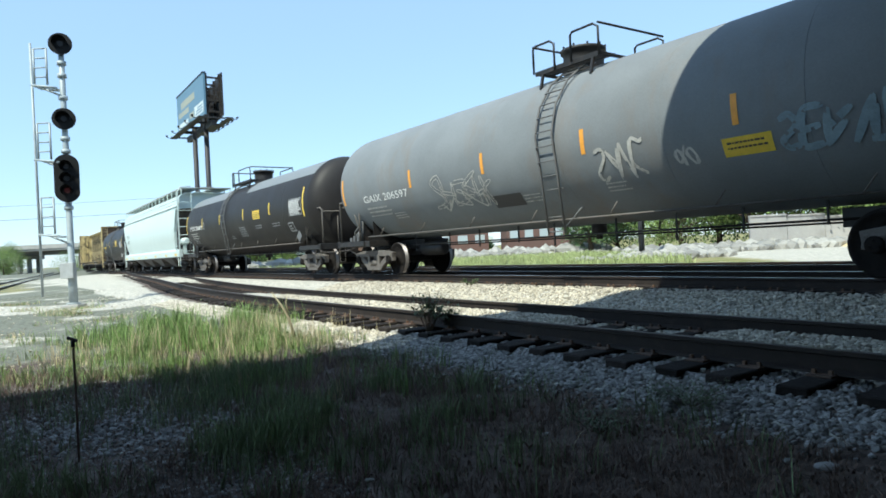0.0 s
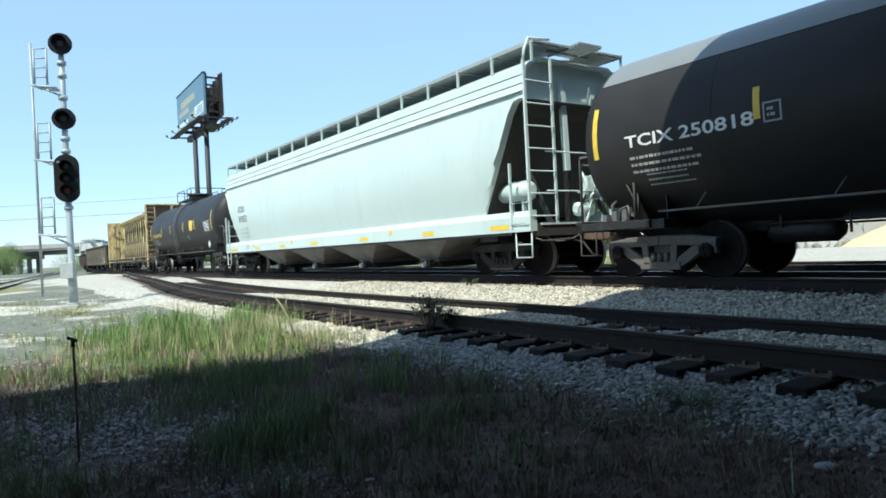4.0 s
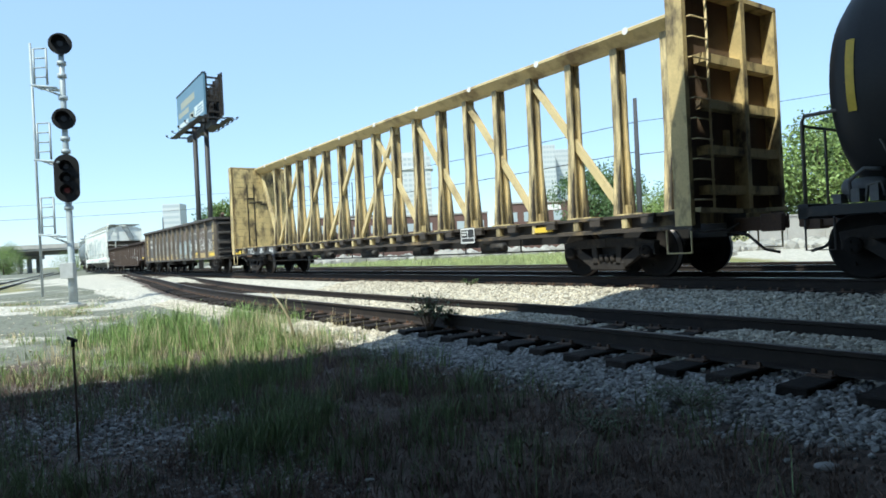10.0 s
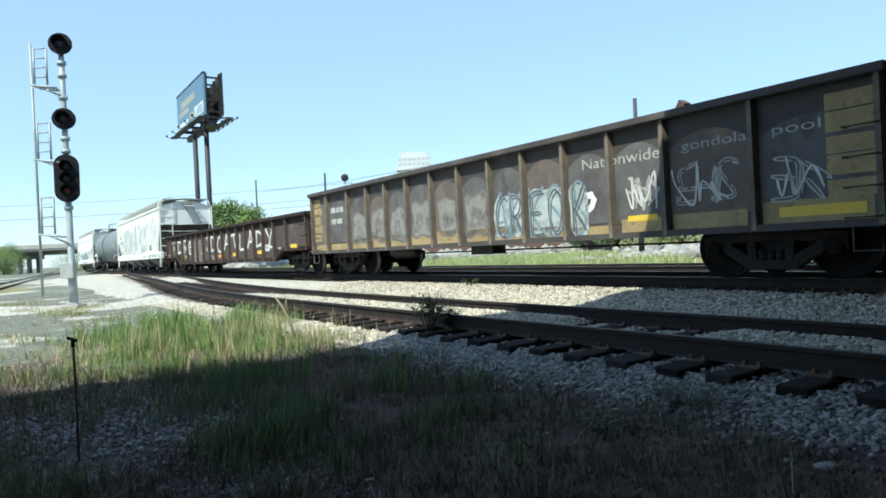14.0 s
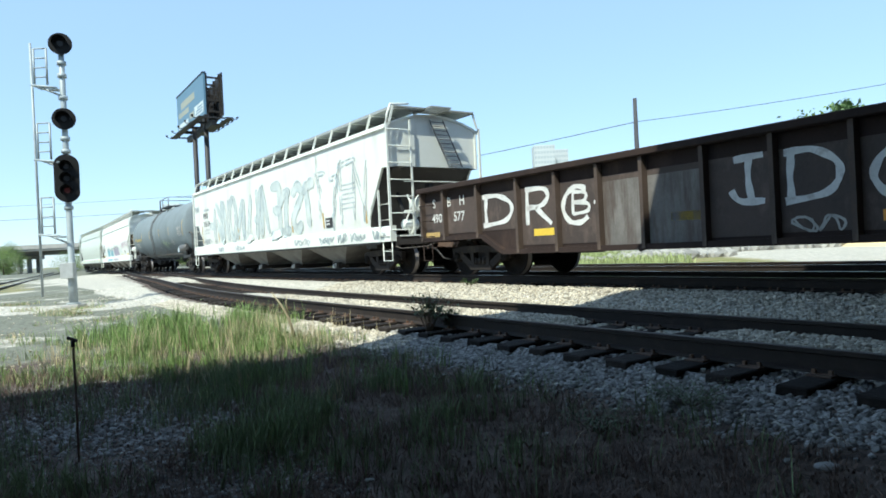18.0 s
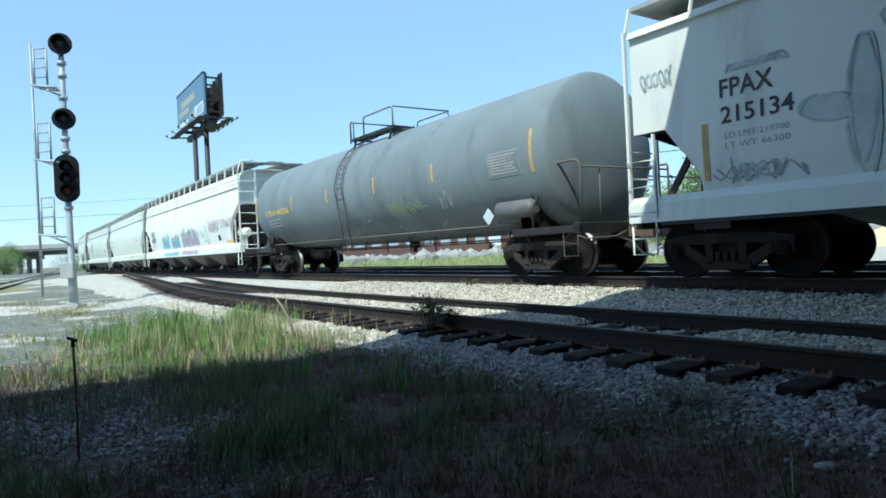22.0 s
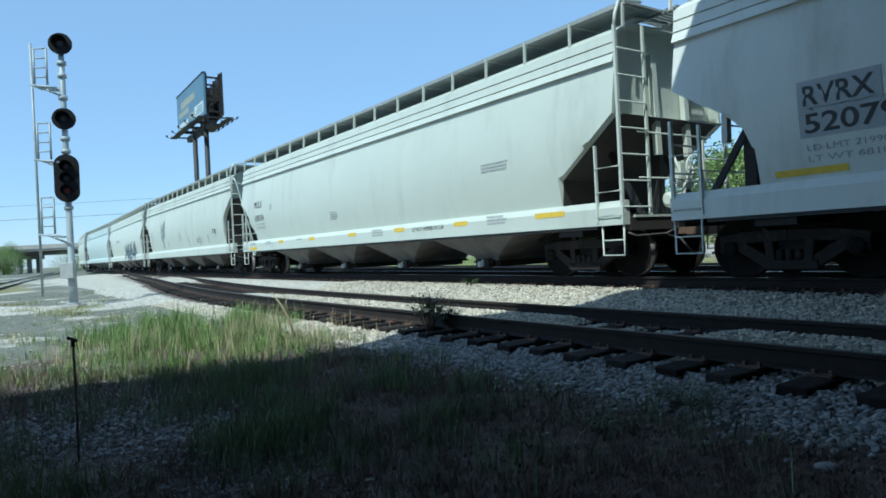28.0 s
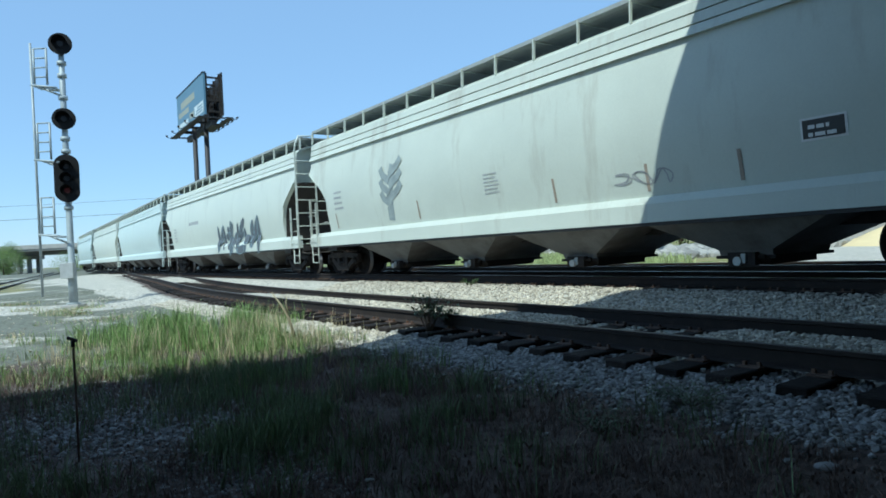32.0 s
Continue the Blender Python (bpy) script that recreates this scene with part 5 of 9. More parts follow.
def scrawl(parent, x0, x1, z0, z1, at, material, w, seed, n, label, name="graffiti"):
    """One quick unreadable line of spray, up and down with small loops."""
    rnd = random.Random(seed)
    pts, up = [], True
    for i in range(n):
        u = x0 + (x1 - x0) * (i + rnd.uniform(-1.3, 1.3)) / n
        tall = rnd.choice((0.45, 0.6, 0.65, 0.7, 1.0))
        pts.append((u, z0 + (z1 - z0) * (tall * rnd.uniform(0.85, 1.0) if up else rnd.uniform(0.0, 0.22))))
        if up and rnd.random() < 0.35:
            pts.append((u + (x1 - x0) / n * 0.5, z0 + (z1 - z0) * tall * 0.55))
        up = not up
    vs, fs = [], []
    ribbon(vs, fs, stroke_line(pts, 5), w, at)
    return part(name, mesh_of(name, vs, fs, material), material, parent, label)


def spikes(parent, x0, x1, z0, z1, at, fill, line, seed, n, label):
    """A run of sprayed letters past reading: one filled band with a jagged top, lines drawn over it."""
    rnd = random.Random(seed)
    top, bot = [], []
    for i in range(2 * n + 1):
        u = x0 + (x1 - x0) * i / (2 * n) + rnd.uniform(-0.3, 0.3) * (x1 - x0) / (2 * n)
        top.append((u, z0 + (z1 - z0) * (rnd.uniform(0.65, 1.0) if i % 2 else rnd.uniform(0.3, 0.7))))
        bot.append((u, z0 + (z1 - z0) * rnd.uniform(0.0, 0.12)))
    mid = [((a[0] + b[0]) / 2, (a[1] + b[1]) / 2) for a, b in zip(top, bot)]
    vs = [at(*q) for row in (bot, mid, top) for q in row]
    k = len(top)
    fs = [(r * k + i, r * k + i + 1, (r + 1) * k + i + 1, (r + 1) * k + i) for r in range(2) for i in range(k - 1)]
    part("graffiti_fill", mesh_of("graffiti_fill", vs, fs, fill), fill, parent, label)
    lay = FLATTEN(at, 0.004)
    vs, fs = [], []
    ribbon(vs, fs, [(a[0] + (b[0] - a[0]) * q / 3, a[1] + (b[1] - a[1]) * q / 3) for a, b in zip(top, top[1:]) for q in range(3)], 0.03, lay)
    part("graffiti_outline", mesh_of("graffiti_outline", vs, fs, line), line, parent)
    scrawl(parent, x0 + 0.1, x1 - 0.1, z0 + 0.1 * (z1 - z0), z0 + 0.75 * (z1 - z0), FLATTEN(at, 0.006), line, 0.025, seed + 50, n * 2, "", "graffiti_outline")


def wild_word(parent, text, x0, x1, z0, z1, at, fill, line, thick=0.2, w=0.05, seed=1, label="", gaps=0.15, lean=0.1, wild=0.0):
    """Sprayed block letters: thick strokes with pointed ends, drawn round by a broken outline."""
    rnd = random.Random(seed)
    step = (x1 - x0) / len(text)
    for i, ch in enumerate(text):
        zs, zl = (z1 - z0) * rnd.uniform(0.85, 1.1), rnd.uniform(0.0, 0.08) * (z1 - z0)
        for j, pts in enumerate(STROKES[ch]):
            if wild:                                             # turned and overlapping, past reading
                fl, sw, gr = rnd.random() < 0.5, rnd.random() < 0.5, 1 + wild * rnd.uniform(0.2, 1.0)
                pts = [((1 - u if fl else u) * gr - wild * rnd.uniform(0, 0.4), (1 - v if sw else v) + wild * rnd.uniform(-0.25, 0.25)) for u, v in pts]
            plane = [(x0 + step * (i + 0.06 + 0.88 * u + lean * v + rnd.uniform(-0.03, 0.03)), z0 + zl + zs * v + rnd.uniform(-0.03, 0.03) * zs) for u, v in pts]
            a, b = Vector(plane[0]), Vector(plane[1])
            plane[0] = tuple(a + (a - b).normalized() * rnd.uniform(0.0, 0.16) * step)
            mid = stroke_line(plane)
            t = thick * step
            rims = []
            for sd in (-1, 1):
                rim = []
                for q, pt in enumerate(mid):
                    c, d = mid[max(0, q - 1)], mid[min(len(mid) - 1, q + 1)]
                    dx, dz = d[0] - c[0], d[1] - c[1]
                    ln = math.hypot(dx, dz) or 1
                    taper = min(1.0, 0.35 + q * 0.35, 0.35 + (len(mid) - 1 - q) * 0.35)
                    rim.append((pt[0] - dz / ln * t / 2 * sd * taper, pt[1] + dx / ln * t / 2 * sd * taper))
                rims.append(rim)
            if fill is not None:
                lay = FLATTEN(at, 0.0015 * (j + 1))
                vs = [lay(*q) for q in rims[0]] + [lay(*q) for q in rims[1]]
                k = len(mid)
                fs = [(q, q + 1, k + q + 1, k + q) for q in range(k - 1)]
                part("graffiti_fill", mesh_of("graffiti_fill", vs, fs, fill), fill, parent, label)
            loop = rims[0] + rims[1][::-1] + rims[0][:1]
            vs, fs = [], []
            run = []
            lay = FLATTEN(at, 0.008)
            for q in loop:
                run.append(q)
                if len(run) > 3 and rnd.random() < gaps:
                    ribbon(vs, fs, run, w * rnd.uniform(0.6, 1.2), lay)
                    run = []
            if len(run) > 1:
                ribbon(vs, fs, run, w, lay)
            tagged(part("graffiti_outline", mesh_of("graffiti_outline", vs, fs, line), line, parent, label), kind="stuff")


# ---- trucks ----
WHEEL_R = 0.457
AXLE = 0.889
WHEELSETS = []


def truck_meshes(look_key):
    key = ("truck", look_key)
    if key in MESHES:
        return MESHES[key]
    body = M_TRUCK_TAN if look_key == "tan" else M_TRUCK
    bm = bmesh.new()                                             # bolster with its two spring nests
    box(bm, -0.2, 0.2, -0.98, 0.98, 0.42, 0.66)
    for sy in (-1, 1):
        for dx in (-0.13, 0, 0.13):
            for dy in (-0.07, 0.07):
                tube(bm, [(dx, sy * 1.0 + dy, 0.27), (dx, sy * 1.0 + dy, 0.43)], 0.055, 8)
    tube(bm, [(0, 0, 0.66), (0, 0, 0.80)], 0.22, 14)
    bolster = done(bm, "truck", body)
    bm = bmesh.new()                                             # side frame, drawn round y = 0
    w = 0.13
    for sx in (-1, 1):
        bar(bm, (sx * 0.0, 0, 0.64), (sx * 0.70, 0, 0.62), w + 0.03, 0.17)
        bar(bm, (sx * 0.66, 0, 0.63), (sx * 1.06, 0, 0.57), w + 0.03, 0.15)
        bar(bm, (sx * 0.30, 0, 0.22), (sx * 0.80, 0, 0.53), w, 0.17)
        bar(bm, (sx * 0.26, 0, 0.22), (sx * 0.30, 0, 0.62), w + 0.04, 0.13)
        box(bm, sx * 0.89 - 0.13, sx * 0.89 + 0.13, -0.09, 0.09, 0.55, 0.60)
        bar(bm, (sx * 0.74, 0, 0.40), (sx * 0.74, 0, 0.56), w, 0.05)
        bar(bm, (sx * 1.04, 0, 0.40), (sx * 1.02, 0, 0.56), w, 0.05)
    box(bm, -0.40, 0.40, -w / 2 - 0.02, w / 2 + 0.02, 0.14, 0.28)
    rounded(bm, 0.012)
    frame_side = done(bm, "side_frame", body)
    bm = bmesh.new()                                             # brake beams and rods between the wheels
    for sx in (-1, 1):
        bar(bm, (sx * 0.40, -0.85, 0.36), (sx * 0.40, 0.85, 0.36), 0.07, 0.1)
        for sy in (-1, 1):
            box(bm, sx * 0.43 - 0.035, sx * 0.43 + 0.035, sy * 0.75 - 0.05, sy * 0.75 + 0.05, 0.28, 0.54)
    brake = done(bm, "brake_rigging", body)
    bm = bmesh.new()                                             # wheelset about the y axis
    prof = [(-1.13, 0.07), (-1.13, 0.115), (-0.98, 0.125), (-0.96, 0.075), (-0.84, 0.075), (-0.83, 0.13), (-0.80, 0.16), (-0.765, 0.20), (-0.775, 0.37),
            (-0.81, 0.41), (-0.815, WHEEL_R - 0.005), (-0.71, WHEEL_R), (-0.70, WHEEL_R + 0.025), (-0.68, WHEEL_R + 0.02), (-0.675, 0.39), (-0.70, 0.36), (-0.70, 0.17), (-0.66, 0.13), (-0.62, 0.085), (0, 0.08)]
    prof = prof + [(-x, r) for x, r in prof[-2::-1]]
    lathe_x(bm, prof, 28)
    for sy in (-1, 1):
        for k in range(3):
            a = 2.1 * k
            tube(bm, [(sy * 1.13, 0.06 * math.cos(a), 0.06 * math.sin(a)), (sy * 1.155, 0.06 * math.cos(a), 0.06 * math.sin(a))], 0.018, 6)
        tube(bm, [(sy * 0.795, 0.29, 0.0), (sy * 0.76, 0.29, 0.0)], 0.03, 6)
    bmesh.ops.rotate(bm, verts=bm.verts, cent=(0, 0, 0), matrix=Matrix.Rotation(radians(90), 3, "Z"))
    bmesh.ops.recalc_face_normals(bm, faces=bm.faces)
    me = bpy.data.meshes.new("wheelset")
    bm.to_mesh(me)
    bm.free()
    me.materials.append(M_WHEEL), me.materials.append(M_TREAD)
    for p in me.polygons:                                        # bright treads
        c = p.center
        r = math.hypot(c.x, c.z)
        if r > 0.43 and 0.69 < abs(c.y) < 0.82 and abs(p.normal.y) < 0.4:
            p.material_index = 1
    MESHES[key] = (bolster, frame_side, brake, me)
    return MESHES[key]


def add_truck(car, x, look_key="dark"):
    bolster, side, brake, wheels = truck_meshes(look_key)
    tr = part("truck", bolster, None, car)
    tr.location = (x, 0, 0)
    for sy in (-1, 1):
        part("side_frame", side, None, tr).location = (0, sy * 1.02, 0)
    part("brake_rigging", brake, None, tr)
    for sx in (-1, 1):
        ws = part("wheelset", wheels, None, tr)
        ws.location = (sx * AXLE, 0, WHEEL_R)
        WHEELSETS.append((ws, sx * AXLE))


def add_coupler(car, sx, x_end, x_pull):
    key = ("coupler", round(x_pull - x_end, 2))
    if key not in MESHES:
        l = x_pull - x_end
        bm = bmesh.new()
        box(bm, -0.6, l - 0.28, -0.075, 0.075, 0.72, 0.95)
        box(bm, l - 0.30, l - 0.05, -0.17, 0.12, 0.70, 0.99)
        box(bm, l - 0.10, l + 0.06, -0.17, -0.05, 0.70, 0.99)
        box(bm, l - 0.12, l + 0.02, 0.07, 0.16, 0.74, 0.96)
        rounded(bm, 0.02)
        a = done(bm, "coupler", M_RUSTY)
        bm = bmesh.new()
        tube(bm, [(-0.25, -0.33, 0.78), (l * 0.4, -0.33, 0.66), (l * 0.75, -0.28, 0.42), (l - 0.02, -0.12, 0.36)], 0.024, 7)
        b = done(bm, "air_hose", M_BLACK)
        bm = bmesh.new()
        tube(bm, [(-0.02, -1.45, 0.80), (0.02, -1.3, 0.74), (0.05, -0.5, 0.76), (0.06, -0.2, 0.86)], 0.016, 6)
        c = done(bm, "uncoupling_lever", M_TRUCK_TAN)
        MESHES[key] = (a, b, c)
    for n, me in zip(("coupler", "air_hose", "uncoupling_lever"), MESHES[key]):
        ob = part(n, me, None, car)
        ob.location = (sx * x_end, 0, 0)
        if sx < 0:
            ob.rotation_euler = (0, 0, math.pi)


def ladder(car, p0, p1, side, w, rungs, material, name, r):
    """Stiles from p0 up to p1, w apart along side, with round rungs."""
    bm = bmesh.new()
    p0, p1, side = Vector(p0), Vector(p1), Vector(side).normalized()
    for k in (-0.5, 0.5):
        bar(bm, p0 + side * w * k, p1 + side * w * k, r * 2.2, r * 1.4)
    stiles = part(name, bm, material, car)
    for i in range(rungs):
        c = p0.lerp(p1, (i + 0.5) / rungs)
        bm = bmesh.new()
        tube(bm, [c - side * w / 2, c + side * w / 2], r * 0.8, 6)
        part("rung", bm, material, stiles)


def start_car(label, category="railroad car"):
    car = new("freight_car")
    return tagged(car, label, category, "cars of the freight train")


CARS = []          # (thing, s of its middle when the train stands at zero, half distance of its trucks)


# ---- tank cars ----
HEAD_CURVE = [(0.0, 1.0), (0.16, 0.985), (0.32, 0.93), (0.46, 0.83), (0.57, 0.68), (0.645, 0.48), (0.685, 0.25), (0.70, 0.02)]


def tank_head(x_tank, r, zc):
    """Maps sideways place and height to the leading head of a tank."""
    table = [(rr, dx) for dx, rr in reversed(HEAD_CURVE)]
    return lambda u, v: (x_tank + lerp_table(table, min(1.0, math.hypot(u, v - zc) / r)) + 0.008, u, v)


def rung_mesh(material, l=0.44, r=0.014):
    key = ("rung", material.name, l)
    if key not in MESHES:
        bm = bmesh.new()
        tube(bm, [(-l / 2, 0, 0), (l / 2, 0, 0)], r, 6)
        MESHES[key] = done(bm, "rung", material)
    return MESHES[key]


def tank_car(label, x_pull, x_truck, r, zc, x_tank, paint, ladder_x, dome, number, num_x, num_paint, num_h, num_z, strips, seed, truck_key="dark", extras=None, rail_style=0, plat=None, lip=False):
    car = start_car(label, "tank car")
    xe = x_pull - 0.62
    bm = bmesh.new()
    head = [(0.0, 1.0), (0.045, 0.988), (0.085, 0.96), (0.15, 0.885), (0.24, 0.75), (0.31, 0.58), (0.365, 0.38), (0.395, 0.2), (0.405, 0.02)] if lip else HEAD_CURVE
    prof = [(-(x_tank) - dx, rr * r) for dx, rr in reversed(head)]
    rings = 7
    prof += [(-x_tank + 2 * x_tank * k / rings, r) for k in range(1, rings)]
    prof += [(x_tank + dx, rr * r) for dx, rr in head]
    lathe_x(bm, prof, 56, (0, 0, zc))
    tank = part("tank", bm, paint, car)
    bm = bmesh.new()                                             # weld seams round the shell
    for k in range(1, rings) if rail_style == 0 else (1, rings - 1):
        x = -x_tank + 2 * x_tank * k / rings
        lathe_x(bm, [(x - 0.008, r - 0.01), (x - 0.006, r + 0.0025), (x + 0.006, r + 0.0025), (x + 0.008, r - 0.01)], 56, (0, 0, zc))
    part("weld_seam", bm, paint, tank)
    if rail_style == 1:                                          # lighter grey crown of the jacket, between two flat lap joints
        for xa, xb in ((-x_tank - 0.05, ladder_x - 0.42), (ladder_x + 2.25, x_tank + 0.05)):
            bm = bmesh.new()
            vs = []
            for i in range(2):
                vs.append([bm.verts.new(((xa, xb)[i], -(r + 0.006) * math.cos(a), zc + (r + 0.006) * math.sin(a))) for a in [radians(38 + 104 * j / 12) for j in range(13)]])
            for j in range(12):
                f = bm.faces.new((vs[0][j], vs[1][j], vs[1][j + 1], vs[0][j + 1]))
                f.smooth = True
            part("jacket_crown", bm, M_TANK_CROWN, tank, "lighter grey crown sheet of the jacket")
    for sx in (-1, 1):                                           # stub sills, saddles, bolster and end platform
        bm = bmesh.new()
        box(bm, *sorted((sx * (x_truck - 1.6), sx * xe)), -0.33, 0.33, 0.70, 0.98)
        box(bm, *sorted((sx * (x_truck - 0.35), sx * (x_truck + 0.35))), -1.4, 1.4, 0.84, 1.0)
        box(bm, *sorted((sx * (xe - 0.15), sx * xe)), -1.45, 1.45, 0.84, 1.04)
        box(bm, *sorted((sx * (x_truck - 0.1), sx * xe)), -1.45, -1.34, 0.86, 1.0)
        box(bm, *sorted((sx * (x_truck - 0.1), sx * xe)), 1.34, 1.45, 0.86, 1.0)
        rounded(bm, 0.01)
        part("stub_sill", bm, M_BLACK, car)
        for dx in (-0.28, 0.28):
            bm = bmesh.new()
            pts = [(y, zc - math.sqrt(max(0.01, (r - 0.02) ** 2 - y * y))) for y in [-1.2 + 0.2 * k for k in range(13)]]
            for (ya, za), (yb, zb) in zip(pts, pts[1:]):
                x = sx * x_truck + dx
                vs = [bm.verts.new(p) for p in ((x, ya, 0.98), (x, yb, 0.98), (x, yb, max(zb, 0.99)), (x, ya, max(za, 0.99)))]
                bm.faces.new(vs)
            bmesh.ops.remove_doubles(bm, verts=bm.verts, dist=0.001)
            bmesh.ops.solidify(bm, geom=list(bm.faces), thickness=0.02)
            part("saddle", bm, M_BLACK, car)
        add_truck(car, sx * x_truck, truck_key)
        add_coupler(car, sx, xe, x_pull)
        bm = bmesh.new()                                         # end hand rails
        for y in (-1.36, 1.36):
            tube(bm, [(sx * (x_truck + 0.25), y, 1.0), (sx * (x_truck + 0.25), y, 2.1), (sx * (x_truck + 0.35), y, 2.22), (sx * (xe - 0.1), y, 2.22), (sx * (xe - 0.05), y * 0.97, 2.15), (sx * (xe - 0.05), y * 0.97, 1.04)], 0.026, 7)
        tube(bm, [(sx * (xe - 0.05), -1.32, 2.1), (sx * (xe - 0.05), 1.32, 2.1)], 0.02, 6)
        tube(bm, [(sx * (xe - 0.08), -0.75, 1.04), (sx * (xe - 0.08), -0.75, 2.1)], 0.018, 6)
        tube(bm, [(sx * (x_truck + 0.25), -1.36, 1.35), (sx * (xe - 0.9), -1.36, 2.05)], 0.016, 6)
        part("end_handrail", bm, M_TRUCK_TAN, car)
        if sx < 0:                                               # hand brake, cylinder and rods on the trailing platform
            bm = bmesh.new()
            xg = -(x_truck + 0.75)
            tube(bm, [(xg - 0.3, -0.95, 1.22), (xg - 0.25, -0.95, 1.22), (xg + 0.2, -0.95, 1.22), (xg + 0.25, -0.95, 1.22)], [0.07, 0.13, 0.13, 0.07], 12)
            tube(bm, [(xg - 0.1, -1.2, 1.02), (xg - 0.12, -1.2, 1.3), (xg + 0.05, -1.15, 1.45), (xg + 0.25, -1.15, 1.42)], 0.03, 6)
            tube(bm, [(xg + 0.45, -1.25, 1.0), (xg + 0.45, -1.25, 1.6)], 0.045, 7)
            tube(bm, [(xg + 0.12, -1.3, 1.0), (xg + 0.14, -1.3, 1.22), (xg + 0.3, -1.3, 1.26), (xg + 0.34, -1.3, 1.08)], 0.02, 6)
            bar(bm, (xg - 0.35, -1.15, 1.12), (xg + 0.4, -1.15, 1.1), 0.07, 0.05)
            for k in range(3):
                box(bm, xg - 0.28 + 0.22 * k, xg - 0.18 + 0.22 * k, -1.3, -1.1, 1.02, 1.14 + 0.05 * k)
            part("brake_gear", bm, M_LADDER, car)
        bm = bmesh.new()                                         # corner step
        for k in (0, 1):
            tube(bm, [(sx * (xe - 0.08), -1.42, 0.9), (sx * (xe - 0.08), -1.42, 0.42), (sx * (xe - 0.45), -1.42, 0.42), (sx * (xe - 0.45), -1.42, 0.9)], 0.014, 6)
        part("sill_step", bm, M_TRUCK_TAN, car)
    bm = bmesh.new()                                             # long side hand rail along the tank's belly
    for y in (-1.33, 1.33):
        tube(bm, [(-x_truck + 0.2, y, 1.12), (x_truck - 0.2, y, 1.12)], 0.021, 6)
        for k in range(7):
            x = -x_truck + 0.9 + (2 * x_truck - 1.8) * k / 6
            tube(bm, [(x, y, 1.12), (x + 0.16, y * 0.97, 1.36)], 0.014, 5)
    part("side_handrail", bm, M_TRUCK_TAN, car)
    top = zc + r
    # ladders over both flanks
    lad_mat = M_LADDER
    for sy in (-1, 1):
        bm = bmesh.new()
        angs = [radians(a) for a in (-70, -45, -20, 5, 25, 45, 62, 78)]
        rr = r + 0.09
        for dx in (-0.22, 0.22):
            pts = [(ladder_x + dx, sy * -1.42, 0.85)] + [(ladder_x + dx, sy * -rr * math.cos(a), zc + rr * math.sin(a)) for a in angs[2:]]
            tube(bm, pts, 0.024, 5)
        tube(bm, [(ladder_x + 0.22, sy * -1.42, 0.95), (ladder_x + 0.62, sy * -1.36, 1.32)], 0.015, 5)
        lad = part("ladder", bm, lad_mat, car)
        for k in range(14):
            a = radians(-32 + 108 * max(0, k - 2) / 11)
            y, z = (-rr * math.cos(a), zc + rr * math.sin(a)) if k > 1 else (-1.42, 0.9 + 0.28 * k)
            part("rung", rung_mesh(lad_mat), None, lad).location = (ladder_x, sy * y, z)
    # manway, platform and its rail
    bm = bmesh.new()
    px0, px1 = (plat[0], plat[1]) if plat else (ladder_x - 0.55, ladder_x + 2.1)
    for sy in (-1, 1):
        for k in range(4):
            y = sy * (0.55 + 0.11 * k)
            sl = bmesh.new()
            box(sl, px0, px1, y - 0.035, y + 0.035, top + 0.0, top + 0.03)
            part("platform_slat", sl, M_BLACK, car)
        for x in (px0 + 0.2, px1 - 0.2):
            bar(bm, (x, sy * 0.9, top + 0.01), (x, sy * 1.0, zc + math.sqrt(r * r - 1.0)), 0.05)
        box(bm, px0, px1, sy * 0.93 - 0.01, sy * 0.93 + 0.01, top - 0.04, top + 0.05)
    for x in (px0 + 0.04, px1 - 0.04):
        box(bm, x - 0.04, x + 0.04, -0.9, 0.9, top - 0.02, top + 0.02)
    part("platform_frame", bm, M_BLACK, car)
    bm = bmesh.new()
    dx, dr, dh, taper = dome
    cx = ladder_x + dx
    lathe = [(0, dr * taper), (0.03, dr * taper), (dh * 0.55, dr), (dh - 0.10, dr), (dh - 0.10, dr + 0.05), (dh - 0.03, dr + 0.05), (dh, dr - 0.06)]
    lathe_x(bm, lathe, 26)
    bmesh.ops.rotate(bm, verts=bm.verts, cent=(0, 0, 0), matrix=Matrix.Rotation(radians(-90), 3, "Y"))
    bmesh.ops.translate(bm, verts=bm.verts, vec=(cx, 0, top - 0.06))
    for k in range(10):
        a = 6.283 * k / 10
        box(bm, cx + (dr + 0.03) * math.cos(a) - 0.015, cx + (dr + 0.03) * math.cos(a) + 0.015, (dr + 0.03) * math.sin(a) - 0.015, (dr + 0.03) * math.sin(a) + 0.015, top + dh - 0.14, top + dh - 0.04)
    part("manway", bm, M_BLACK if paint != M_TANK_BLUE else paint, car)
    rail_mat = M_BLACK if paint != M_TANK_BLUE else M_LADDER
    if plat:                                                     # loops of rail round the platform, open at the ladder
        zt = top + 0.56
        for name, y, xa, xb in (("safety_rail", -0.98, px0, plat[2]), ("safety_rail", -0.98, plat[3], px1), ("safety_rail", 0.95, px0 + 0.3, plat[2] - 0.2), ("safety_rail", 0.95, plat[3], px1)):
            if xb - xa < 0.3:
                continue
            bm = bmesh.new()
            tube(bm, [(xa, y, top + 0.0), (xa, y, zt - 0.05), (xa + 0.06, y, zt), (xb - 0.12, y, zt), (xb, y, zt - 0.08), (xb, y, top - 0.05)], 0.023, 7)
            part(name, bm, rail_mat, car)
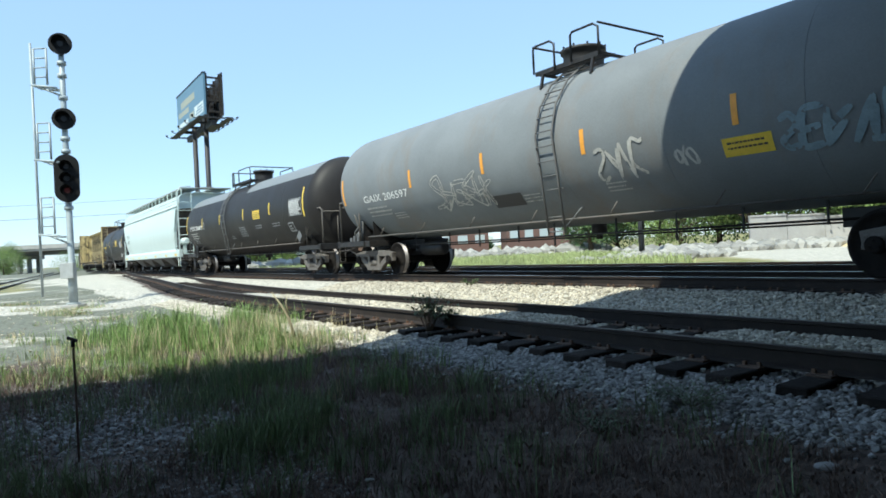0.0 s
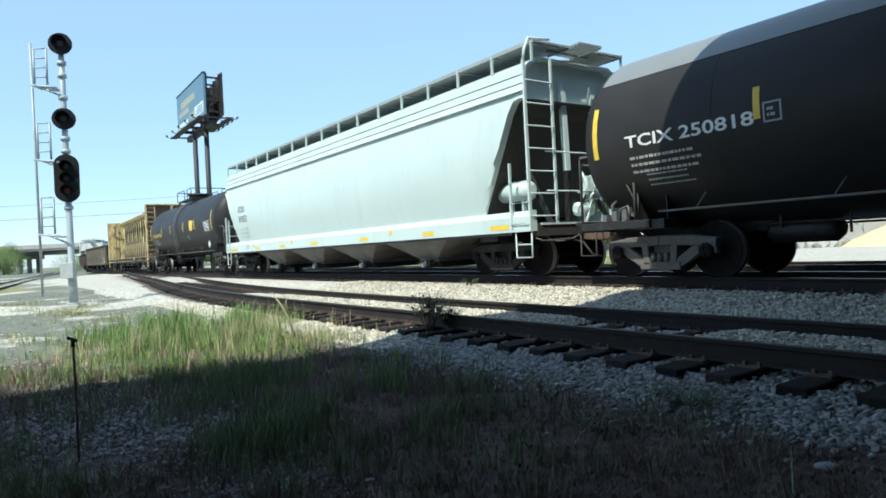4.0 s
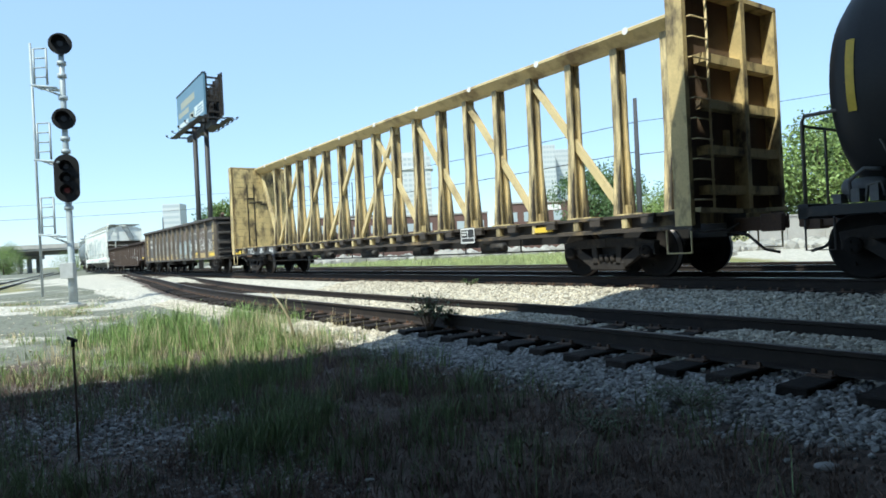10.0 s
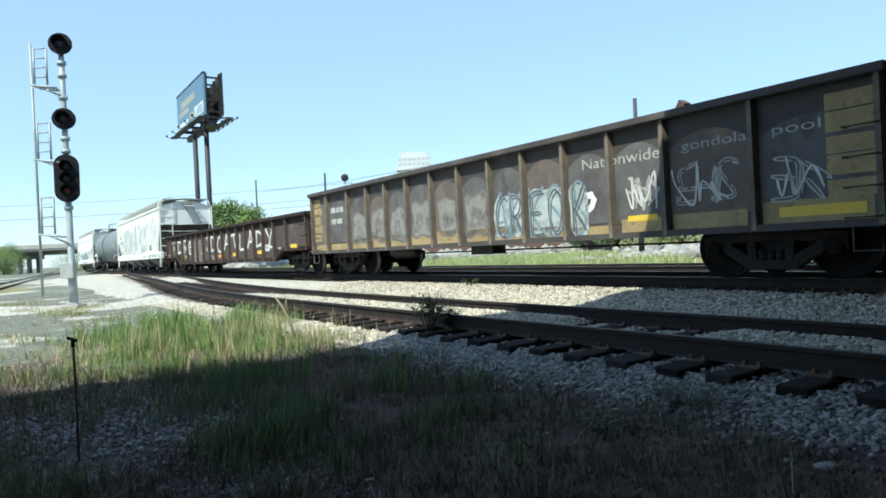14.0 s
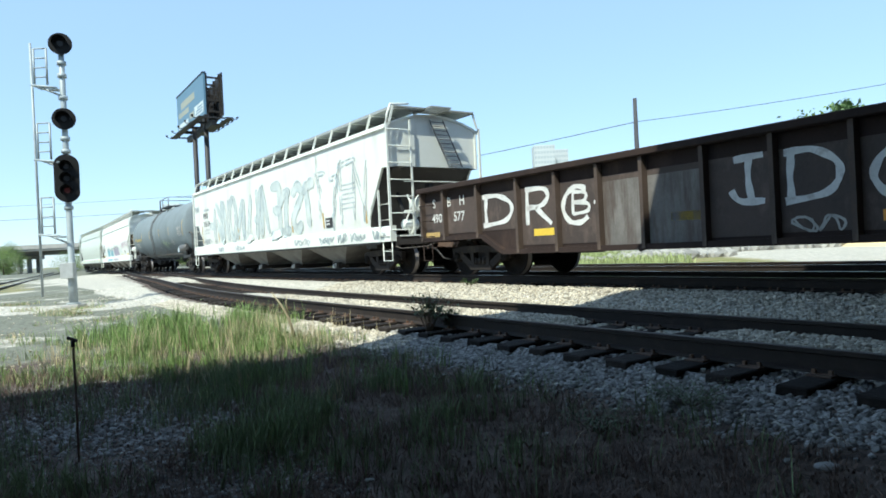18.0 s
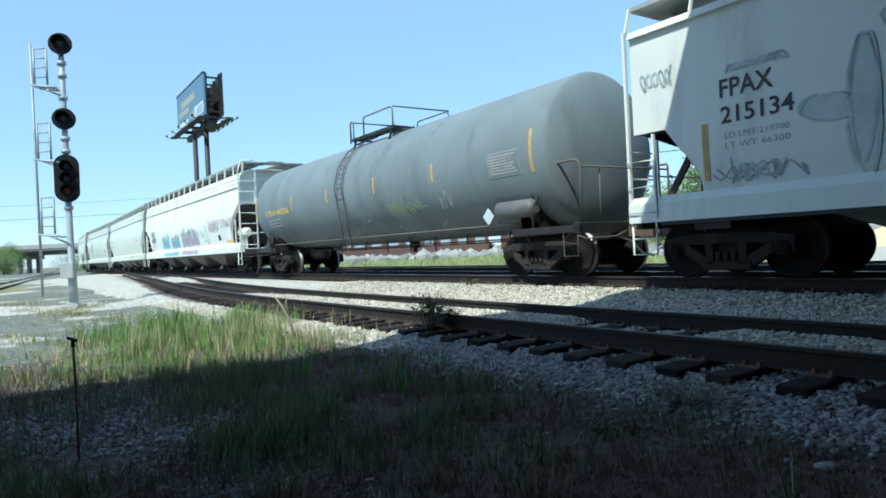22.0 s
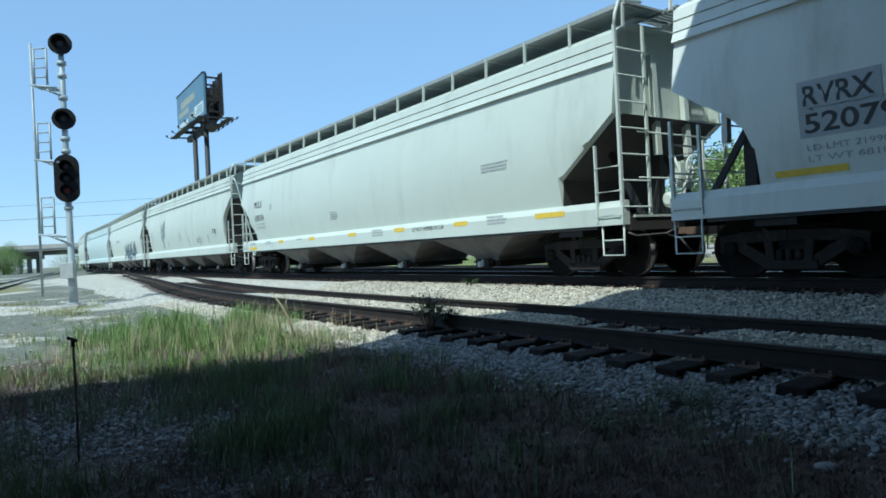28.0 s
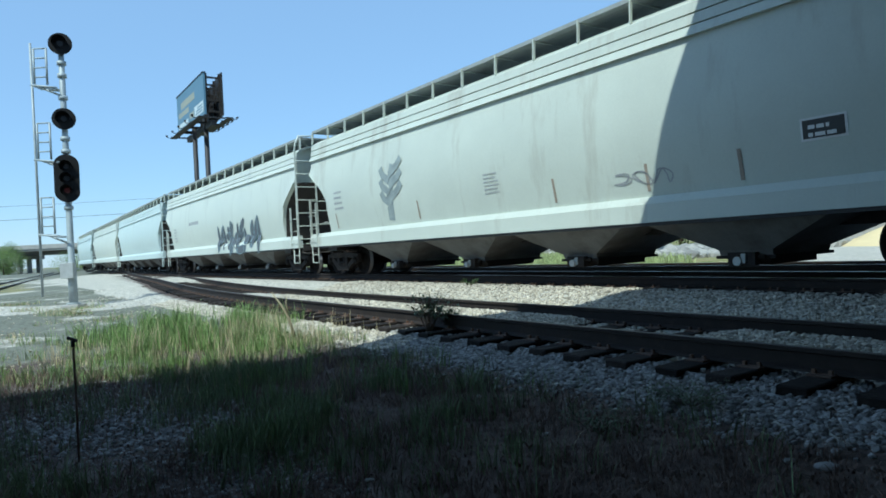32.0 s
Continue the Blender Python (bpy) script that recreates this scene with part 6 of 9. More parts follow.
        if plat[2] - px0 < 0.3:
            bm = bmesh.new()
            tube(bm, [(px0, -0.98, top - 0.1), (px0, -0.98, zt - 0.05), (px0, -0.9, zt + 0.02)], 0.03, 7)
            tube(bm, [(px0 + 0.2, -0.98, top - 0.1), (px0 + 0.2, -0.98, zt - 0.1), (px0 + 0.1, -0.98, zt), (px0, -0.98, zt - 0.03)], 0.022, 7)
            part("safety_rail", bm, rail_mat, car)
        for x in (px0, px1):
            bm = bmesh.new()
            tube(bm, [(x, -0.98, zt), (x, 0.95, zt)], 0.023, 7)
            part("safety_rail", bm, rail_mat, car)
    else:
        bm = bmesh.new()
        zt = top + 1.0
        for sy in (-1, 1):
            y = sy * 0.9
            tube(bm, [(px0 + 0.05, y, top + 0.1), (px0 + 0.05, y, zt - 0.25), (px0 + 0.95, y, zt - 0.12), (px0 + 1.0, y, zt - 0.2), (px0 + 1.0, y, top + 0.1)], 0.021, 6)
            tube(bm, [(px1 - 0.05, y, top + 0.1), (px1 - 0.05, y, zt - 0.42), (px1 - 0.75, y, zt - 0.36), (px1 - 0.8, y, zt - 0.45), (px1 - 0.8, y, top + 0.1)], 0.021, 6)
        for x in (px0 + 0.05, px1 - 0.05):
            tube(bm, [(x, -0.9, zt - 0.3), (x, 0.9, zt - 0.3)], 0.021, 6)
        tube(bm, [(px0 + 0.75, 0.86, top + 0.1), (px0 + 0.75, 0.86, zt + 0.12), (px0 + 0.85, 0.86, zt + 0.16), (px1 - 0.2, 0.86, zt), (px1 - 0.12, 0.86, zt - 0.1), (px1 - 0.12, 0.86, top + 0.1)], 0.024, 6)
        tube(bm, [(px0 + 1.5, 0.86, top + 0.1), (px0 + 1.5, 0.86, zt + 0.09)], 0.022, 6)
        part("safety_rail", bm, M_BLACK if paint != M_TANK_BLUE else M_LADDER, car)

    bm = bmesh.new()                                             # bottom outlet, brake pipes and reservoir under the belly
    tube(bm, [(cx + 0.2, 0, zc - r + 0.05), (cx + 0.2, 0, zc - r - 0.18)], 0.16, 12)
    tube(bm, [(cx + 0.2, 0, zc - r - 0.14), (cx + 0.2, 0, zc - r - 0.3)], 0.07, 8)
    tube(bm, [(-x_truck, -0.5, 0.82), (x_truck, -0.5, 0.82)], 0.022, 6)
    tube(bm, [(-x_truck, 0.55, 0.78), (x_truck, 0.55, 0.78)], 0.02, 6)
    rnd = random.Random(seed)
    for k in range(9):
        x = -x_truck + 1.6 + (2 * x_truck - 3.2) * k / 8 + rnd.uniform(-0.2, 0.2)
        box(bm, x - 0.014, x + 0.014, -0.52, -0.49, 0.62 + 0.14 * rnd.random(), zc - r + 0.14)
    part("belly_piping", bm, M_BLACK, car)
    bm = bmesh.new()
    tube(bm, [(-x_truck + 1.5, -0.3, 0.7), (-x_truck + 1.6, -0.3, 0.7), (-x_truck + 2.5, -0.3, 0.7), (-x_truck + 2.6, -0.3, 0.7)], [0.1, 0.19, 0.19, 0.1], 12)
    part("air_reservoir", bm, M_BLACK, car)
    at = on_tank(r, zc)
    if number:
        word(car, number, num_x[0], num_z, num_h, at, num_paint, x_end=num_x[1])
        bars(car, num_x[0] + 0.05, num_z - 0.2, 1.3, 3, at, M_FADE_W if paint != M_TANK_DARK else M_PAINT_GY, 0.045, 0.12, seed)
    for i, (sx_, z0, z1, pm) in enumerate(strips):
        panel(car, "reflector_strip", sx_ - 0.05, sx_ + 0.05, z0, z1, at, pm)
    if extras:
        extras(car, at, tank)
    return car


# ---- covered hoppers ----
def on_flank(prof, lift=0.008):
    near = [(z, y) for y, z in prof if y < -1.3 and z < 4.3]
    return lambda u, v: (u, (lerp_table(near, v) if v > 1.37 else -1.60) - lift, v)


def hopper_profile(z_side_top, z_roof, bulge):
    half = [(1.46, 1.28), (1.50, 1.5), (1.53 + bulge * 0.5, 1.9), (1.53 + bulge, 2.4), (1.53 + bulge * 0.75, 3.0), (1.53 - bulge * 0.1, 3.5), (1.53 - bulge * 1.0, z_side_top - 0.3), (1.52 - bulge * 1.3, z_side_top),
            (1.44 - bulge * 1.3, z_side_top + 0.06), (1.05, z_side_top + 0.2), (0.55, z_roof - 0.03), (0.0, z_roof)]
    return [(-y, z) for y, z in half] + [(y, z) for y, z in half[-2::-1]]


def hopper_car(label, xe, x_truck, x_pull_f, x_pull_r, paint, style="flat", cut=1.25, z_cut=2.85, roof_mat=None, seed=1, gap_front=0.0, gap_rear=0.0, writing=None, walk_z=4.74, tops=(4.28, 4.55), pockets=4, sill_paint=None, z_rear=None):
    """Covered hopper, xe from its middle to its end posts."""
    car = start_car(label, "hopper car")
    zt, zr = tops
    bulge = {"flat": 0.0, "round": 0.10, "soft": 0.09, "tear": 0.09, "slant": 0.10}[style]
    prof = hopper_profile(zt, zr, bulge)
    xb = xe - 0.12
    key = ("hopper_body", style, round(xe, 2), cut, z_cut, paint.name, tops)
    if key not in MESHES:
        bm = bmesh.new()
        ends = []
        steps = 8
        for k in range(steps + 1):
            ends.append(cut * k / steps)
        ends.insert(steps, cut * 0.965)
        xs = [-xb + e for e in ends] + [-xb + cut + (2 * xb - 2 * cut) * k / 6 for k in range(1, 6)] + [xb - e for e in reversed(ends)]

        def low(i):
            x = xs[i]
            e = min(x + xb, xb - x)
            u = min(1, e / cut)
            if style == "flat":
                zc, flat_to = (z_cut, 0.25) if x > 0 or not z_rear else (z_rear, 0.5)
                zl = zc - (zc - 1.6) * max(0.0, u - flat_to) / (1 - flat_to) if u < 0.999 else 1.28
            else:
                shape = {"round": [(k / 10, 1.28 + (z_cut - 1.28) * math.sqrt(1 - k * k / 100)) for k in range(11)],
                         "soft": [(0.0, z_cut), (0.98, 1.84), (1.0, 1.28)] if x > 0 else [(0.0, z_cut), (0.3, z_cut - 0.15), (0.6, z_cut - 0.72), (0.72, z_cut - 1.02), (0.98, 1.6), (1.0, 1.28)],
                         "slant": [(0.0, z_cut), (0.12, z_cut - 0.03), (0.25, z_cut - 0.25), (1.0, 1.28)],
                         "tear": [(0.0, z_cut), (0.4, z_cut - 0.33), (0.6, z_cut - 0.47), (0.86, z_cut - 0.75), (0.96, z_cut - 1.0), (1.0, 1.28)]}[style]
                zl = lerp_table(shape, u)
            return [(y, max(z, min(zl, 3.7))) for y, z in prof]
        rings = extrude_x(bm, prof, xs, low, False, False)
        for ring, sx in ((rings[0], -1), (rings[-1], 1)):        # end wall set back behind the rim of roof and sides
            rim = [bm.verts.new((v.co.x, v.co.y * 0.96, v.co.z - (0.05 if v.co.z > zt - 0.1 else 0))) for v in ring]
            back = [bm.verts.new((v.co.x - sx * (0.04 if style == "flat" else 0.2), v.co.y, v.co.z)) for v in rim]
            for r0, r1 in ((ring, rim), (rim, back)):
                for k in range(len(ring)):
                    j = (k + 1) % len(ring)
                    bm.faces.new((r0[k], r0[j], r1[j], r1[k]))
            bm.faces.new(back)
        bmesh.ops.dissolve_degenerate(bm, edges=bm.edges, dist=0.0005)
        bmesh.ops.remove_doubles(bm, verts=bm.verts, dist=0.0005)
        bmesh.ops.recalc_face_normals(bm, faces=bm.faces)
        for f in bm.faces:
            f.smooth = True
        for e in bm.edges:
            e.smooth = len(e.link_faces) == 2 and e.calc_face_angle(0.0) < 0.5
        for f in bm.faces:                                       # darker slope sheets under the ends
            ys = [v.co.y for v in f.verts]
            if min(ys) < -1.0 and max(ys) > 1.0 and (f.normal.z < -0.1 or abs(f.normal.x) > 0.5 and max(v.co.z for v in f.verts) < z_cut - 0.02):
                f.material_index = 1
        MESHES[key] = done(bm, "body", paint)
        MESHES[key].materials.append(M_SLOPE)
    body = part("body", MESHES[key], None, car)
    sp = sill_paint or paint
    side = sorted((z, -y) for y, z in prof if y < -1.2 and z <= zt + 0.001)
    laps = ((0.02, 0.185), (0.21, 0.37), (0.395, 0.54)) if style != "flat" else ((-0.01, 0.10),)
    for k, (da, db) in enumerate(laps):                          # lapped strips under the eaves, the lowest stands out as a lip
        bm = bmesh.new()
        for sy in (-1, 1):
            ya, yb = lerp_table(side, zt - da), lerp_table(side, zt - db)
            o = 0.05 + (0.025 if k == len(laps) - 1 else 0.0)
            extrude_x(bm, [(sy * (ya - 0.03), zt - da), (sy * (ya + 0.045), zt - da), (sy * (yb + o), zt - db), (sy * (yb - 0.03), zt - db)], [-xb, xb])
        part("eave_strip", bm, paint, car)
    for sy in (-1, 1):                                           # recessed flange below the sill, its shade put in as black
        bm = bmesh.new()
        box(bm, -xe + 0.6, xe - 0.6, *sorted((sy * 1.44, sy * 1.575)), 0.885, 0.945)
        part("sill_flange", bm, M_BLACK, car)
    bm = bmesh.new()                                             # side sills
    for sy in (-1, 1):
        pr = [(sy * 1.42, 0.94), (sy * 1.60, 0.94), (sy * 1.60, 1.24), (sy * 1.52, 1.36), (sy * 1.42, 1.36)]
        extrude_x(bm, pr, [-xe, xe])
    part("side_sill", bm, sp, car)
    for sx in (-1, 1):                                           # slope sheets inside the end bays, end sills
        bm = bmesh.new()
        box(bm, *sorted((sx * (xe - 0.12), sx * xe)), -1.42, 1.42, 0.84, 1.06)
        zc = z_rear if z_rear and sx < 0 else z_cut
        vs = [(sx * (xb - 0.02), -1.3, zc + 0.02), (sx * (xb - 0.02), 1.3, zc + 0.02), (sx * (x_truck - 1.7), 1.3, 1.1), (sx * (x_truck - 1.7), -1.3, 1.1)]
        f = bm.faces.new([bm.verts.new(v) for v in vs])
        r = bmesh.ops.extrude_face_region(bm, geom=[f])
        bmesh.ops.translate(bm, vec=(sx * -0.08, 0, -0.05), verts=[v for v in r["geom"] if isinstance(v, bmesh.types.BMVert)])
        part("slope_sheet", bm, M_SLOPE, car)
    bm = bmesh.new()
    box(bm, -xe + 0.1, xe - 0.1, -0.33, 0.33, 0.74, 1.04)
    for sx in (-1, 1):
        box(bm, *sorted((sx * (x_truck - 0.3), sx * (x_truck + 0.3))), -1.42, 1.42, 0.78, 1.0)
        for y in (-0.9, 0.9):                                    # braces from the end sill up to the slope sheet
            bar(bm, (sx * (xe - 0.1), y, 1.04), (sx * (xb - 0.75), y * 0.9, 2.3), 0.07, 0.1)
        bar(bm, (sx * (xe - 0.45), 0, 1.0), (sx * (xe - 0.45), 0, 2.55), 0.12, 0.2)
    part("underframe", bm, M_BLACK, car)
    for sx in (-1, 1):                                           # shear plates across the open end bays
        bm = bmesh.new()
        box(bm, *sorted((sx * (x_truck - 1.5), sx * (xe - 0.1))), -1.42, 1.42, 1.02, 1.06)
        part("shear_plate", bm, sp, car)
    span = x_truck - 1.45
    for k in range(pockets):
        key = ("pocket", paint.name, pockets, round(span, 2))
        wl = 2 * span / pockets
        if key not in MESHES:
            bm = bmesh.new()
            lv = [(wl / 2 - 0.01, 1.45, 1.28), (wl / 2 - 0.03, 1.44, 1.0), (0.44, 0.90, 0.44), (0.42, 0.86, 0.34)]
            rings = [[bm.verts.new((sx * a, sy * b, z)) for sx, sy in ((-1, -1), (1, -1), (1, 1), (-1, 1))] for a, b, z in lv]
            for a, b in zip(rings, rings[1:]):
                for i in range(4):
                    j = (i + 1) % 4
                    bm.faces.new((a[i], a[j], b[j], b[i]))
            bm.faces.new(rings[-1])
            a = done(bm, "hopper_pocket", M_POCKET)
            bm = bmesh.new()
            box(bm, -0.48, 0.48, -0.9, 0.9, 0.30, 0.35)
            box(bm, -0.3, 0.3, -0.7, 0.7, 0.2, 0.31)
            tube(bm, [(0.0, -1.0, 0.27), (0.0, 1.0, 0.27)], 0.08, 10)
            box(bm, -0.2, 0.24, -1.04, -0.92, 0.2, 0.4)
            bar(bm, (-0.3, -0.95, 0.33), (0.35, -0.95, 0.33), 0.05)
            b = done(bm, "outlet_gate", M_TRUCK)
            # pale cap: the sunlit glint at the outlet put into its colour
            bm = bmesh.new()
            tube(bm, [(-0.02, -1.1, 0.27), (-0.02, -1.04, 0.27)], 0.07, 10)
            box(bm, 0.03, 0.1, -1.07, -1.04, 0.24, 0.38)
            MESHES[key] = (a, b, done(bm, "outlet_cap", M_GALV))
        x = -span + wl * (k + 0.5)
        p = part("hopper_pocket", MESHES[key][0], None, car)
        p.location = (x, 0, 0)
        gate = part("outlet_gate", MESHES[key][1], None, p)
        part("outlet_cap", MESHES[key][2], None, gate, "pale outlet cap, sunlit glint put into its colour")
    key = ("walk", round(xe, 2), walk_z, style)
    if key not in MESHES:                                        # roof walkway of slats on brackets, its hatches
        bm = bmesh.new()
        for sy in (-1, 1):
            for i in range(8):
                y = sy * (0.37 + 0.13 * i)
                box(bm, -xe - 0.05, xe + 0.05, y - 0.058, y + 0.058, walk_z - 0.02, walk_z + 0.02)
            box(bm, -xe - 0.05, xe + 0.05, sy * 1.33 - 0.012, sy * 1.33 + 0.012, walk_z - 0.04, walk_z + 0.035)
        for sx in (-1, 1):
            for i in range(9):
                x = sx * (xe + 0.32 - 0.1 * i)
                box(bm, x - 0.03, x + 0.03, -0.34, 0.34, walk_z - 0.02, walk_z + 0.02)
            for y in (-0.3, 0.3):
                box(bm, *sorted((sx * (xe - 0.6), sx * (xe + 0.35))), y - 0.02, y + 0.02, walk_z - 0.05, walk_z - 0.02)
            bar(bm, (sx * (xe - 0.3), -0.6, walk_z - 0.03), (sx * (xe - 0.3), 0.6, walk_z - 0.03), 0.05)
        a = done(bm, "roof_walkway", M_WALK)
        bm = bmesh.new()
        bar(bm, (0, -1.48 + bulge * 1.3, zt + 0.04), (0, -1.34, walk_z), 0.06, 0.025, (1, 0, 0))
        bar(bm, (0, -1.34, walk_z - 0.025), (0, -0.55, walk_z - 0.025), 0.05, 0.02, (1, 0, 0))
        b = done(bm, "walkway_bracket", paint)
        bm = bmesh.new()
        for i in range(5):
            x0 = -xe + 1.2 + (2 * xe - 2.4) * i / 5
            pr = [(-0.36, zr - 0.03), (-0.36, zr + 0.08), (-0.25, zr + 0.14), (0.25, zr + 0.14), (0.36, zr + 0.08), (0.36, zr - 0.03)]
            extrude_x(bm, pr, [x0 + 0.05, x0 + (2 * xe - 2.4) / 5 - 0.05])
        c = done(bm, "roof_hatch", paint)
        MESHES[key] = (a, b, c)
    for n, me in zip(("roof_walkway", "walkway_bracket", "roof_hatch"), MESHES[key]):
        if n == "walkway_bracket":
            for i in range(17):
                for turn in (0, math.pi):
                    br = part(n, me, None, car)
                    br.location, br.rotation_euler = (-xe + 2 * xe * i / 16, 0, 0), (0, 0, turn)
        else:
            part(n, me, None, car)
    for sx in (-1, 1):
        add_truck(car, sx * x_truck, "dark")
        add_coupler(car, sx, xe, x_pull_f if sx > 0 else x_pull_r)
        end_mat = sp
        for sy in (-1, 1):
            xo = sx * (xe - 0.03)
            xi = sx * (xe - 0.55)
            yi, gap = 0.82, 0.45
            full = sx * sy < 0                                   # a full ladder stands at one corner of each end
            bm = bmesh.new()                                     # corner posts
            if full or style == "flat":
                bar(bm, (xo, sy * 1.56, 0.95), (xo, sy * 1.56, zt + 0.05), 0.06, 0.05)
            if full:
                tube(bm, [(xo, sy * 1.56, zt), (xo, sy * 1.52, zt + 0.25), (xo, sy * 1.40, walk_z + 0.06), (xo, sy * yi, walk_z + 0.10)], 0.03, 6)
                bar(bm, (xo, sy * yi, 1.05), (xo, sy * yi, zt + 0.15), 0.05, 0.045)
            else:
                if style != "flat":
                    bar(bm, (xo, sy * 1.56, 0.95), (xo, sy * 1.56, 2.5), 0.06, 0.05)
                bar(bm, (xo, sy * yi, 1.05), (xo, sy * yi, 2.5), 0.05, 0.045)
            part("corner_post", bm, end_mat, car)
            rk = ("end_rung", end_mat.name, sx, sy, yi)              # end ladder and lower side ladder rungs
            if rk not in MESHES:
                bm = bmesh.new()
                tube(bm, [(0, sy * 1.56, 0), (sx * 0.04, sy * 1.52, -0.01), (sx * 0.04, sy * (yi + 0.04), -0.01), (0, sy * yi, 0)], 0.016, 5)
                MESHES[rk] = done(bm, "ladder_rung", end_mat)
            for k in range(int(3.3 / gap) if full else int(1.4 / gap)):
                part("ladder_rung", MESHES[rk], None, car).location = (xo, 0, 1.25 + k * gap)
            bm = bmesh.new()
            bar(bm, (xi, sy * 1.60, 1.0), (xi, sy * 1.60, 2.35), 0.05, 0.04)
            for k in range(int(1.5 / gap)):
                z = 1.1 + (gap - 0.03) * k
                tube(bm, [(xo, sy * 1.58, z), (xo, sy * 1.63, z), (xi, sy * 1.63, z), (xi, sy * 1.60, z)], 0.014, 5)
            part("side_ladder", bm, end_mat, car)
            bm = bmesh.new()
            tube(bm, [(xo, sy * 1.55, 0.95), (xo, sy * 1.55, 0.42), (sx * (xe - 0.5), sy * 1.55, 0.42), (sx * (xe - 0.5), sy * 1.55, 0.95)], 0.018, 6)
            tube(bm, [(xo, sy * 1.55, 0.68), (sx * (xe - 0.5), sy * 1.55, 0.68)], 0.014, 6)
            part("sill_step", bm, end_mat, car)
        if style == "flat":                                      # slanting ladder on the end sheet, its shadow put in as dark tone
            ladder(car, (sx * (xe - 0.08), 0.72 * sx, z_cut + 0.05), (sx * (xe - 0.08), 0.1 * sx, zr - 0.15), (0, 1, 0), 0.46, 11, M_LADDER, "end_sheet_ladder", 0.016)
        for y in (-0.3, 0.6) if style != "flat" else ():         # end channels
            bm = bmesh.new()
            bar(bm, (sx * (xe - 0.2), y, 2.2), (sx * (xe - 0.26), y, zt - 0.25), 0.13, 0.1)
            part("end_channel", bm, sp, car)
        if seed == 7:                                            # slanting pipe across the end ladder
            bm = bmesh.new()
            tube(bm, [(sx * (xe + 0.03), -1.45 * sx, zt - 0.1), (sx * (xe + 0.05), -1.35 * sx, zt - 0.3), (sx * (xe + 0.05), -0.75 * sx, 1.5), (sx * xe, -0.7 * sx, 1.1)], 0.035, 7)
            part("end_brace", bm, end_mat, car)
        bm = bmesh.new()                                         # cross rails of the end
        for z in (2.55, 1.75):
            tube(bm, [(sx * (xe - 0.02), -1.08, z), (sx * (xe - 0.02), 1.08, z)], 0.016, 6)
        box(bm, *sorted((sx * (xe - 0.35), sx * (xe + 0.02))), -1.3, 1.3, 1.06, 1.10)
        part("end_platform", bm, end_mat, car)
        if sx > 0:
            bm = bmesh.new()                                     # hand brake
            y = 0.45 if seed % 2 else -0.55
            tube(bm, [(xe - 0.12, y, 1.95), (xe + 0.02, y, 1.95)], 0.05, 8)
            pts = [(xe + 0.02, y + 0.24 * math.cos(a), 1.95 + 0.24 * math.sin(a)) for a in [6.2832 * k / 18 for k in range(19)]]
            tube(bm, pts, 0.02, 6)
            for k in range(3):
                a = 2.094 * k
                tube(bm, [(xe + 0.02, y, 1.95), (xe + 0.02, y + 0.24 * math.cos(a), 1.95 + 0.24 * math.sin(a))], 0.014, 5)
            box(bm, xe - 0.25, xe - 0.10, y - 0.16, y + 0.16, 1.6, 2.1)
            part("hand_brake", bm, end_mat, car)
            bm = bmesh.new()                                     # brake cylinder, bell crank and rods below the wheel
            yb = y - 0.28
            tube(bm, [(xe - 0.22, yb - 0.25, 1.38), (xe - 0.22, yb - 0.2, 1.38), (xe - 0.22, yb + 0.2, 1.38), (xe - 0.22, yb + 0.25, 1.38)], [0.08, 0.15, 0.15, 0.08], 12)
            tube(bm, [(xe - 0.1, y, 1.95), (xe - 0.08, yb + 0.1, 1.6), (xe - 0.12, yb, 1.2), (xe - 0.1, yb - 0.12, 1.06)], 0.035, 6)
            tube(bm, [(xe - 0.15, yb - 0.1, 2.2), (xe - 0.1, yb, 1.9), (xe - 0.12, yb - 0.16, 1.55), (xe - 0.1, yb - 0.1, 1.1)], 0.028, 6)
            bar(bm, (xe - 0.14, yb - 0.2, 1.75), (xe - 0.14, y + 0.1, 1.62), 0.09, 0.04)
            box(bm, xe - 0.2, xe - 0.06, yb - 0.02, yb + 0.14, 1.78, 2.06)
            part("brake_gear", bm, end_mat, car)
            if seed not in (1, 3):
                continue
            bm = bmesh.new()
            tube(bm, [(xe - 1.4, -1.1, 1.8), (xe - 1.33, -1.1, 1.8), (xe - 0.5, -1.1, 1.8), (xe - 0.42, -1.1, 1.8)], [0.1, 0.2, 0.2, 0.1], 14)
            for x in (xe - 1.1, xe - 0.7):
                box(bm, x - 0.03, x + 0.03, -1.15, -1.05, 1.05, 1.65)
            part("brake_reservoir", bm, end_mat, car)
    if writing:
        writing(car, on_flank(prof), FLAT(-1.606))
    return car


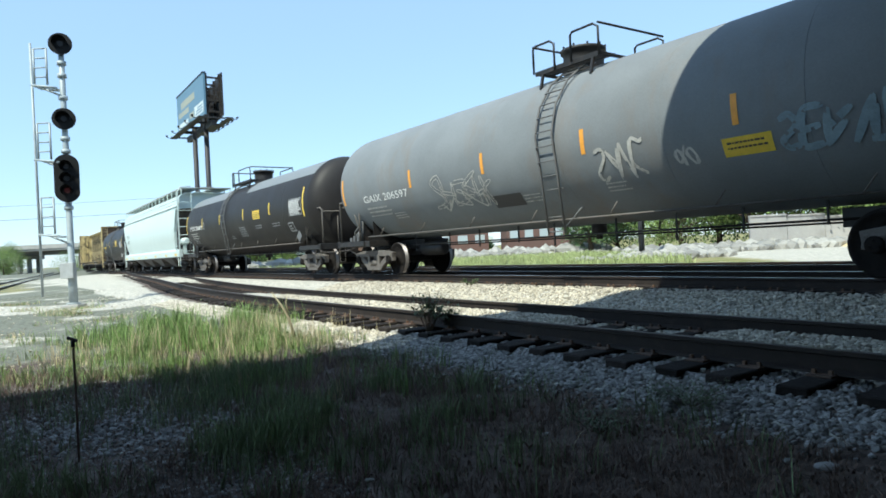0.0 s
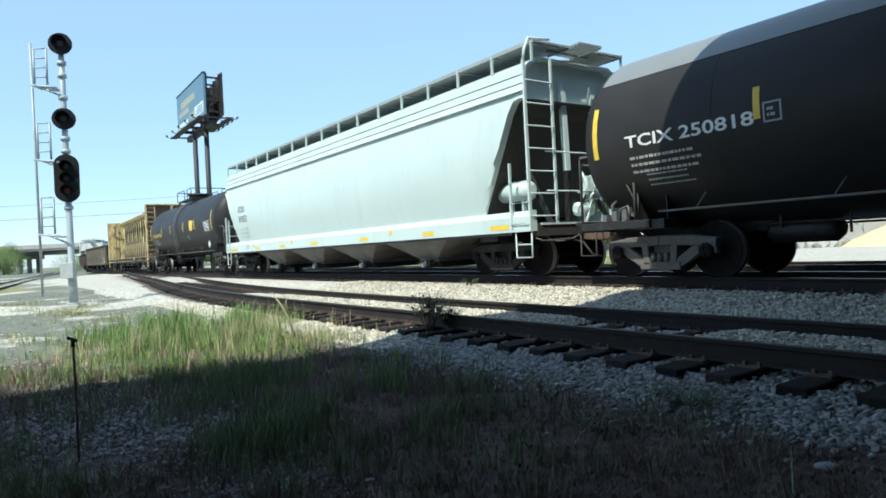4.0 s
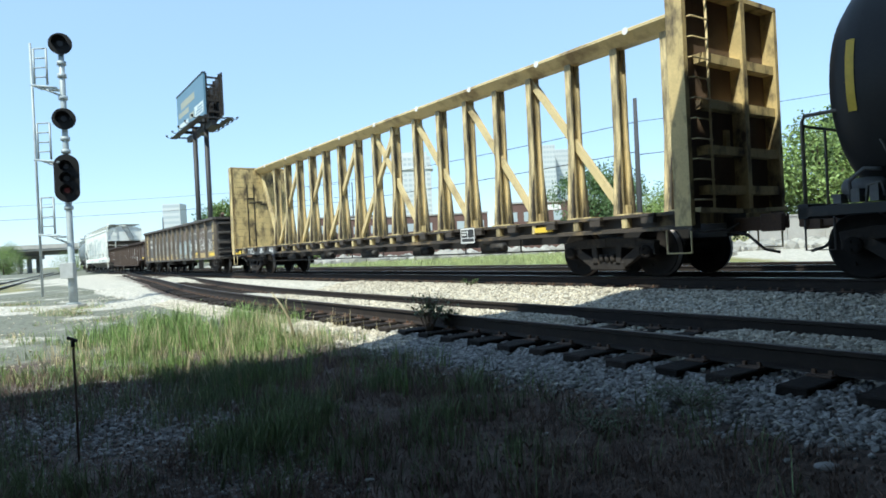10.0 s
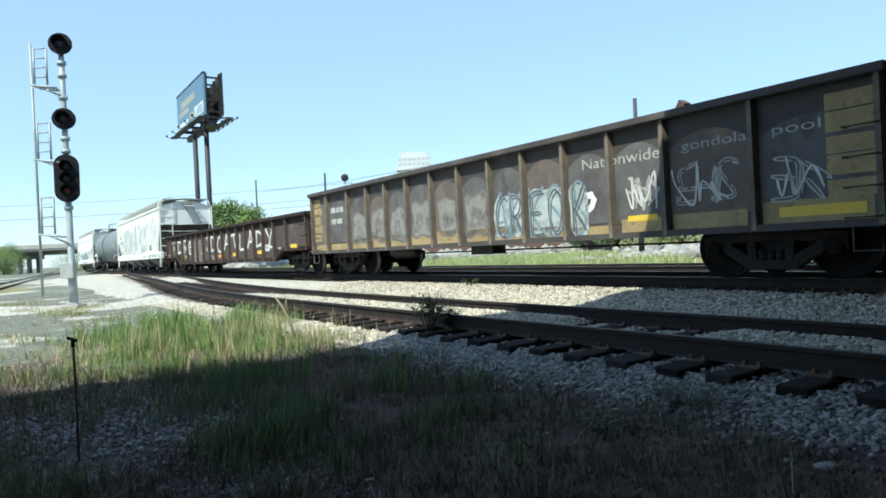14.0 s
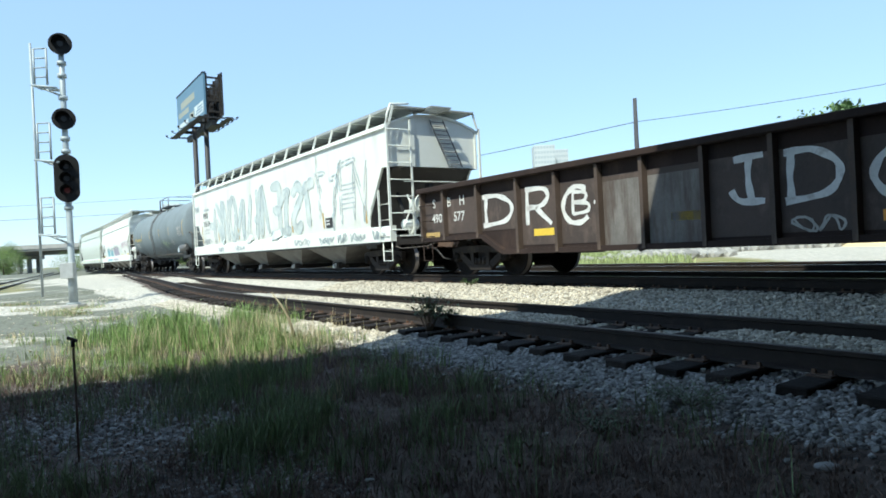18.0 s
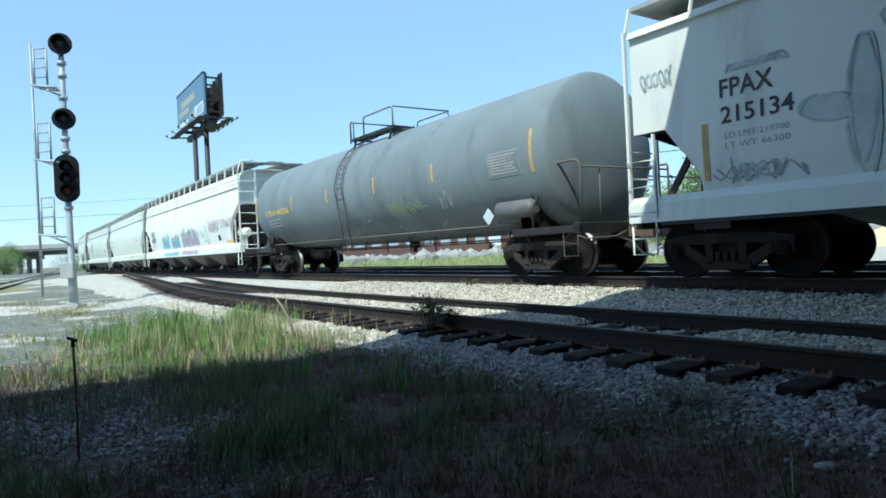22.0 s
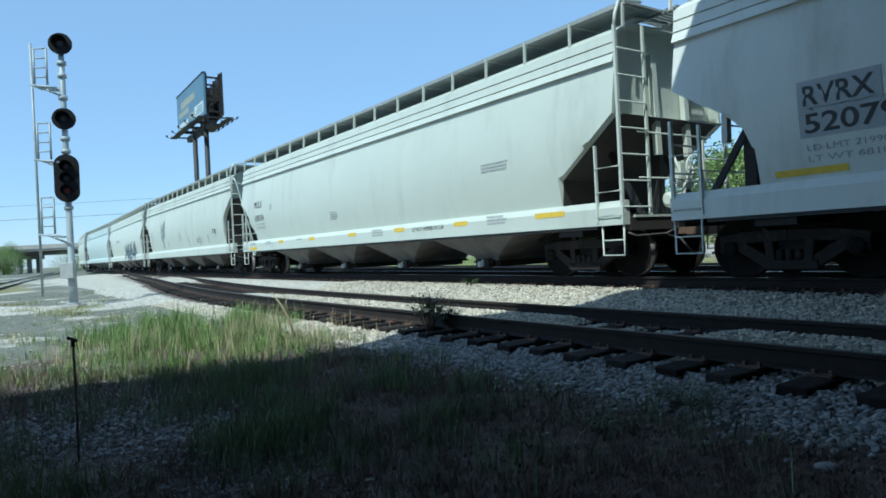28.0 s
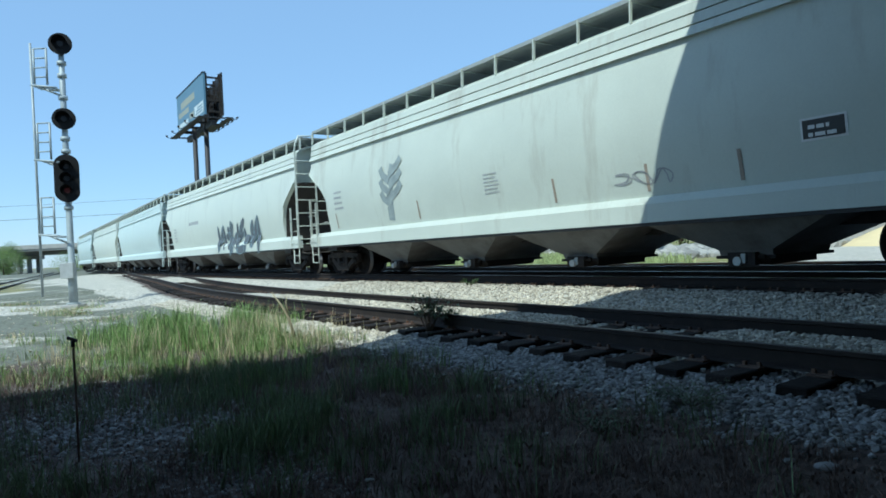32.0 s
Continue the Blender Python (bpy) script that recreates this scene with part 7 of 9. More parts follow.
# ---- gondolas ----
def gondola(label, xe, x_truck, x_pull_f, x_pull_r, z_top, z_end, z_mid, ribs, paint, drop=0.0, rib_w=0.10, writing=None, post_paint=None, scrap=()):
    """Open gondola; the sides hang to z_mid between the trucks, to z_end over them."""
    car = start_car(label, "gondola car")
    xs_drop = x_truck - 1.35
    out = [(-xe, z_end), (-xs_drop - 0.7, z_end), (-xs_drop, z_mid), (xs_drop, z_mid), (xs_drop + 0.7, z_end), (xe, z_end)]
    if abs(z_mid - z_end) < 0.02:
        out = [(-xe, z_end), (xe, z_end)]
    for sy in (-1, 1):
        bm = bmesh.new()
        y0, y1 = sy * 1.44, sy * 1.40
        lo = [bm.verts.new((x, y0, z)) for x, z in out] + [bm.verts.new((xe, y0, z_top)), bm.verts.new((-xe, y0, z_top))]
        f = bm.faces.new(lo)
        r = bmesh.ops.extrude_face_region(bm, geom=[f])
        bmesh.ops.translate(bm, vec=(0, y1 - y0, 0), verts=[v for v in r["geom"] if isinstance(v, bmesh.types.BMVert)])
        part("side_sheet", bm, paint, car)
        for x in ribs:                                           # side posts
            zb = lerp_table(out, x)
            key = ("rib", paint.name, round(z_top - zb, 2), rib_w, sy)
            if key not in MESHES:
                bm = bmesh.new()
                h = z_top - zb
                pr = [(-rib_w / 2, 0.0), (-rib_w / 2 * 0.7, 0.12), (rib_w / 2 * 0.7, 0.12), (rib_w / 2, 0.0)]
                a = [bm.verts.new((u, sy * v, 0.02)) for u, v in pr]
                b = [bm.verts.new((u, sy * v, h)) for u, v in pr]
                for i in range(4):
                    bm.faces.new((a[i], a[(i + 1) % 4], b[(i + 1) % 4], b[i]))
                bm.faces.new(a), bm.faces.new(b)
                MESHES[key] = done(bm, "side_post", post_paint or paint)
            part("side_post", MESHES[key], None, car).location = (x, sy * 1.44, zb)
        bm = bmesh.new()
        box(bm, -xe - 0.02, xe + 0.02, *sorted((sy * 1.36, sy * 1.62)), z_top, z_top + 0.12)
        rounded(bm, 0.015)
        part("top_chord", bm, paint, car)
        bm = bmesh.new()
        for (xa, za), (xb, zb) in zip(out, out[1:]):
            bar(bm, (xa, sy * 1.49, za + 0.05), (xb, sy * 1.49, zb + 0.05), 0.12, 0.10)
        part("side_sill", bm, paint, car)
    bm = bmesh.new()
    box(bm, -xe, xe, -1.4, 1.4, 1.02, 1.10)
    part("floor", bm, M_RUSTY, car)
    bm = bmesh.new()
    box(bm, -xe + 0.1, xe - 0.1, -0.33, 0.33, 0.70, 1.02)
    for k in range(9):
        x = -x_truck + 2 * x_truck * k / 8
        box(bm, x - 0.08, x + 0.08, -1.38, 1.38, 0.82, 1.02)
    tube(bm, [(-x_truck + 2.2, -0.75, 0.66), (-x_truck + 2.3, -0.75, 0.66), (-x_truck + 3.4, -0.75, 0.66), (-x_truck + 3.5, -0.75, 0.66)], [0.1, 0.2, 0.2, 0.1], 12)
    tube(bm, [(-x_truck, -0.6, 0.58), (x_truck, -0.6, 0.58)], 0.022, 6)
    box(bm, -0.6, 0.2, -0.95, -0.55, 0.5, 0.85)
    part("underframe", bm, M_BLACK, car)
    for sx in (-1, 1):
        bm = bmesh.new()
        box(bm, *sorted((sx * (xe - 0.05), sx * xe)), -1.4, 1.4, z_end - 0.02, z_top)
        part("end_sheet", bm, paint, car)
        for k in range(4):
            z = z_end + 0.25 + (z_top - z_end - 0.3) * k / 3.4
            bm = bmesh.new()
            box(bm, *sorted((sx * xe, sx * (xe + 0.10))), -1.38, 1.38, z, z + 0.12)
            rounded(bm, 0.02)
            part("end_rib", bm, paint, car)
        bm = bmesh.new()                                         # flat sheet over the middle, pockets left at the corners
        box(bm, *sorted((sx * (xe + 0.02), sx * (xe + 0.094))), -0.72, 1.0, z_end + 0.6, z_top - 0.02)
        part("end_plate", bm, paint, car)
        # black sheet paints the shade deep in the corner pockets
        bm = bmesh.new()
        box(bm, *sorted((sx * xe, sx * (xe + 0.012))), -1.36, -0.74, z_end + 0.02, z_top - 0.02)
        part("pocket_back", bm, M_BLACK, car)
        bm = bmesh.new()
        box(bm, *sorted((sx * (xe - 0.05), sx * (xe + 0.13))), -1.5, 1.5, z_top + 0.003, z_top + 0.117)
        part("end_chord", bm, paint, car)
        for sy in (-1, 1):
            for k in range(4):
                z = z_end + 0.12 + 0.38 * k
                bm = bmesh.new()
                tube(bm, [(sx * (xe + 0.02), sy * 1.40, z), (sx * (xe + 0.17), sy * 1.38, z), (sx * (xe + 0.17), sy * 0.92, z), (sx * (xe + 0.02), sy * 0.9, z)], 0.016, 5)
                part("grab_iron", bm, M_LADDER, car)
                bm = bmesh.new()
                tube(bm, [(sx * (xe - 0.08), sy * 1.46, z), (sx * (xe - 0.08), sy * 1.60, z), (sx * (xe - 0.5), sy * 1.60, z), (sx * (xe - 0.5), sy * 1.46, z)], 0.014, 5)
                part("grab_iron", bm, paint, car)
            bm = bmesh.new()
            tube(bm, [(sx * (xe - 0.06), sy * 1.5, z_end), (sx * (xe - 0.06), sy * 1.5, 0.40), (sx * (xe - 0.45), sy * 1.5, 0.40), (sx * (xe - 0.45), sy * 1.5, z_end)], 0.016, 6)
            part("step", bm, paint, car)
        add_truck(car, sx * x_truck, "dark")
        add_coupler(car, sx, xe, x_pull_f if sx > 0 else x_pull_r)
    if scrap:                                                    # odd pieces of scrap left in the car
        for a, b, w, h in scrap:
            bm = bmesh.new()
            bar(bm, a, b, w, h)
            part("scrap_piece", bm, M_RUSTY, car)
    if writing:
        writing(car, FLAT(-1.446), FLAT(-1.575))
    return car


# ---- centre-beam flat car ----
def centerbeam():
    car = start_car("weathered yellow center-beam lumber flat car, empty, with dark-stained posts", "flat car")
    xe, x_truck = 11.57, 9.55
    zd = 1.10
    bm = bmesh.new()
    for sy in (-1, 1):
        pr = [(sy * 1.18, zd - 0.3), (sy * 1.40, zd - 0.3), (sy * 1.40, zd - 0.24), (sy * 1.26, zd - 0.22), (sy * 1.26, zd - 0.06), (sy * 1.40, zd - 0.05), (sy * 1.40, zd), (sy * 1.18, zd)]
        extrude_x(bm, pr, [-xe, xe])
    part("side_sill", bm, M_SILL, car)
    bm = bmesh.new()
    for k in range(21):
        x = -xe + 0.2 + (2 * xe - 0.4) * k / 20
        for sy in (-1, 1):
            vs = [(x - 0.30, sy * 0.12, zd), (x + 0.30, sy * 0.12, zd), (x + 0.30, sy * 1.3, zd + 0.03), (x - 0.30, sy * 1.3, zd + 0.03)]
            f = bm.faces.new([bm.verts.new(v) for v in vs])
            r = bmesh.ops.extrude_face_region(bm, geom=[f])
            bmesh.ops.translate(bm, vec=(0, 0, -0.07), verts=[v for v in r["geom"] if isinstance(v, bmesh.types.BMVert)])
        box(bm, x - 0.06, x + 0.06, -1.38, 1.38, zd - 0.22, zd - 0.05)
    part("floor_riser", bm, M_YELLOW_WORN, car)
    bm = bmesh.new()
    box(bm, -xe + 0.1, xe - 0.1, -0.3, 0.3, zd - 0.45, zd - 0.02)
    for k in range(5):
        x = -6 + 3 * k
        tube(bm, [(x - 0.5, -0.75, 0.62), (x - 0.45, -0.75, 0.62), (x + 0.25, -0.75, 0.62), (x + 0.3, -0.75, 0.62)], [0.06, 0.13, 0.13, 0.06], 10)
    tube(bm, [(-x_truck, -0.9, 0.52), (x_truck, -0.9, 0.52)], 0.018, 6)
    for k in range(8):
        x = -7 + 2 * k
        tube(bm, [(x, -0.9, 0.52), (x, -0.9, 0.9)], 0.018, 5)
    part("center_sill", bm, M_BLACK, car)
    bm = bmesh.new()                                             # winches along the sill
    box(bm, -0.12, 0.12, -1.47, -1.37, zd - 0.16, zd - 0.02)
    tube(bm, [(-0.14, -1.44, zd - 0.04), (0.14, -1.44, zd - 0.04)], 0.04, 7)
    winch = done(bm, "lading_winch", M_SILL)
    for k in range(20):
        part("lading_winch", winch, None, car).location = (-xe + 0.8 + (2 * xe - 1.6) * k / 19, 0, 0)
    z_top = 4.66
    bm = bmesh.new()                                             # top chord with oval holes under it
    pr = [(-0.33, z_top - 0.05), (-0.33, z_top), (-0.1, z_top + 0.10), (0.1, z_top + 0.10), (0.33, z_top), (0.33, z_top - 0.05), (0.12, z_top - 0.22), (-0.12, z_top - 0.22)]
    extrude_x(bm, pr, [-xe + 0.3, xe - 0.3])
    part("top_chord", bm, M_YELLOW_CLEAN, car)
    px = [-9.42, -8.18, -6.94, -5.7, -4.46, -3.2, -1.94, -0.7, 0.5, 1.74, 2.97, 4.2, 5.42, 6.64, 7.88, 9.12, 10.3]
    n = len(px)
    bm = bmesh.new()                                             # posts: one rolled section each, with flared feet on both sides
    sec = [(-0.085, -0.135), (0.085, -0.135), (0.085, -0.10), (0.02, -0.10), (0.02, 0.10), (0.085, 0.10), (0.085, 0.135), (-0.085, 0.135), (-0.085, 0.10), (-0.02, 0.10), (-0.02, -0.10), (-0.085, -0.10)]
    rows = [[bm.verts.new((u, v, z)) for u, v in sec] for z in (zd, 2.2, 3.4, z_top - 0.2)]
    for r0, r1 in zip(rows, rows[1:]):
        for i in range(12):
            bm.faces.new((r0[i], r0[(i + 1) % 12], r1[(i + 1) % 12], r1[i]))
    post = done(bm, "post", M_YELLOW_POST)
    feet = []
    for sy in (-1, 1):
        bm = bmesh.new()
        q = [bm.verts.new(p) for p in ((-0.08, sy * 0.137, zd), (0.08, sy * 0.137, zd), (0.08, sy * 0.137, zd + 1.5), (-0.08, sy * 0.137, zd + 1.5), (-0.08, sy * 0.26, zd), (0.08, sy * 0.26, zd))]
        for f in ((0, 1, 2, 3), (4, 5, 2, 3), (0, 3, 4), (1, 2, 5), (0, 1, 5, 4)):
            bm.faces.new([q[i] for i in f])
        feet.append(done(bm, "post_foot", M_YELLOW_POST))
    for x in px:
        p = part("post", post, None, car)
        p.location = (x, 0, 0)
        for f in feet:
            part("post_foot", f, None, p)
    zz0, zz1 = zd + 0.10, z_top - 0.28
    runs = [((px[a], zz0), (px[a + 2], zz1)) for a in (0, 2, 4, 6)] + [((px[a], zz1), (px[a + 2], zz0)) for a in (7, 9, 11, 13)]
    runs += [((-xe + 0.3, zz1), (px[0] - 0.1, zz0)), ((px[-1], zz0), (xe - 0.3, zz0 + 1.1))]
    for (xa, za), (xb, zb) in runs:                              # diagonals, mirrored about the middle
        bm = bmesh.new()
        bar(bm, (xa, 0, za), (xb, 0, zb), 0.10, 0.15)
        for x, z in ((xa, za), (xb, zb)):
            box(bm, x - 0.12, x + 0.12, -0.06, 0.06, z - 0.16, z + 0.16)
        part("diagonal_brace", bm, M_YELLOW_CLEAN, car)
    for k in range(9):
        x = -10 + 2.45 * k
        bm = bmesh.new()
        tube(bm, [(x, -0.335, z_top - 0.03), (x, -0.31, z_top - 0.03)], 0.07, 10)
        part("lashing_eye", bm, M_PAINT_W, car)
    for sx in (-1, 1):                                           # bulkheads
        xo, xi = sx * xe, sx * (xe - 0.30)
        bm = bmesh.new()
        x0, x1 = sorted((xi, sx * (xe - 0.24)))
        box(bm, x0, x1, -1.38, 1.38, zd - 0.05, z_top)
        bpart = part("bulkhead", bm, M_BULK, car, "yellow bulkhead with scuffed face and black streaks")
        bm = bmesh.new()
        bm.free()
        rnd = random.Random(71 + sx)
        z = zd + 0.02
        while z < z_top - 0.06:                                  # scuffed planks of uneven height, some worn back
            h = min(rnd.uniform(0.17, 0.31), z_top - 0.03 - z)
            bm = bmesh.new()
            box(bm, *sorted((xi, xi - sx * rnd.uniform(0.012, 0.024))), -1.30, 1.30, z, z + h - 0.008)
            part("face_plank", bm, M_YELLOW_SCUFFED, bpart)
            z += h
        bm = bmesh.new()
        for y in (-1.36, 1.36):
            box(bm, *sorted((xi, xo)), y - 0.05, y + 0.05, zd - 0.25, z_top + 0.02)
        box(bm, *sorted((xi, xo)), -1.4, 1.4, z_top - 0.03, z_top + 0.05)
        for y in (0.32,):
            box(bm, *sorted((xi, xo)), y - 0.07, y + 0.05, zd, z_top)
        for z in (1.35, 2.0, 2.75, 3.5):
            box(bm, *sorted((xi, sx * (xe - 0.04))), -0.82, 1.36, z, z + 0.15)
        part("bulkhead_frame", bm, M_YELLOW_GRIMY, bpart)
        bm = bmesh.new()
        for k in range(11):
            z = zd + 0.15 + 0.32 * k
            tube(bm, [(xo + sx * 0.0, -1.30, z), (xo + sx * 0.07, -1.28, z), (xo + sx * 0.07, -0.84, z), (xo, -0.82, z)], 0.014, 5)
        tube(bm, [(xo + sx * 0.03, -0.82, zd), (xo + sx * 0.03, -0.82, z_top - 0.15)], 0.02, 6)
        part("end_ladder", bm, M_YELLOW_CLEAN, car)
        if sx < 0:
            bm = bmesh.new()
            for y in (-0.72, -0.42, 0.62):
                box(bm, *sorted((xi - sx * 0.02, xi - sx * 0.035)), y - 0.02, y + 0.02, zd + 0.1, z_top - 0.7)
            for y, z in ((-0.6, 3.3), (-0.5, 3.1), (0.0, 3.05), (-0.2, 3.15)):
                box(bm, *sorted((xi - sx * 0.02, xi - sx * 0.08)), y - 0.14, y + 0.14, z, z + 0.05)
            part("strap_guide", bm, M_BLACK, bpart)
        add_truck(car, sx * x_truck, "dark")
        add_coupler(car, sx, xe, 12.27 if sx > 0 else 12.57)
        bm = bmesh.new()
        for sy in (-1, 1):
            tube(bm, [(sx * (xe - 0.05), sy * 1.36, 0.85), (sx * (xe - 0.05), sy * 1.36, 0.42), (sx * (xe - 0.5), sy * 1.36, 0.42), (sx * (xe - 0.5), sy * 1.36, 0.85)], 0.018, 6)
        part("sill_step", bm, M_YELLOW_CLEAN, car)
    at = FLAT(-1.406)
    panel(car, "stencil_panel", -9.6, -6.2, zd - 0.30, zd - 0.02, at, M_PAINT_K)
    at = FLAT(-1.41)
    for w, x in (("TTZX", -9.42), ("857", -8.0), ("466", -6.98)):
        word(car, w, x, zd - 0.25, 0.19, at, M_PAINT_W, 1.1)
    panel(car, "consolidated_stencil", 5.6, 6.13, zd - 0.34, zd + 0.02, FLAT(-1.48), M_PAINT_K)
    fr = FLAT(-1.484)
    for x0, x1, z0, z1 in ((5.61, 6.12, zd - 0.02, zd + 0.01), (5.61, 6.12, zd - 0.33, zd - 0.3), (5.61, 5.635, zd - 0.33, zd + 0.01), (6.095, 6.12, zd - 0.33, zd + 0.01), (5.86, 5.88, zd - 0.22, zd), (5.61, 6.12, zd - 0.22, zd - 0.205)):
        panel(car, "stencil_line", x0, x1, z0, z1, fr, M_PAINT_W)
    bars(car, 5.67, zd - 0.09, 0.15, 2, fr, M_PAINT_W, 0.03, 0.06, 4)
    panel(car, "yellow_reflector", 8.0, 8.5, zd - 0.2, zd - 0.1, at, M_PAINT_Y)
    panel(car, "yellow_reflector", -xe + 0.5, -xe + 1.2, zd - 0.24, zd - 0.1, at, M_PAINT_Y)
    return car


# ---- the train, from its head ----
def writing_a(car, at, tank):
    wild_word(car, "SHERA", -3.3, -1.25, 1.62, 2.22, at, None, M_FADE_W, 0.2, 0.026, 5, "pale sprayed tag", 0.05, 0.2, 0.8)
    scrawl(car, -3.4, -1.2, 1.5, 2.0, at, M_FADE_W, 0.05, 15, 9, "pale sprayed tag")
    wild_word(car, "SKNC", 1.92, 2.95, 1.7, 2.28, at, None, M_FADE_W, 0.12, 0.035, 8, "white sprayed tag", 0.1, 0.15, 0.45)
    wild_word(car, "SEKNTS", 5.2, 7.0, 1.75, 2.25, at, None, M_SLATE, 0.16, 0.06, 9, "faint blue sprayed tag", 0.1, 0.15, 0.3)
    panel(car, "placard", 4.38, 5.13, 1.79, 2.08, at, M_PAINT_Y)
    bars(car, 4.45, 1.98, 0.6, 2, FLATTEN(at, 0.004), M_PAINT_K, 0.03, 0.08, 2)
    tag_strokes(car, 3.55, 3.95, 1.75, 2.1, at, M_FADE_W, 2, 0.04, 11, "white sprayed tag")
    panel(car, "black_patch", -1.2, -0.25, 1.4, 1.72, at, M_PAINT_K)
    for x, w in ((-5.4, 0.6), (2.0, 0.5), (-0.2, 0.5)):
        bars(car, x, 1.62, w, 3, at, M_FADE_W, 0.03, 0.08, int(x * 10) + 60)


def writing_b(car, at, tank):
    panel(car, "yellow_placard", 2.5, 3.28, 2.2, 2.54, at, M_PAINT_Y, "yellow warning placard")
    bars(car, 2.56, 2.44, 0.66, 4, FLATTEN(at, 0.004), M_OCHRE_K, 0.035, 0.065, 3)
    panel(car, "data_panel", 6.3, 7.4, 2.08, 2.66, at, M_PAINT_GY)
    panel(car, "data_ground", 6.32, 7.38, 2.1, 2.64, FLATTEN(at, 0.003), M_TANK_BLACK)
    bars(car, 6.34, 2.575, 1.02, 9, FLATTEN(at, 0.006), M_PAINT_W, 0.036, 0.057, 6)
    for x, z, w, n in ((0.55, 1.95, 0.9, 5), (2.57, 1.92, 0.8, 2), (4.45, 1.9, 0.9, 2), (-0.9, 1.6, 0.5, 2), (-6.9, 1.7, 1.0, 3)):
        bars(car, x, z, w, n, at, M_PAINT_GY, 0.028, 0.095, int(x * 10) + 30)
    panel(car, "stencil_box", -4.81, -4.55, 2.20, 2.48, at, M_PAINT_GY)
    panel(car, "stencil_box", -4.785, -4.575, 2.225, 2.455, FLATTEN(at, 0.004), M_TANK_BLACK)
    bars(car, -4.75, 2.36, 0.1, 2, FLATTEN(at, 0.008), M_PAINT_GY, 0.04, 0.08, 6)
    panel(car, "stencil_box", 5.9, 6.4, 1.5, 1.86, at, M_PAINT_GY)
    panel(car, "stencil_box", 5.94, 6.36, 1.54, 1.82, FLATTEN(at, 0.004), M_TANK_BLACK)
    bars(car, 6.0, 1.7, 0.25, 2, FLATTEN(at, 0.008), M_PAINT_GY, 0.05, 0.1, 6)
    placard(car, 6.75, 1.36, 0.22, FLAT(-1.42), M_LADDER)


def placard(car, x, z, h, at, material):
    panel(car, "diamond_placard", -1, 1, -1, 1, lambda u, v: at(x + h * (u + v) / 2, z + h * (v - u) / 2), material, "diamond hazard placard")


def writing_d(car, at, tank):
    skew = lambda u, v: at(2.7 + (0.58 + 0.19 * v) * u + 0.01 * v, 2.27 - 0.02 * u + (0.52 - 0.03 * u) * v)
    panel(car, "yellow_placard", 0, 1, 0, 1, skew, M_PAINT_Y, "yellow warning placard")
    head = tank_head(7.2, 1.58, 2.55)
    word(car, "UTLX 679732", -0.6, 3.42, 0.15, head, M_PAINT_Y, x_end=0.42)
    for k, w in enumerate((0.7, 0.35, 0.8, 0.3, 0.5)):
        bars(car, -0.4, 3.24 - 0.13 * k, w, 1, head, M_FADE_W, 0.05, 0.1, 70 + k)
    panel(car, "data_panel", 5.52, 6.6, 2.08, 2.58, at, M_PAINT_GY)
    panel(car, "data_ground", 5.54, 6.58, 2.1, 2.56, FLATTEN(at, 0.003), M_TANK_DARK)
    bars(car, 5.56, 2.5, 1.0, 8, FLATTEN(at, 0.006), M_PAINT_W, 0.034, 0.055, 6)
    for k in range(2):
        placard(car, 6.05, 1.45, 0.2 - 0.06 * k, FLAT(-1.46 - 0.004 * k), M_PAINT_W if k == 0 else M_PALE)
    for x, z, w, n in ((-1.6, 1.8, 0.4, 2), (1.9, 1.95, 0.4, 2)):
        bars(car, x, z, w, n, at, M_PAINT_GY, 0.04, 0.1, int(x * 10) + 50)


def writing_i(car, at, tank):
    rnd = random.Random(15)
    for k in range(4):                                           # quick slanting zigzags
        pts = []
        for i in range(9):
            u = 1.75 + 0.36 * k + 0.075 * i
            z = (2.2 - 0.1 * k - 0.02 * i if i % 2 else 1.42 + 0.09 * k) + rnd.uniform(-0.14, 0.14)
            pts.append((u + (0.0 if i % 2 else 0.2), z))
        vs, fs = [], []
        ribbon(vs, fs, [(a[0] + (b[0] - a[0]) * q / 4, a[1] + (b[1] - a[1]) * q / 4) for a, b in zip(pts, pts[1:]) for q in range(4)], 0.036, at)
        part("graffiti", mesh_of("graffiti", vs, fs, M_PALE_GREEN), M_PALE_GREEN, car, "pale green sprayed zigzag tag")
    vs, fs = [], []
    ribbon(vs, fs, [(3.1, 1.78), (3.4, 1.72), (3.75, 1.73)], 0.04, at)
    part("graffiti", mesh_of("graffiti", vs, fs, M_PALE_GREEN), M_PALE_GREEN, car, "pale green sprayed underline")
    scrawl(car, 4.35, 4.9, 1.55, 2.1, at, M_FADE_W, 0.028, 16, 9, "pale sprayed tag")
    scrawl(car, 0.2, 0.7, 1.45, 1.7, at, M_FADE_W, 0.022, 19, 9, "pale sprayed scrawl")
    panel(car, "data_panel", 6.4, 7.4, 2.1, 2.62, at, M_PAINT_GY)
    panel(car, "data_ground", 6.42, 7.38, 2.12, 2.6, FLATTEN(at, 0.003), M_TANK_BLUE)
    bars(car, 6.46, 2.53, 0.85, 7, FLATTEN(at, 0.006), M_FADE_W, 0.03, 0.06, 6)
    bm = bmesh.new()
    tube(bm, [(6.35, -1.35, 1.42), (6.45, -1.35, 1.42), (7.45, -1.35, 1.42), (7.55, -1.35, 1.42)], [0.1, 0.19, 0.19, 0.1], 14)
    part("air_reservoir", bm, M_LADDER, car)
    placard(car, 6.2, 1.32, 0.19, FLAT(-1.5), M_PALE)


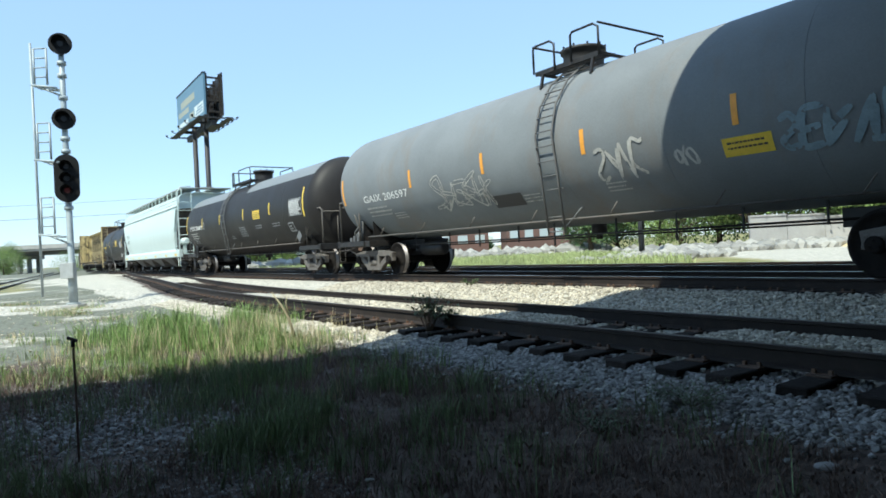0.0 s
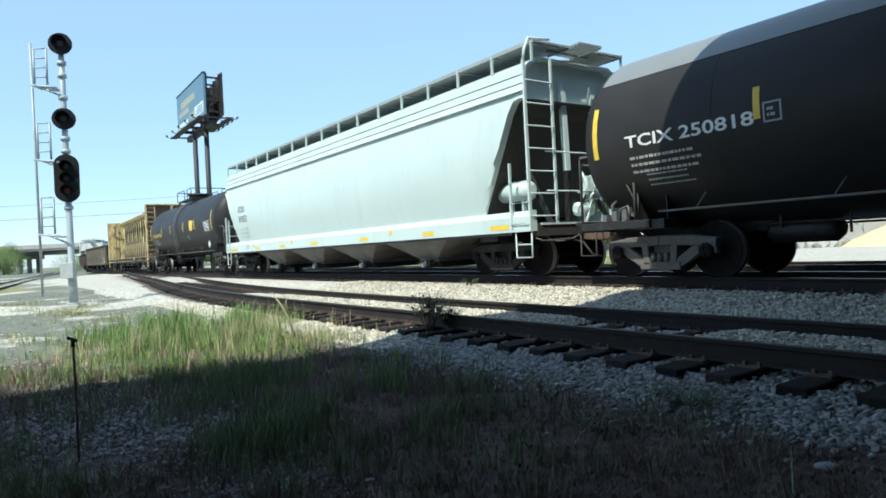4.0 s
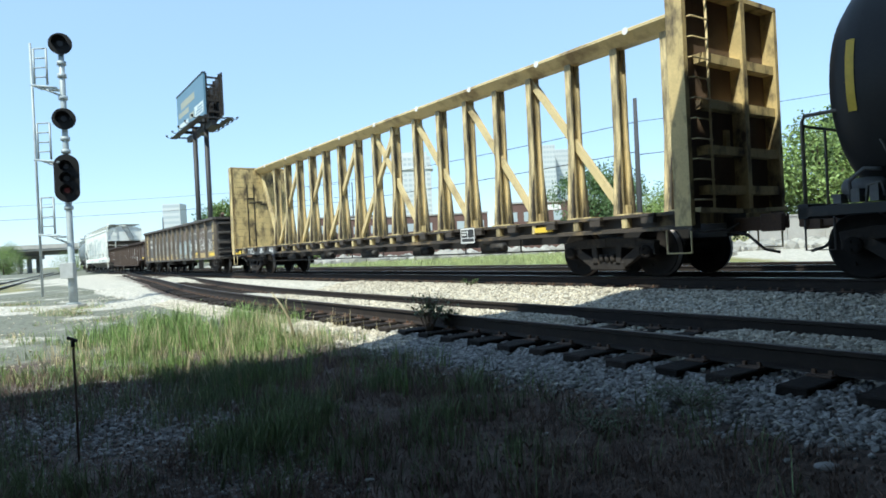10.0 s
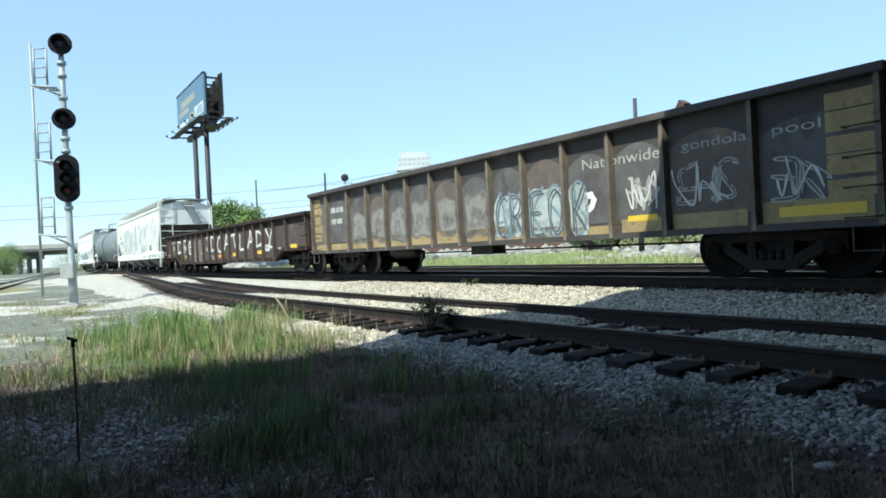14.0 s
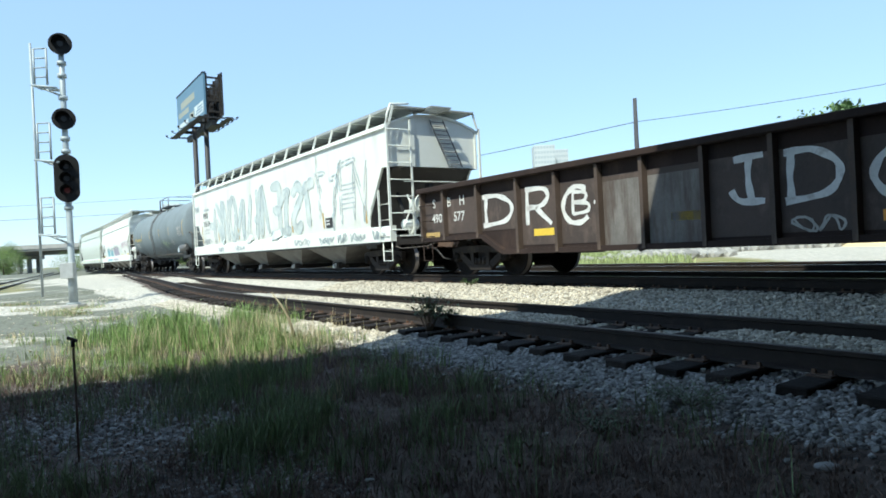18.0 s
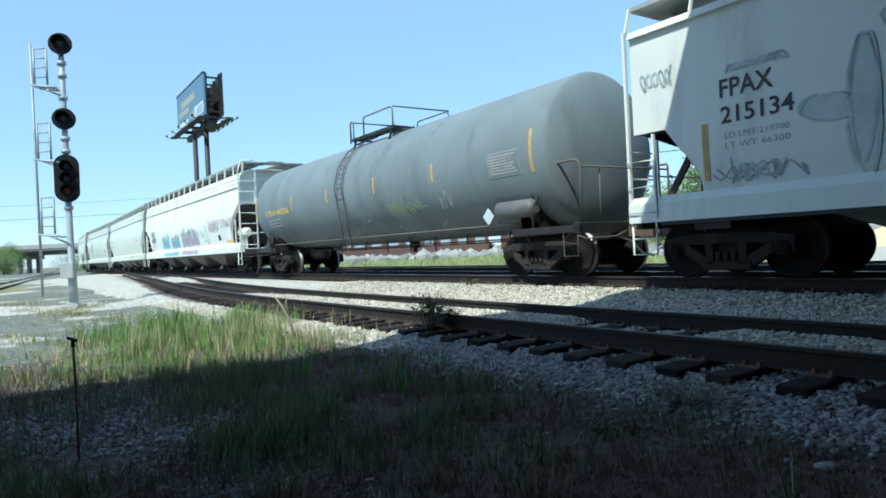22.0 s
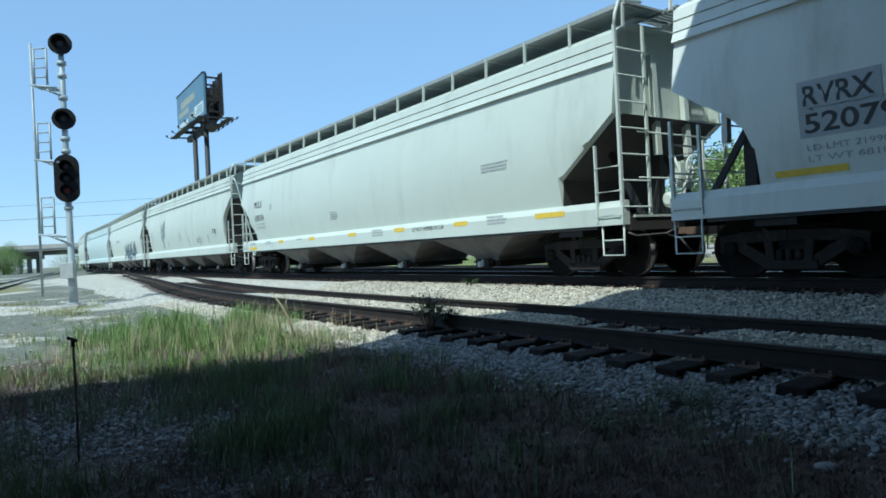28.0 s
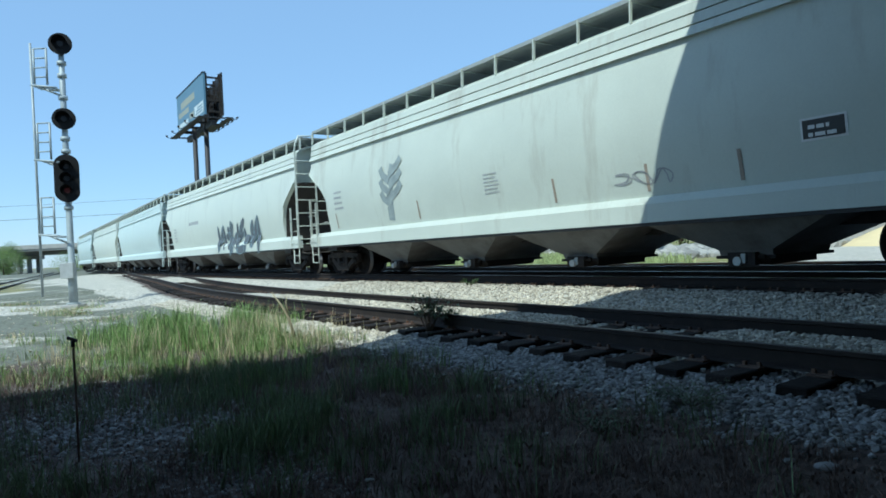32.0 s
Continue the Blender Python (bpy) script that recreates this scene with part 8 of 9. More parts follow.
def writing_c(car, at, sill):
    word(car, "ROIX", -7.95, 2.58, 0.26, at, M_PAINT_K, x_end=-7.18)
    word(car, "59552", -7.95, 2.17, 0.26, at, M_PAINT_K, x_end=-6.92)
    for k, w in enumerate(("LD LMT 221600", "LT WT 64400", "CU FT 5800")):
        word(car, w, -7.95, 1.84 - 0.16 * k, 0.08, at, M_PAINT_GY, x_end=-6.93)
    for x, w in ((-8.83, 0.46), (-5.85, 0.23), (-3.24, 0.26), (-0.43, 0.26), (3.0, 0.25), (6.3, 0.25), (9.0, 0.3)):
        panel(car, "yellow_reflector", x - w, x + w, 1.0, 1.1, sill, M_PAINT_Y)
    for x in (-6.3, -2.34, 4.5):
        panel(car, "yellow_spot", x - 0.07, x + 0.07, 1.10, 1.22, sill, M_PAINT_Y)
    bars(car, -7.2, 1.16, 0.3, 2, sill, M_PAINT_GY, 0.05, 0.1, 4)


def writing_h(car, at, sill):
    word(car, "FPAX", -8.2, 2.68, 0.27, at, M_PAINT_K, x_end=-7.4)
    word(car, "215134", -8.2, 2.3, 0.25, at, M_PAINT_K, x_end=-7.13)
    word(car, "LD LMT 219700", -8.15, 2.08, 0.085, at, M_PAINT_GY, x_end=-7.2)
    word(car, "LT WT 66300", -8.15, 1.93, 0.085, at, M_PAINT_GY, x_end=-7.2)
    for q in range(3):
        scrawl(car, -8.3 + 0.12 * q, -7.3 + 0.2 * q, 1.42, 1.82, at, M_PAINT_GY, 0.03, 90 + q, 9, "small black sprayed scrawl")
    wild_word(car, "HKNONTANEIST", -7.2, 5.0, 1.5, 3.15, at, M_PALE_WASH, M_WASH_LINE, 0.32, 0.055, 4, "worn grey-blue outlined sprayed letter", 0.22, 0.1, 0.1)
    wild_word(car, "YALN", 5.0, 8.5, 1.55, 3.3, at, None, M_WASH_LINE, 0.14, 0.045, 5, "grey-blue sprayed letter", 0.4, 0.2, 0.4)
    for k, (xa, xb) in enumerate(((-5.6, -4.9), (-3.2, -1.8), (3.4, 4.7), (5.5, 6.5), (6.7, 7.4), (7.6, 8.5), (9.0, 9.6))):
        for q in range(2):                                       # small tags sprayed along the sill
            scrawl(car, xa, xb, 1.0, 1.3, sill, M_FADED_SLATE if xa < 3 else M_WASH_DARK, 0.055, 60 + 2 * k + q, 9, "grey sprayed tag along the sill")
    for x in (-8.47, -5.8, -2.9, -0.05, 3.0, 5.6, 8.45):
        panel(car, "faded_reflector", x - 0.05, x + 0.05, 1.5, 2.35 if x < -8 else 2.0, at, M_OCHRE_MARK)
    for x0, x1, z0, z1, n, sd in ((-8.0, -7.35, 1.42, 1.75, 4, 41), (-8.1, -7.2, 3.02, 3.16, 7, 42), (-9.6, -9.0, 3.05, 3.4, 5, 43), (-4.3, -3.5, 3.0, 3.35, 3, 44)):
        tag_strokes(car, x0, x1, z0, z1, FLATTEN(at, 0.004), M_FADED_SLATE, n, 0.03, sd, "small worn sprayed scrawl")
    panel(car, "stencil_panel", 5.75, 6.3, 1.5, 1.82, at, M_PAINT_K)
    bars(car, 5.82, 1.7, 0.2, 2, FLATTEN(at, 0.004), M_PAINT_W, 0.05, 0.1, 4)
    bars(car, 7.0, 2.7, 1.0, 6, at, M_FADED_SLATE, 0.045, 0.14, 9)


def writing_j(car, at, sill):
    for w, z, xr in (("RVRX", 2.30, -7.1), ("52079", 1.94, -6.85)):
        panel(car, "stencil_ground", -8.02, xr + 0.08, z - 0.05, z + 0.33, at, M_PALE2)
        word(car, w, -7.95, z, 0.26, FLATTEN(at, 0.004), M_PAINT_K, x_end=xr)
    word(car, "LD LMT 219900", -7.95, 1.72, 0.08, at, M_PAINT_GY, x_end=-6.9)
    word(car, "LT WT 68100", -7.95, 1.58, 0.08, at, M_PAINT_GY, x_end=-6.9)
    spikes(car, -5.1, -3.2, 1.38, 2.5, at, M_TEAL, M_SLATE, 6, 7, "teal spiky sprayed letters")
    spikes(car, -2.7, -0.7, 1.38, 2.3, at, M_TEAL, M_SLATE, 16, 9, "teal spiky sprayed letters")
    spikes(car, -0.2, 3.3, 1.38, 2.6, at, M_PURPLE, M_SLATE, 7, 15, "mauve spiky sprayed letters")
    spikes(car, -4.6, -0.8, 1.0, 1.3, sill, M_TEAL, M_PALE, 26, 14, "teal sprayed letters along the sill")
    spikes(car, -0.1, 3.1, 1.0, 1.3, sill, M_PURPLE, M_PALE, 27, 12, "mauve sprayed letters along the sill")
    scrawl(car, 3.7, 5.1, 1.75, 2.4, at, M_TEAL, 0.03, 35, 16, "teal sprayed scrawl")
    scrawl(car, 4.2, 5.2, 1.5, 1.8, at, M_TEAL, 0.025, 36, 12, "teal sprayed scrawl")
    wild_word(car, "HKNRAKDS", 5.3, 7.1, 2.0, 2.45, at, None, M_PINK_LINE, 0.1, 0.03, 33, "pink sprayed tag", 0.2, 0.2, 0.3)
    scrawl(car, 5.3, 7.0, 1.9, 2.55, at, M_PINK_LINE, 0.03, 33, 14, "pink sprayed scrawl")
    wild_word(car, "SEANRKDA", 7.3, 9.0, 2.1, 2.45, at, None, M_PINK_LINE, 0.1, 0.028, 34, "mauve sprayed tag", 0.2, 0.2, 0.3)
    panel(car, "stencil_panel", 6.7, 7.1, 1.55, 1.8, at, M_PAINT_K)
    for x, w in ((-7.95, 0.47), (8.36, 0.52), (5.0, 0.2)):
        panel(car, "yellow_reflector", x - w, x + w, 1.42, 1.51, at, M_PAINT_Y)
    bars(car, -7.0, 1.22, 0.6, 1, sill, M_PAINT_GY, 0.05, 0.1, 4)


def writing_k(car, at, sill):
    word(car, "MULX", -8.25, 2.6, 0.26, at, M_PAINT_K, x_end=-7.4)
    word(car, "10034", -8.25, 2.09, 0.25, at, M_PAINT_K, x_end=-7.3)
    word(car, "LD LMT 219200", -8.2, 1.93, 0.08, at, M_PAINT_GY, x_end=-7.3)
    word(car, "LT WT 66800", -8.2, 1.79, 0.08, at, M_PAINT_GY, x_end=-7.3)
    word(car, "DO NOT HAMMER ON CAR", 3.3, 1.14, 0.1, sill, M_PAINT_K, x_end=4.68)
    panel(car, "yellow_reflector", -9.05, -8.2, 0.985, 1.10, sill, M_PAINT_Y)
    bars(car, -8.95, 1.24, 0.7, 2, sill, M_PAINT_GY, 0.03, 0.06, 31)
    for x, z, w, h in ((-6.75, 1.18, 0.3, 0.012), (-6.75, 1.06, 0.3, 0.012), (-6.75, 1.06, 0.012, 0.13), (-6.45, 1.06, 0.012, 0.13)):
        panel(car, "stencil_frame", x, x + w, z, z + h, sill, M_PAINT_GY)
    bm = bmesh.new()
    tube(bm, [(-8.75, -1.56, 0.95), (-8.73, -1.58, 0.8), (-8.5, -1.58, 0.8), (-8.48, -1.56, 0.95)], 0.03, 6)
    part("pulling_loop", bm, M_HOP_GREY, car, "pale steel pulling loop")
    for x, w in ((-5.65, 0.22), (-2.91, 0.23), (-0.02, 0.24), (2.66, 0.25), (5.34, 0.26), (8.2, 0.4)):
        panel(car, "yellow_reflector", x - w, x + w, 1.17, 1.27, sill, M_PAINT_Y)
    for x, z, w, n, a in ((-6.6, 2.6, 0.2, 3, at), (6.2, 2.4, 0.9, 3, at), (-1.5, 1.95, 0.5, 4, at), (-7.2, 1.24, 0.6, 2, sill), (1.2, 1.25, 0.6, 3, sill), (6.3, 1.28, 0.7, 3, sill), (-4.2, 1.22, 0.5, 1, sill)):
        bars(car, x, z, w, n, a, M_PAINT_GY, 0.035, 0.07, int(x * 7) + 80)


def writing_l(car, at, sill):
    limbs = [([(-4.35, 1.5), (-4.3, 2.0), (-4.2, 2.5), (-4.05, 2.95)], 0.32)]
    for k in range(6):
        z = 1.9 + 0.16 * k
        limbs.append(([(-4.25, z), (-4.6 + 0.75 * (k % 2), z + 0.2), (-4.7 + 1.05 * (k % 2), z + 0.38)], 0.2))
    for k, (pts, w) in enumerate(limbs):
        vs, fs = [], []
        ribbon(vs, fs, pts, w, FLATTEN(at, 0.002 * k))
        part("graffiti", mesh_of("graffiti", vs, fs, M_SHAPE), M_SHAPE, car, "dark grey sprayed cactus shape")
    bars(car, -7.6, 2.5, 0.5, 4, at, M_PAINT_GY, 0.06, 0.16, 3)
    panel(car, "stencil_panel", 6.4, 6.98, 1.85, 2.15, at, M_PAINT_W)
    panel(car, "stencil_panel", 6.43, 6.95, 1.88, 2.12, FLATTEN(at, 0.004), M_PAINT_K)
    bars(car, 6.5, 2.0, 0.35, 2, FLATTEN(at, 0.008), M_PAINT_W, 0.05, 0.1, 3)
    bars(car, -0.3, 2.2, 0.5, 6, at, M_PAINT_GY, 0.03, 0.08, 9)
    tag_strokes(car, 3.2, 4.4, 1.55, 1.85, at, M_PAINT_GY, 3, 0.025, 40, "faint sprayed scrawl")
    for x in (-7.6, -3.0, 1.76, 3.9, 5.52):
        panel(car, "rust_streak", x - 0.03, x + 0.03, 1.45, 1.9, at, M_FADE_RUST)


def writing_m(car, at, sill):
    wild_word(car, "NAKRHN", 0.5, 5.9, 1.0, 2.15, at, M_SLATE_DARK, M_SLATE, 0.36, 0.04, 8, "dark grey bulky sprayed letter", 0.1, 0.15, 0.5)
    bars(car, -7.8, 2.4, 0.6, 5, at, M_PAINT_GY, 0.06, 0.16, 5)
    bars(car, -4.5, 2.5, 2.2, 1, at, M_PAINT_GY, 0.16, 0.2, 6)


F_POSTS = [-8.42, -7.3, -5.85, -4.64, -3.6, -2.51, -1.37, -0.25, 0.87, 1.95, 3.09, 4.19, 5.3, 6.78, 8.4]
G_POSTS = [-10.34, -9.4, -8.12, -6.8, -5.69, -4.64, -3.68, -2.56, -1.49, -0.46, 0.64, 1.7, 2.78, 3.88, 4.97, 6.03, 7.21, 8.46, 10.3]
F_SCRAP = (((3.4, 0.1, 1.1), (4.75, -0.05, 3.1), 0.16, 0.16), ((-0.45, 0, 1.1), (-0.45, 0, 2.86), 1.1, 0.6))
STROKES = {  # brush strokes of hand-painted capitals in a unit box
    "D": (((0.12, 0.02), (0.1, 0.5), (0.14, 1.0)), ((0.0, 0.98), (0.5, 0.98), (0.9, 0.72), (0.95, 0.4), (0.7, 0.1), (0.0, 0.0))),
    "R": (((0.1, 0.0), (0.12, 1.0)), ((0.05, 0.98), (0.7, 0.95), (0.85, 0.72), (0.6, 0.5), (0.15, 0.48)), ((0.4, 0.48), (0.95, 0.0))),
    "O": (((0.5, 1.0), (0.15, 0.8), (0.08, 0.4), (0.35, 0.03), (0.75, 0.1), (0.95, 0.5), (0.8, 0.88), (0.45, 1.0)),),
    "B": (((0.1, 0.0), (0.12, 1.0)), ((0.1, 1.0), (0.75, 0.88), (0.7, 0.58), (0.15, 0.5), (0.85, 0.42), (0.85, 0.1), (0.1, 0.0))),
    "I": (((0.55, 1.0), (0.5, 0.5), (0.6, 0.0)), ((0.1, 0.95), (0.95, 1.0)), ((0.0, 0.3), (0.25, 0.05), (0.95, 0.02))),
    "C": (((0.95, 0.9), (0.6, 1.0), (0.2, 0.8), (0.05, 0.4), (0.3, 0.05), (0.7, 0.0), (1.0, 0.15)),),
    "A": (((0.0, 0.0), (0.35, 0.6), (0.5, 1.05)), ((0.5, 1.05), (0.7, 0.5), (1.0, 0.0)), ((0.2, 0.36), (0.8, 0.38))),
    "T": (((0.0, 0.9), (0.5, 0.98), (1.0, 1.0)), ((0.5, 0.98), (0.6, 0.5), (0.85, 0.0))),
    "K": (((0.1, 0.0), (0.1, 1.0)), ((0.9, 1.0), (0.15, 0.45)), ((0.15, 0.5), (0.95, 0.0))),
    "E": (((0.9, 1.0), (0.1, 0.95), (0.08, 0.5), (0.1, 0.02), (0.95, 0.0)), ((0.1, 0.5), (0.7, 0.52))),
    "H": (((0.1, 0.0), (0.12, 1.0)), ((0.9, 0.0), (0.85, 1.0)), ((0.1, 0.5), (0.9, 0.52))),
    "S": (((0.9, 0.85), (0.5, 1.0), (0.12, 0.75), (0.85, 0.3), (0.5, 0.0), (0.05, 0.15)),),
    "N": (((0.05, 0.0), (0.1, 1.0)), ((0.1, 1.0), (0.85, 0.0)), ((0.85, 0.0), (0.95, 1.0))),
    "L": (((0.15, 1.0), (0.1, 0.5), (0.05, 0.05), (0.5, 0.04), (1.0, 0.0))),
    "Y": (((0.0, 1.0), (0.5, 0.5)), ((1.0, 1.1), (0.65, 0.5), (0.45, 0.0)), ((0.3, 0.02), (0.9, 0.0))),
}
STROKES["L"] = (STROKES["L"],)


def brush(car, ch, x0, x1, z0, z1, at, material, w, name="painted_letter", seed=1):
    """A capital painted by hand with a wide brush."""
    rnd = random.Random(seed)
    vs, fs = [], []
    for pts in STROKES[ch]:
        fine = stroke_line(pts)
        ribbon(vs, fs, [(x0 + (x1 - x0) * u + rnd.uniform(-0.004, 0.004), z0 + (z1 - z0) * v + rnd.uniform(-0.004, 0.004)) for u, v in fine], w, at)
    return tagged(part(name, mesh_of(name, vs, fs, material), material, car), kind="stuff") if len(STROKES[ch]) > 2 and name == "graffiti" else part(name, mesh_of(name, vs, fs, material), material, car)


def arch(car, x0, x1, z0, z1, at, material):
    """A patch of older paint with a bowed upper edge, filling one bay of the side."""
    pts = [(x0, z0), (x1, z0)] + [(x1 + (x0 - x1) * k / 8, z1 - 0.22 * (2 * k / 8 - 1) ** 2) for k in range(9)]
    part("paint_patch", mesh_of("paint_patch", [at(*p) for p in pts], [tuple(range(len(pts)))], material), material, car)


def writing_f(car, at, post):
    rnd = random.Random(21)
    l1, l2, l3 = FLATTEN(at, 0.003), FLATTEN(at, 0.006), FLATTEN(at, 0.009)
    bays = list(zip(F_POSTS, F_POSTS[1:]))
    for i, (a, b) in enumerate(bays):
        a, b = a + 0.07, b - 0.07
        arch(car, a, b, 0.98 + rnd.uniform(-0.03, 0.06), 2.28 + rnd.uniform(-0.06, 0.05), l1, M_ARCH_A if i % 3 else M_ARCH_B)
        panel(car, "ochre_patch", a + rnd.uniform(0, 0.1), b - rnd.uniform(0, 0.12), 0.74, 0.98 + rnd.uniform(-0.04, 0.14), l2, M_OCHRE)
        if 2 <= i <= 7:                                          # old grey lettering, bay by bay
            bubble(car, a + 0.03, b - 0.03, 0.86, 1.95 + rnd.uniform(-0.1, 0.1), l2, M_OLD_WASH, M_GREYWASH, 14 + i, 1, 0.06, "faded pale sprayed letter", 0.1)
        if i in (8, 9, 10):
            e = b if i < 10 else a + 0.45
            bubble(car, a - 0.02, e + 0.02, 0.76, 1.84, l2, M_CREW, M_CREW, 33 + i, 1, 0.07, "pale blue bulky sprayed letter", 0.05)
            for j, ch in enumerate(("CR", "EO", "K")[i - 8]):
                w_ = (e - a) / len(("CR", "EO", "K")[i - 8])
                brush(car, ch, a + w_ * j + 0.05, a + w_ * (j + 1) - 0.05, 0.88, 1.72, FLATTEN(at, 0.012), M_SLATE_LINE, 0.045, "graffiti", 7 + i + j)
                brush(car, ch, a + w_ * j + 0.11, a + w_ * (j + 1) + 0.01, 0.84, 1.66, FLATTEN(at, 0.014), M_SLATE_LINE, 0.03, "graffiti", 17 + i + j)
                brush(car, "SANAK"[(i + j) % 5], a + w_ * j, a + w_ * (j + 1), 0.8, 1.8, FLATTEN(at, 0.010), M_SLATE, 0.06, "graffiti", 27 + i + j)
    for w, x, xe_ in (("Nationwide", 3.52, 5.2), ("gondola", 5.6, 6.68), ("pool", 7.05, 7.7)):
        word(car, w, x, 1.98, 0.19, l3, M_FADE_W, x_end=xe_)
    for x0, x1, z0, z1, sd in ((4.5, 5.15, 1.2, 1.8, 45), (5.5, 6.5, 1.15, 1.8, 46), (6.98, 7.72, 1.15, 1.75, 47)):
        marks = {45: "RAK", 46: "EHS", 47: "EK"}[sd]
        wild_word(car, marks, x0, x1, z0, z1 - 0.08, l3, None, M_FADE_W, 0.14, 0.03, sd, "pale scratchy sprayed tag", 0.15, 0.15, 0.35)
        scrawl(car, x0, x1, z0 - 0.03, z1, FLATTEN(at, 0.02), M_FADE_BRIGHT, 0.035, sd + 5, 8, "pale scratchy sprayed tag")
    vs, fs = [], []
    ribbon(vs, fs, [(3.56, 1.5), (3.70, 1.52), (3.76, 1.42), (3.70, 1.3), (3.6, 1.24)], 0.13, l3)
    part("painted_comma", mesh_of("painted_comma", vs, fs, M_PAINT_W), M_PAINT_W, car, "white painted comma")
    bars(car, -7.1, 1.95, 0.9, 1, l2, M_FADE_W, 0.16, 0.3, 12)
    bars(car, -7.1, 1.6, 1.0, 1, l2, M_FADE_W, 0.16, 0.3, 13)
    panel(car, "yellow_reflector", 7.1, 8.2, 0.88, 1.02, l3, M_PAINT_Y)
    panel(car, "yellow_reflector", 4.5, 5.1, 0.98, 1.08, l3, M_PAINT_Y)
    for k in range(5):
        z = 1.1 + 0.28 * k
        panel(car, "ochre_patch", 7.75, 8.36, z, z + 0.22 + 0.04 * (k % 2), l2, M_OCHRE)
        panel(car, "ochre_patch", -8.36, -7.9 + 0.1 * (k % 2), z, z + 0.24, l2, M_OCHRE)


def writing_g(car, at, post):
    l1, l2, l3 = FLATTEN(at, 0.003), FLATTEN(at, 0.006), FLATTEN(at, 0.009)
    rnd = random.Random(5)
    for i, (a, b) in enumerate(zip(G_POSTS, G_POSTS[1:])):
        zb = 0.98 if (a < -7 or b > 7.3) else 0.62
        panel(car, "worn_sheet", a + 0.06, b - 0.06, zb + rnd.uniform(0, 0.05), 1.82, l1, M_SHEET_A if i % 2 else M_SHEET_B)
    for i, (ch, x, xr) in enumerate((("D", -8.0, -7.0), ("R", -6.65, -5.85), ("C", -5.6, -4.95), ("I", -2.15, -1.62), ("D", -1.36, -0.62), ("C", -0.3, 0.5), ("A", 0.78, 1.58), ("T", 1.85, 2.55), ("L", 3.0, 3.72), ("A", 4.05, 4.82), ("D", 5.1, 5.82), ("Y", 6.25, 6.98))):
        brush(car, ch, x, xr, 1.08 + 0.05 * math.cos(i * 1.9), 1.76 + 0.05 * math.sin(i * 2.3), l3, M_BRUSHED, 0.105, seed=i)
    brush(car, "B", -5.36, -4.88, 1.2, 1.62, FLATTEN(at, 0.012), M_BRUSHED, 0.07, seed=31)
    vs, fs = [], []
    ribbon(vs, fs, [(-4.8, 1.38), (-4.72, 1.39), (-4.64, 1.4)], 0.07, l3)
    part("painted_dash", mesh_of("painted_dash", vs, fs, M_BRUSHED), M_BRUSHED, car)
    for w, x, z in (("S", -9.95, 1.66), ("B", -9.34, 1.66), ("H", -8.85, 1.66), ("490", -10.0, 1.3), ("577", -9.1, 1.3)):
        word(car, w, x, z, 0.22, l2, M_FADE_BRIGHT, 0.95)
    for x, z in ((-10.0, 1.0), (-6.1, 0.9), (-2.9, 1.0), (0.12, 0.82), (2.28, 0.85), (5.5, 0.88), (9.0, 1.02)):
        panel(car, "yellow_reflector", x - 0.3, x + 0.3, z - 0.06, z + 0.08, l2, M_PAINT_O if abs(x - 0.12) < 0.1 else M_OCHRE_MARK if x < -9 else M_PAINT_Y)
    for a, b, sd in ((-4.58, -3.74, 50), (-3.62, -2.62, 51)):
        panel(car, "smeared_paint", a, b, 0.6, 1.72, l2, M_SMEAR, "smeared grey paint")
    tag_strokes(car, -1.3, -0.6, 0.66, 0.92, l2, M_FADE_W, 2, 0.035, 51, "grey scrawl")
    panel(car, "paint_patch", 6.12, 6.6, 0.92, 1.16, l2, M_PAINT_W, "white paint patch with grey scrawl")
    tag_strokes(car, 6.16, 6.58, 0.96, 1.14, l3, M_PAINT_GY, 3, 0.025, 52, "grey scrawl")
    panel(car, "faded_mark", 7.5, 7.8, 0.95, 1.02, l2, M_FADE_W)


M_BRUSHED = mat("brushed_white", (0.66, 0.66, 0.64), 0.7, vary=0.15, scale=6, tint=(0.28, 0.25, 0.23), tint_amount=0.8, tint_scale=4, tint_edge=0.56, bump=0.0)
M_POST_PALE = mat("worn_post_paint", (0.135, 0.115, 0.095), 0.8, vary=0.35, scale=2, tint=(0.30, 0.24, 0.15), tint_amount=0.7, tint_scale=3, tint_edge=0.48, streak=2, bump=0.15)
M_GON_POST = mat("gondola_post", (0.075, 0.053, 0.042), 0.75, vary=0.3, scale=2, tint=(0.17, 0.13, 0.10), tint_amount=0.6, tint_scale=3, streak=2, bump=0.15)
M_ARCH_A = mat("old_grey_paint", (0.115, 0.11, 0.108), 0.75, vary=0.3, scale=2, tint=(0.055, 0.042, 0.035), tint_amount=0.8, tint_scale=2.5, tint_edge=0.5, streak=2, bump=0.08)
M_ARCH_B = mat("old_brown_paint", (0.125, 0.10, 0.085), 0.75, vary=0.3, scale=2, tint=(0.26, 0.20, 0.13), tint_amount=0.6, tint_scale=2.2, tint_edge=0.52, streak=2, bump=0.08)
M_SHEET_A = mat("worn_brown_sheet", (0.07, 0.05, 0.042), 0.75, vary=0.3, scale=1.5, tint=(0.16, 0.12, 0.10), tint_amount=0.6, tint_scale=3, streak=2, bump=0.1)
M_SHEET_B = mat("worn_dark_sheet", (0.06, 0.044, 0.038), 0.75, vary=0.3, scale=1.5, tint=(0.15, 0.11, 0.09), tint_amount=0.6, tint_scale=3, streak=2, bump=0.1)
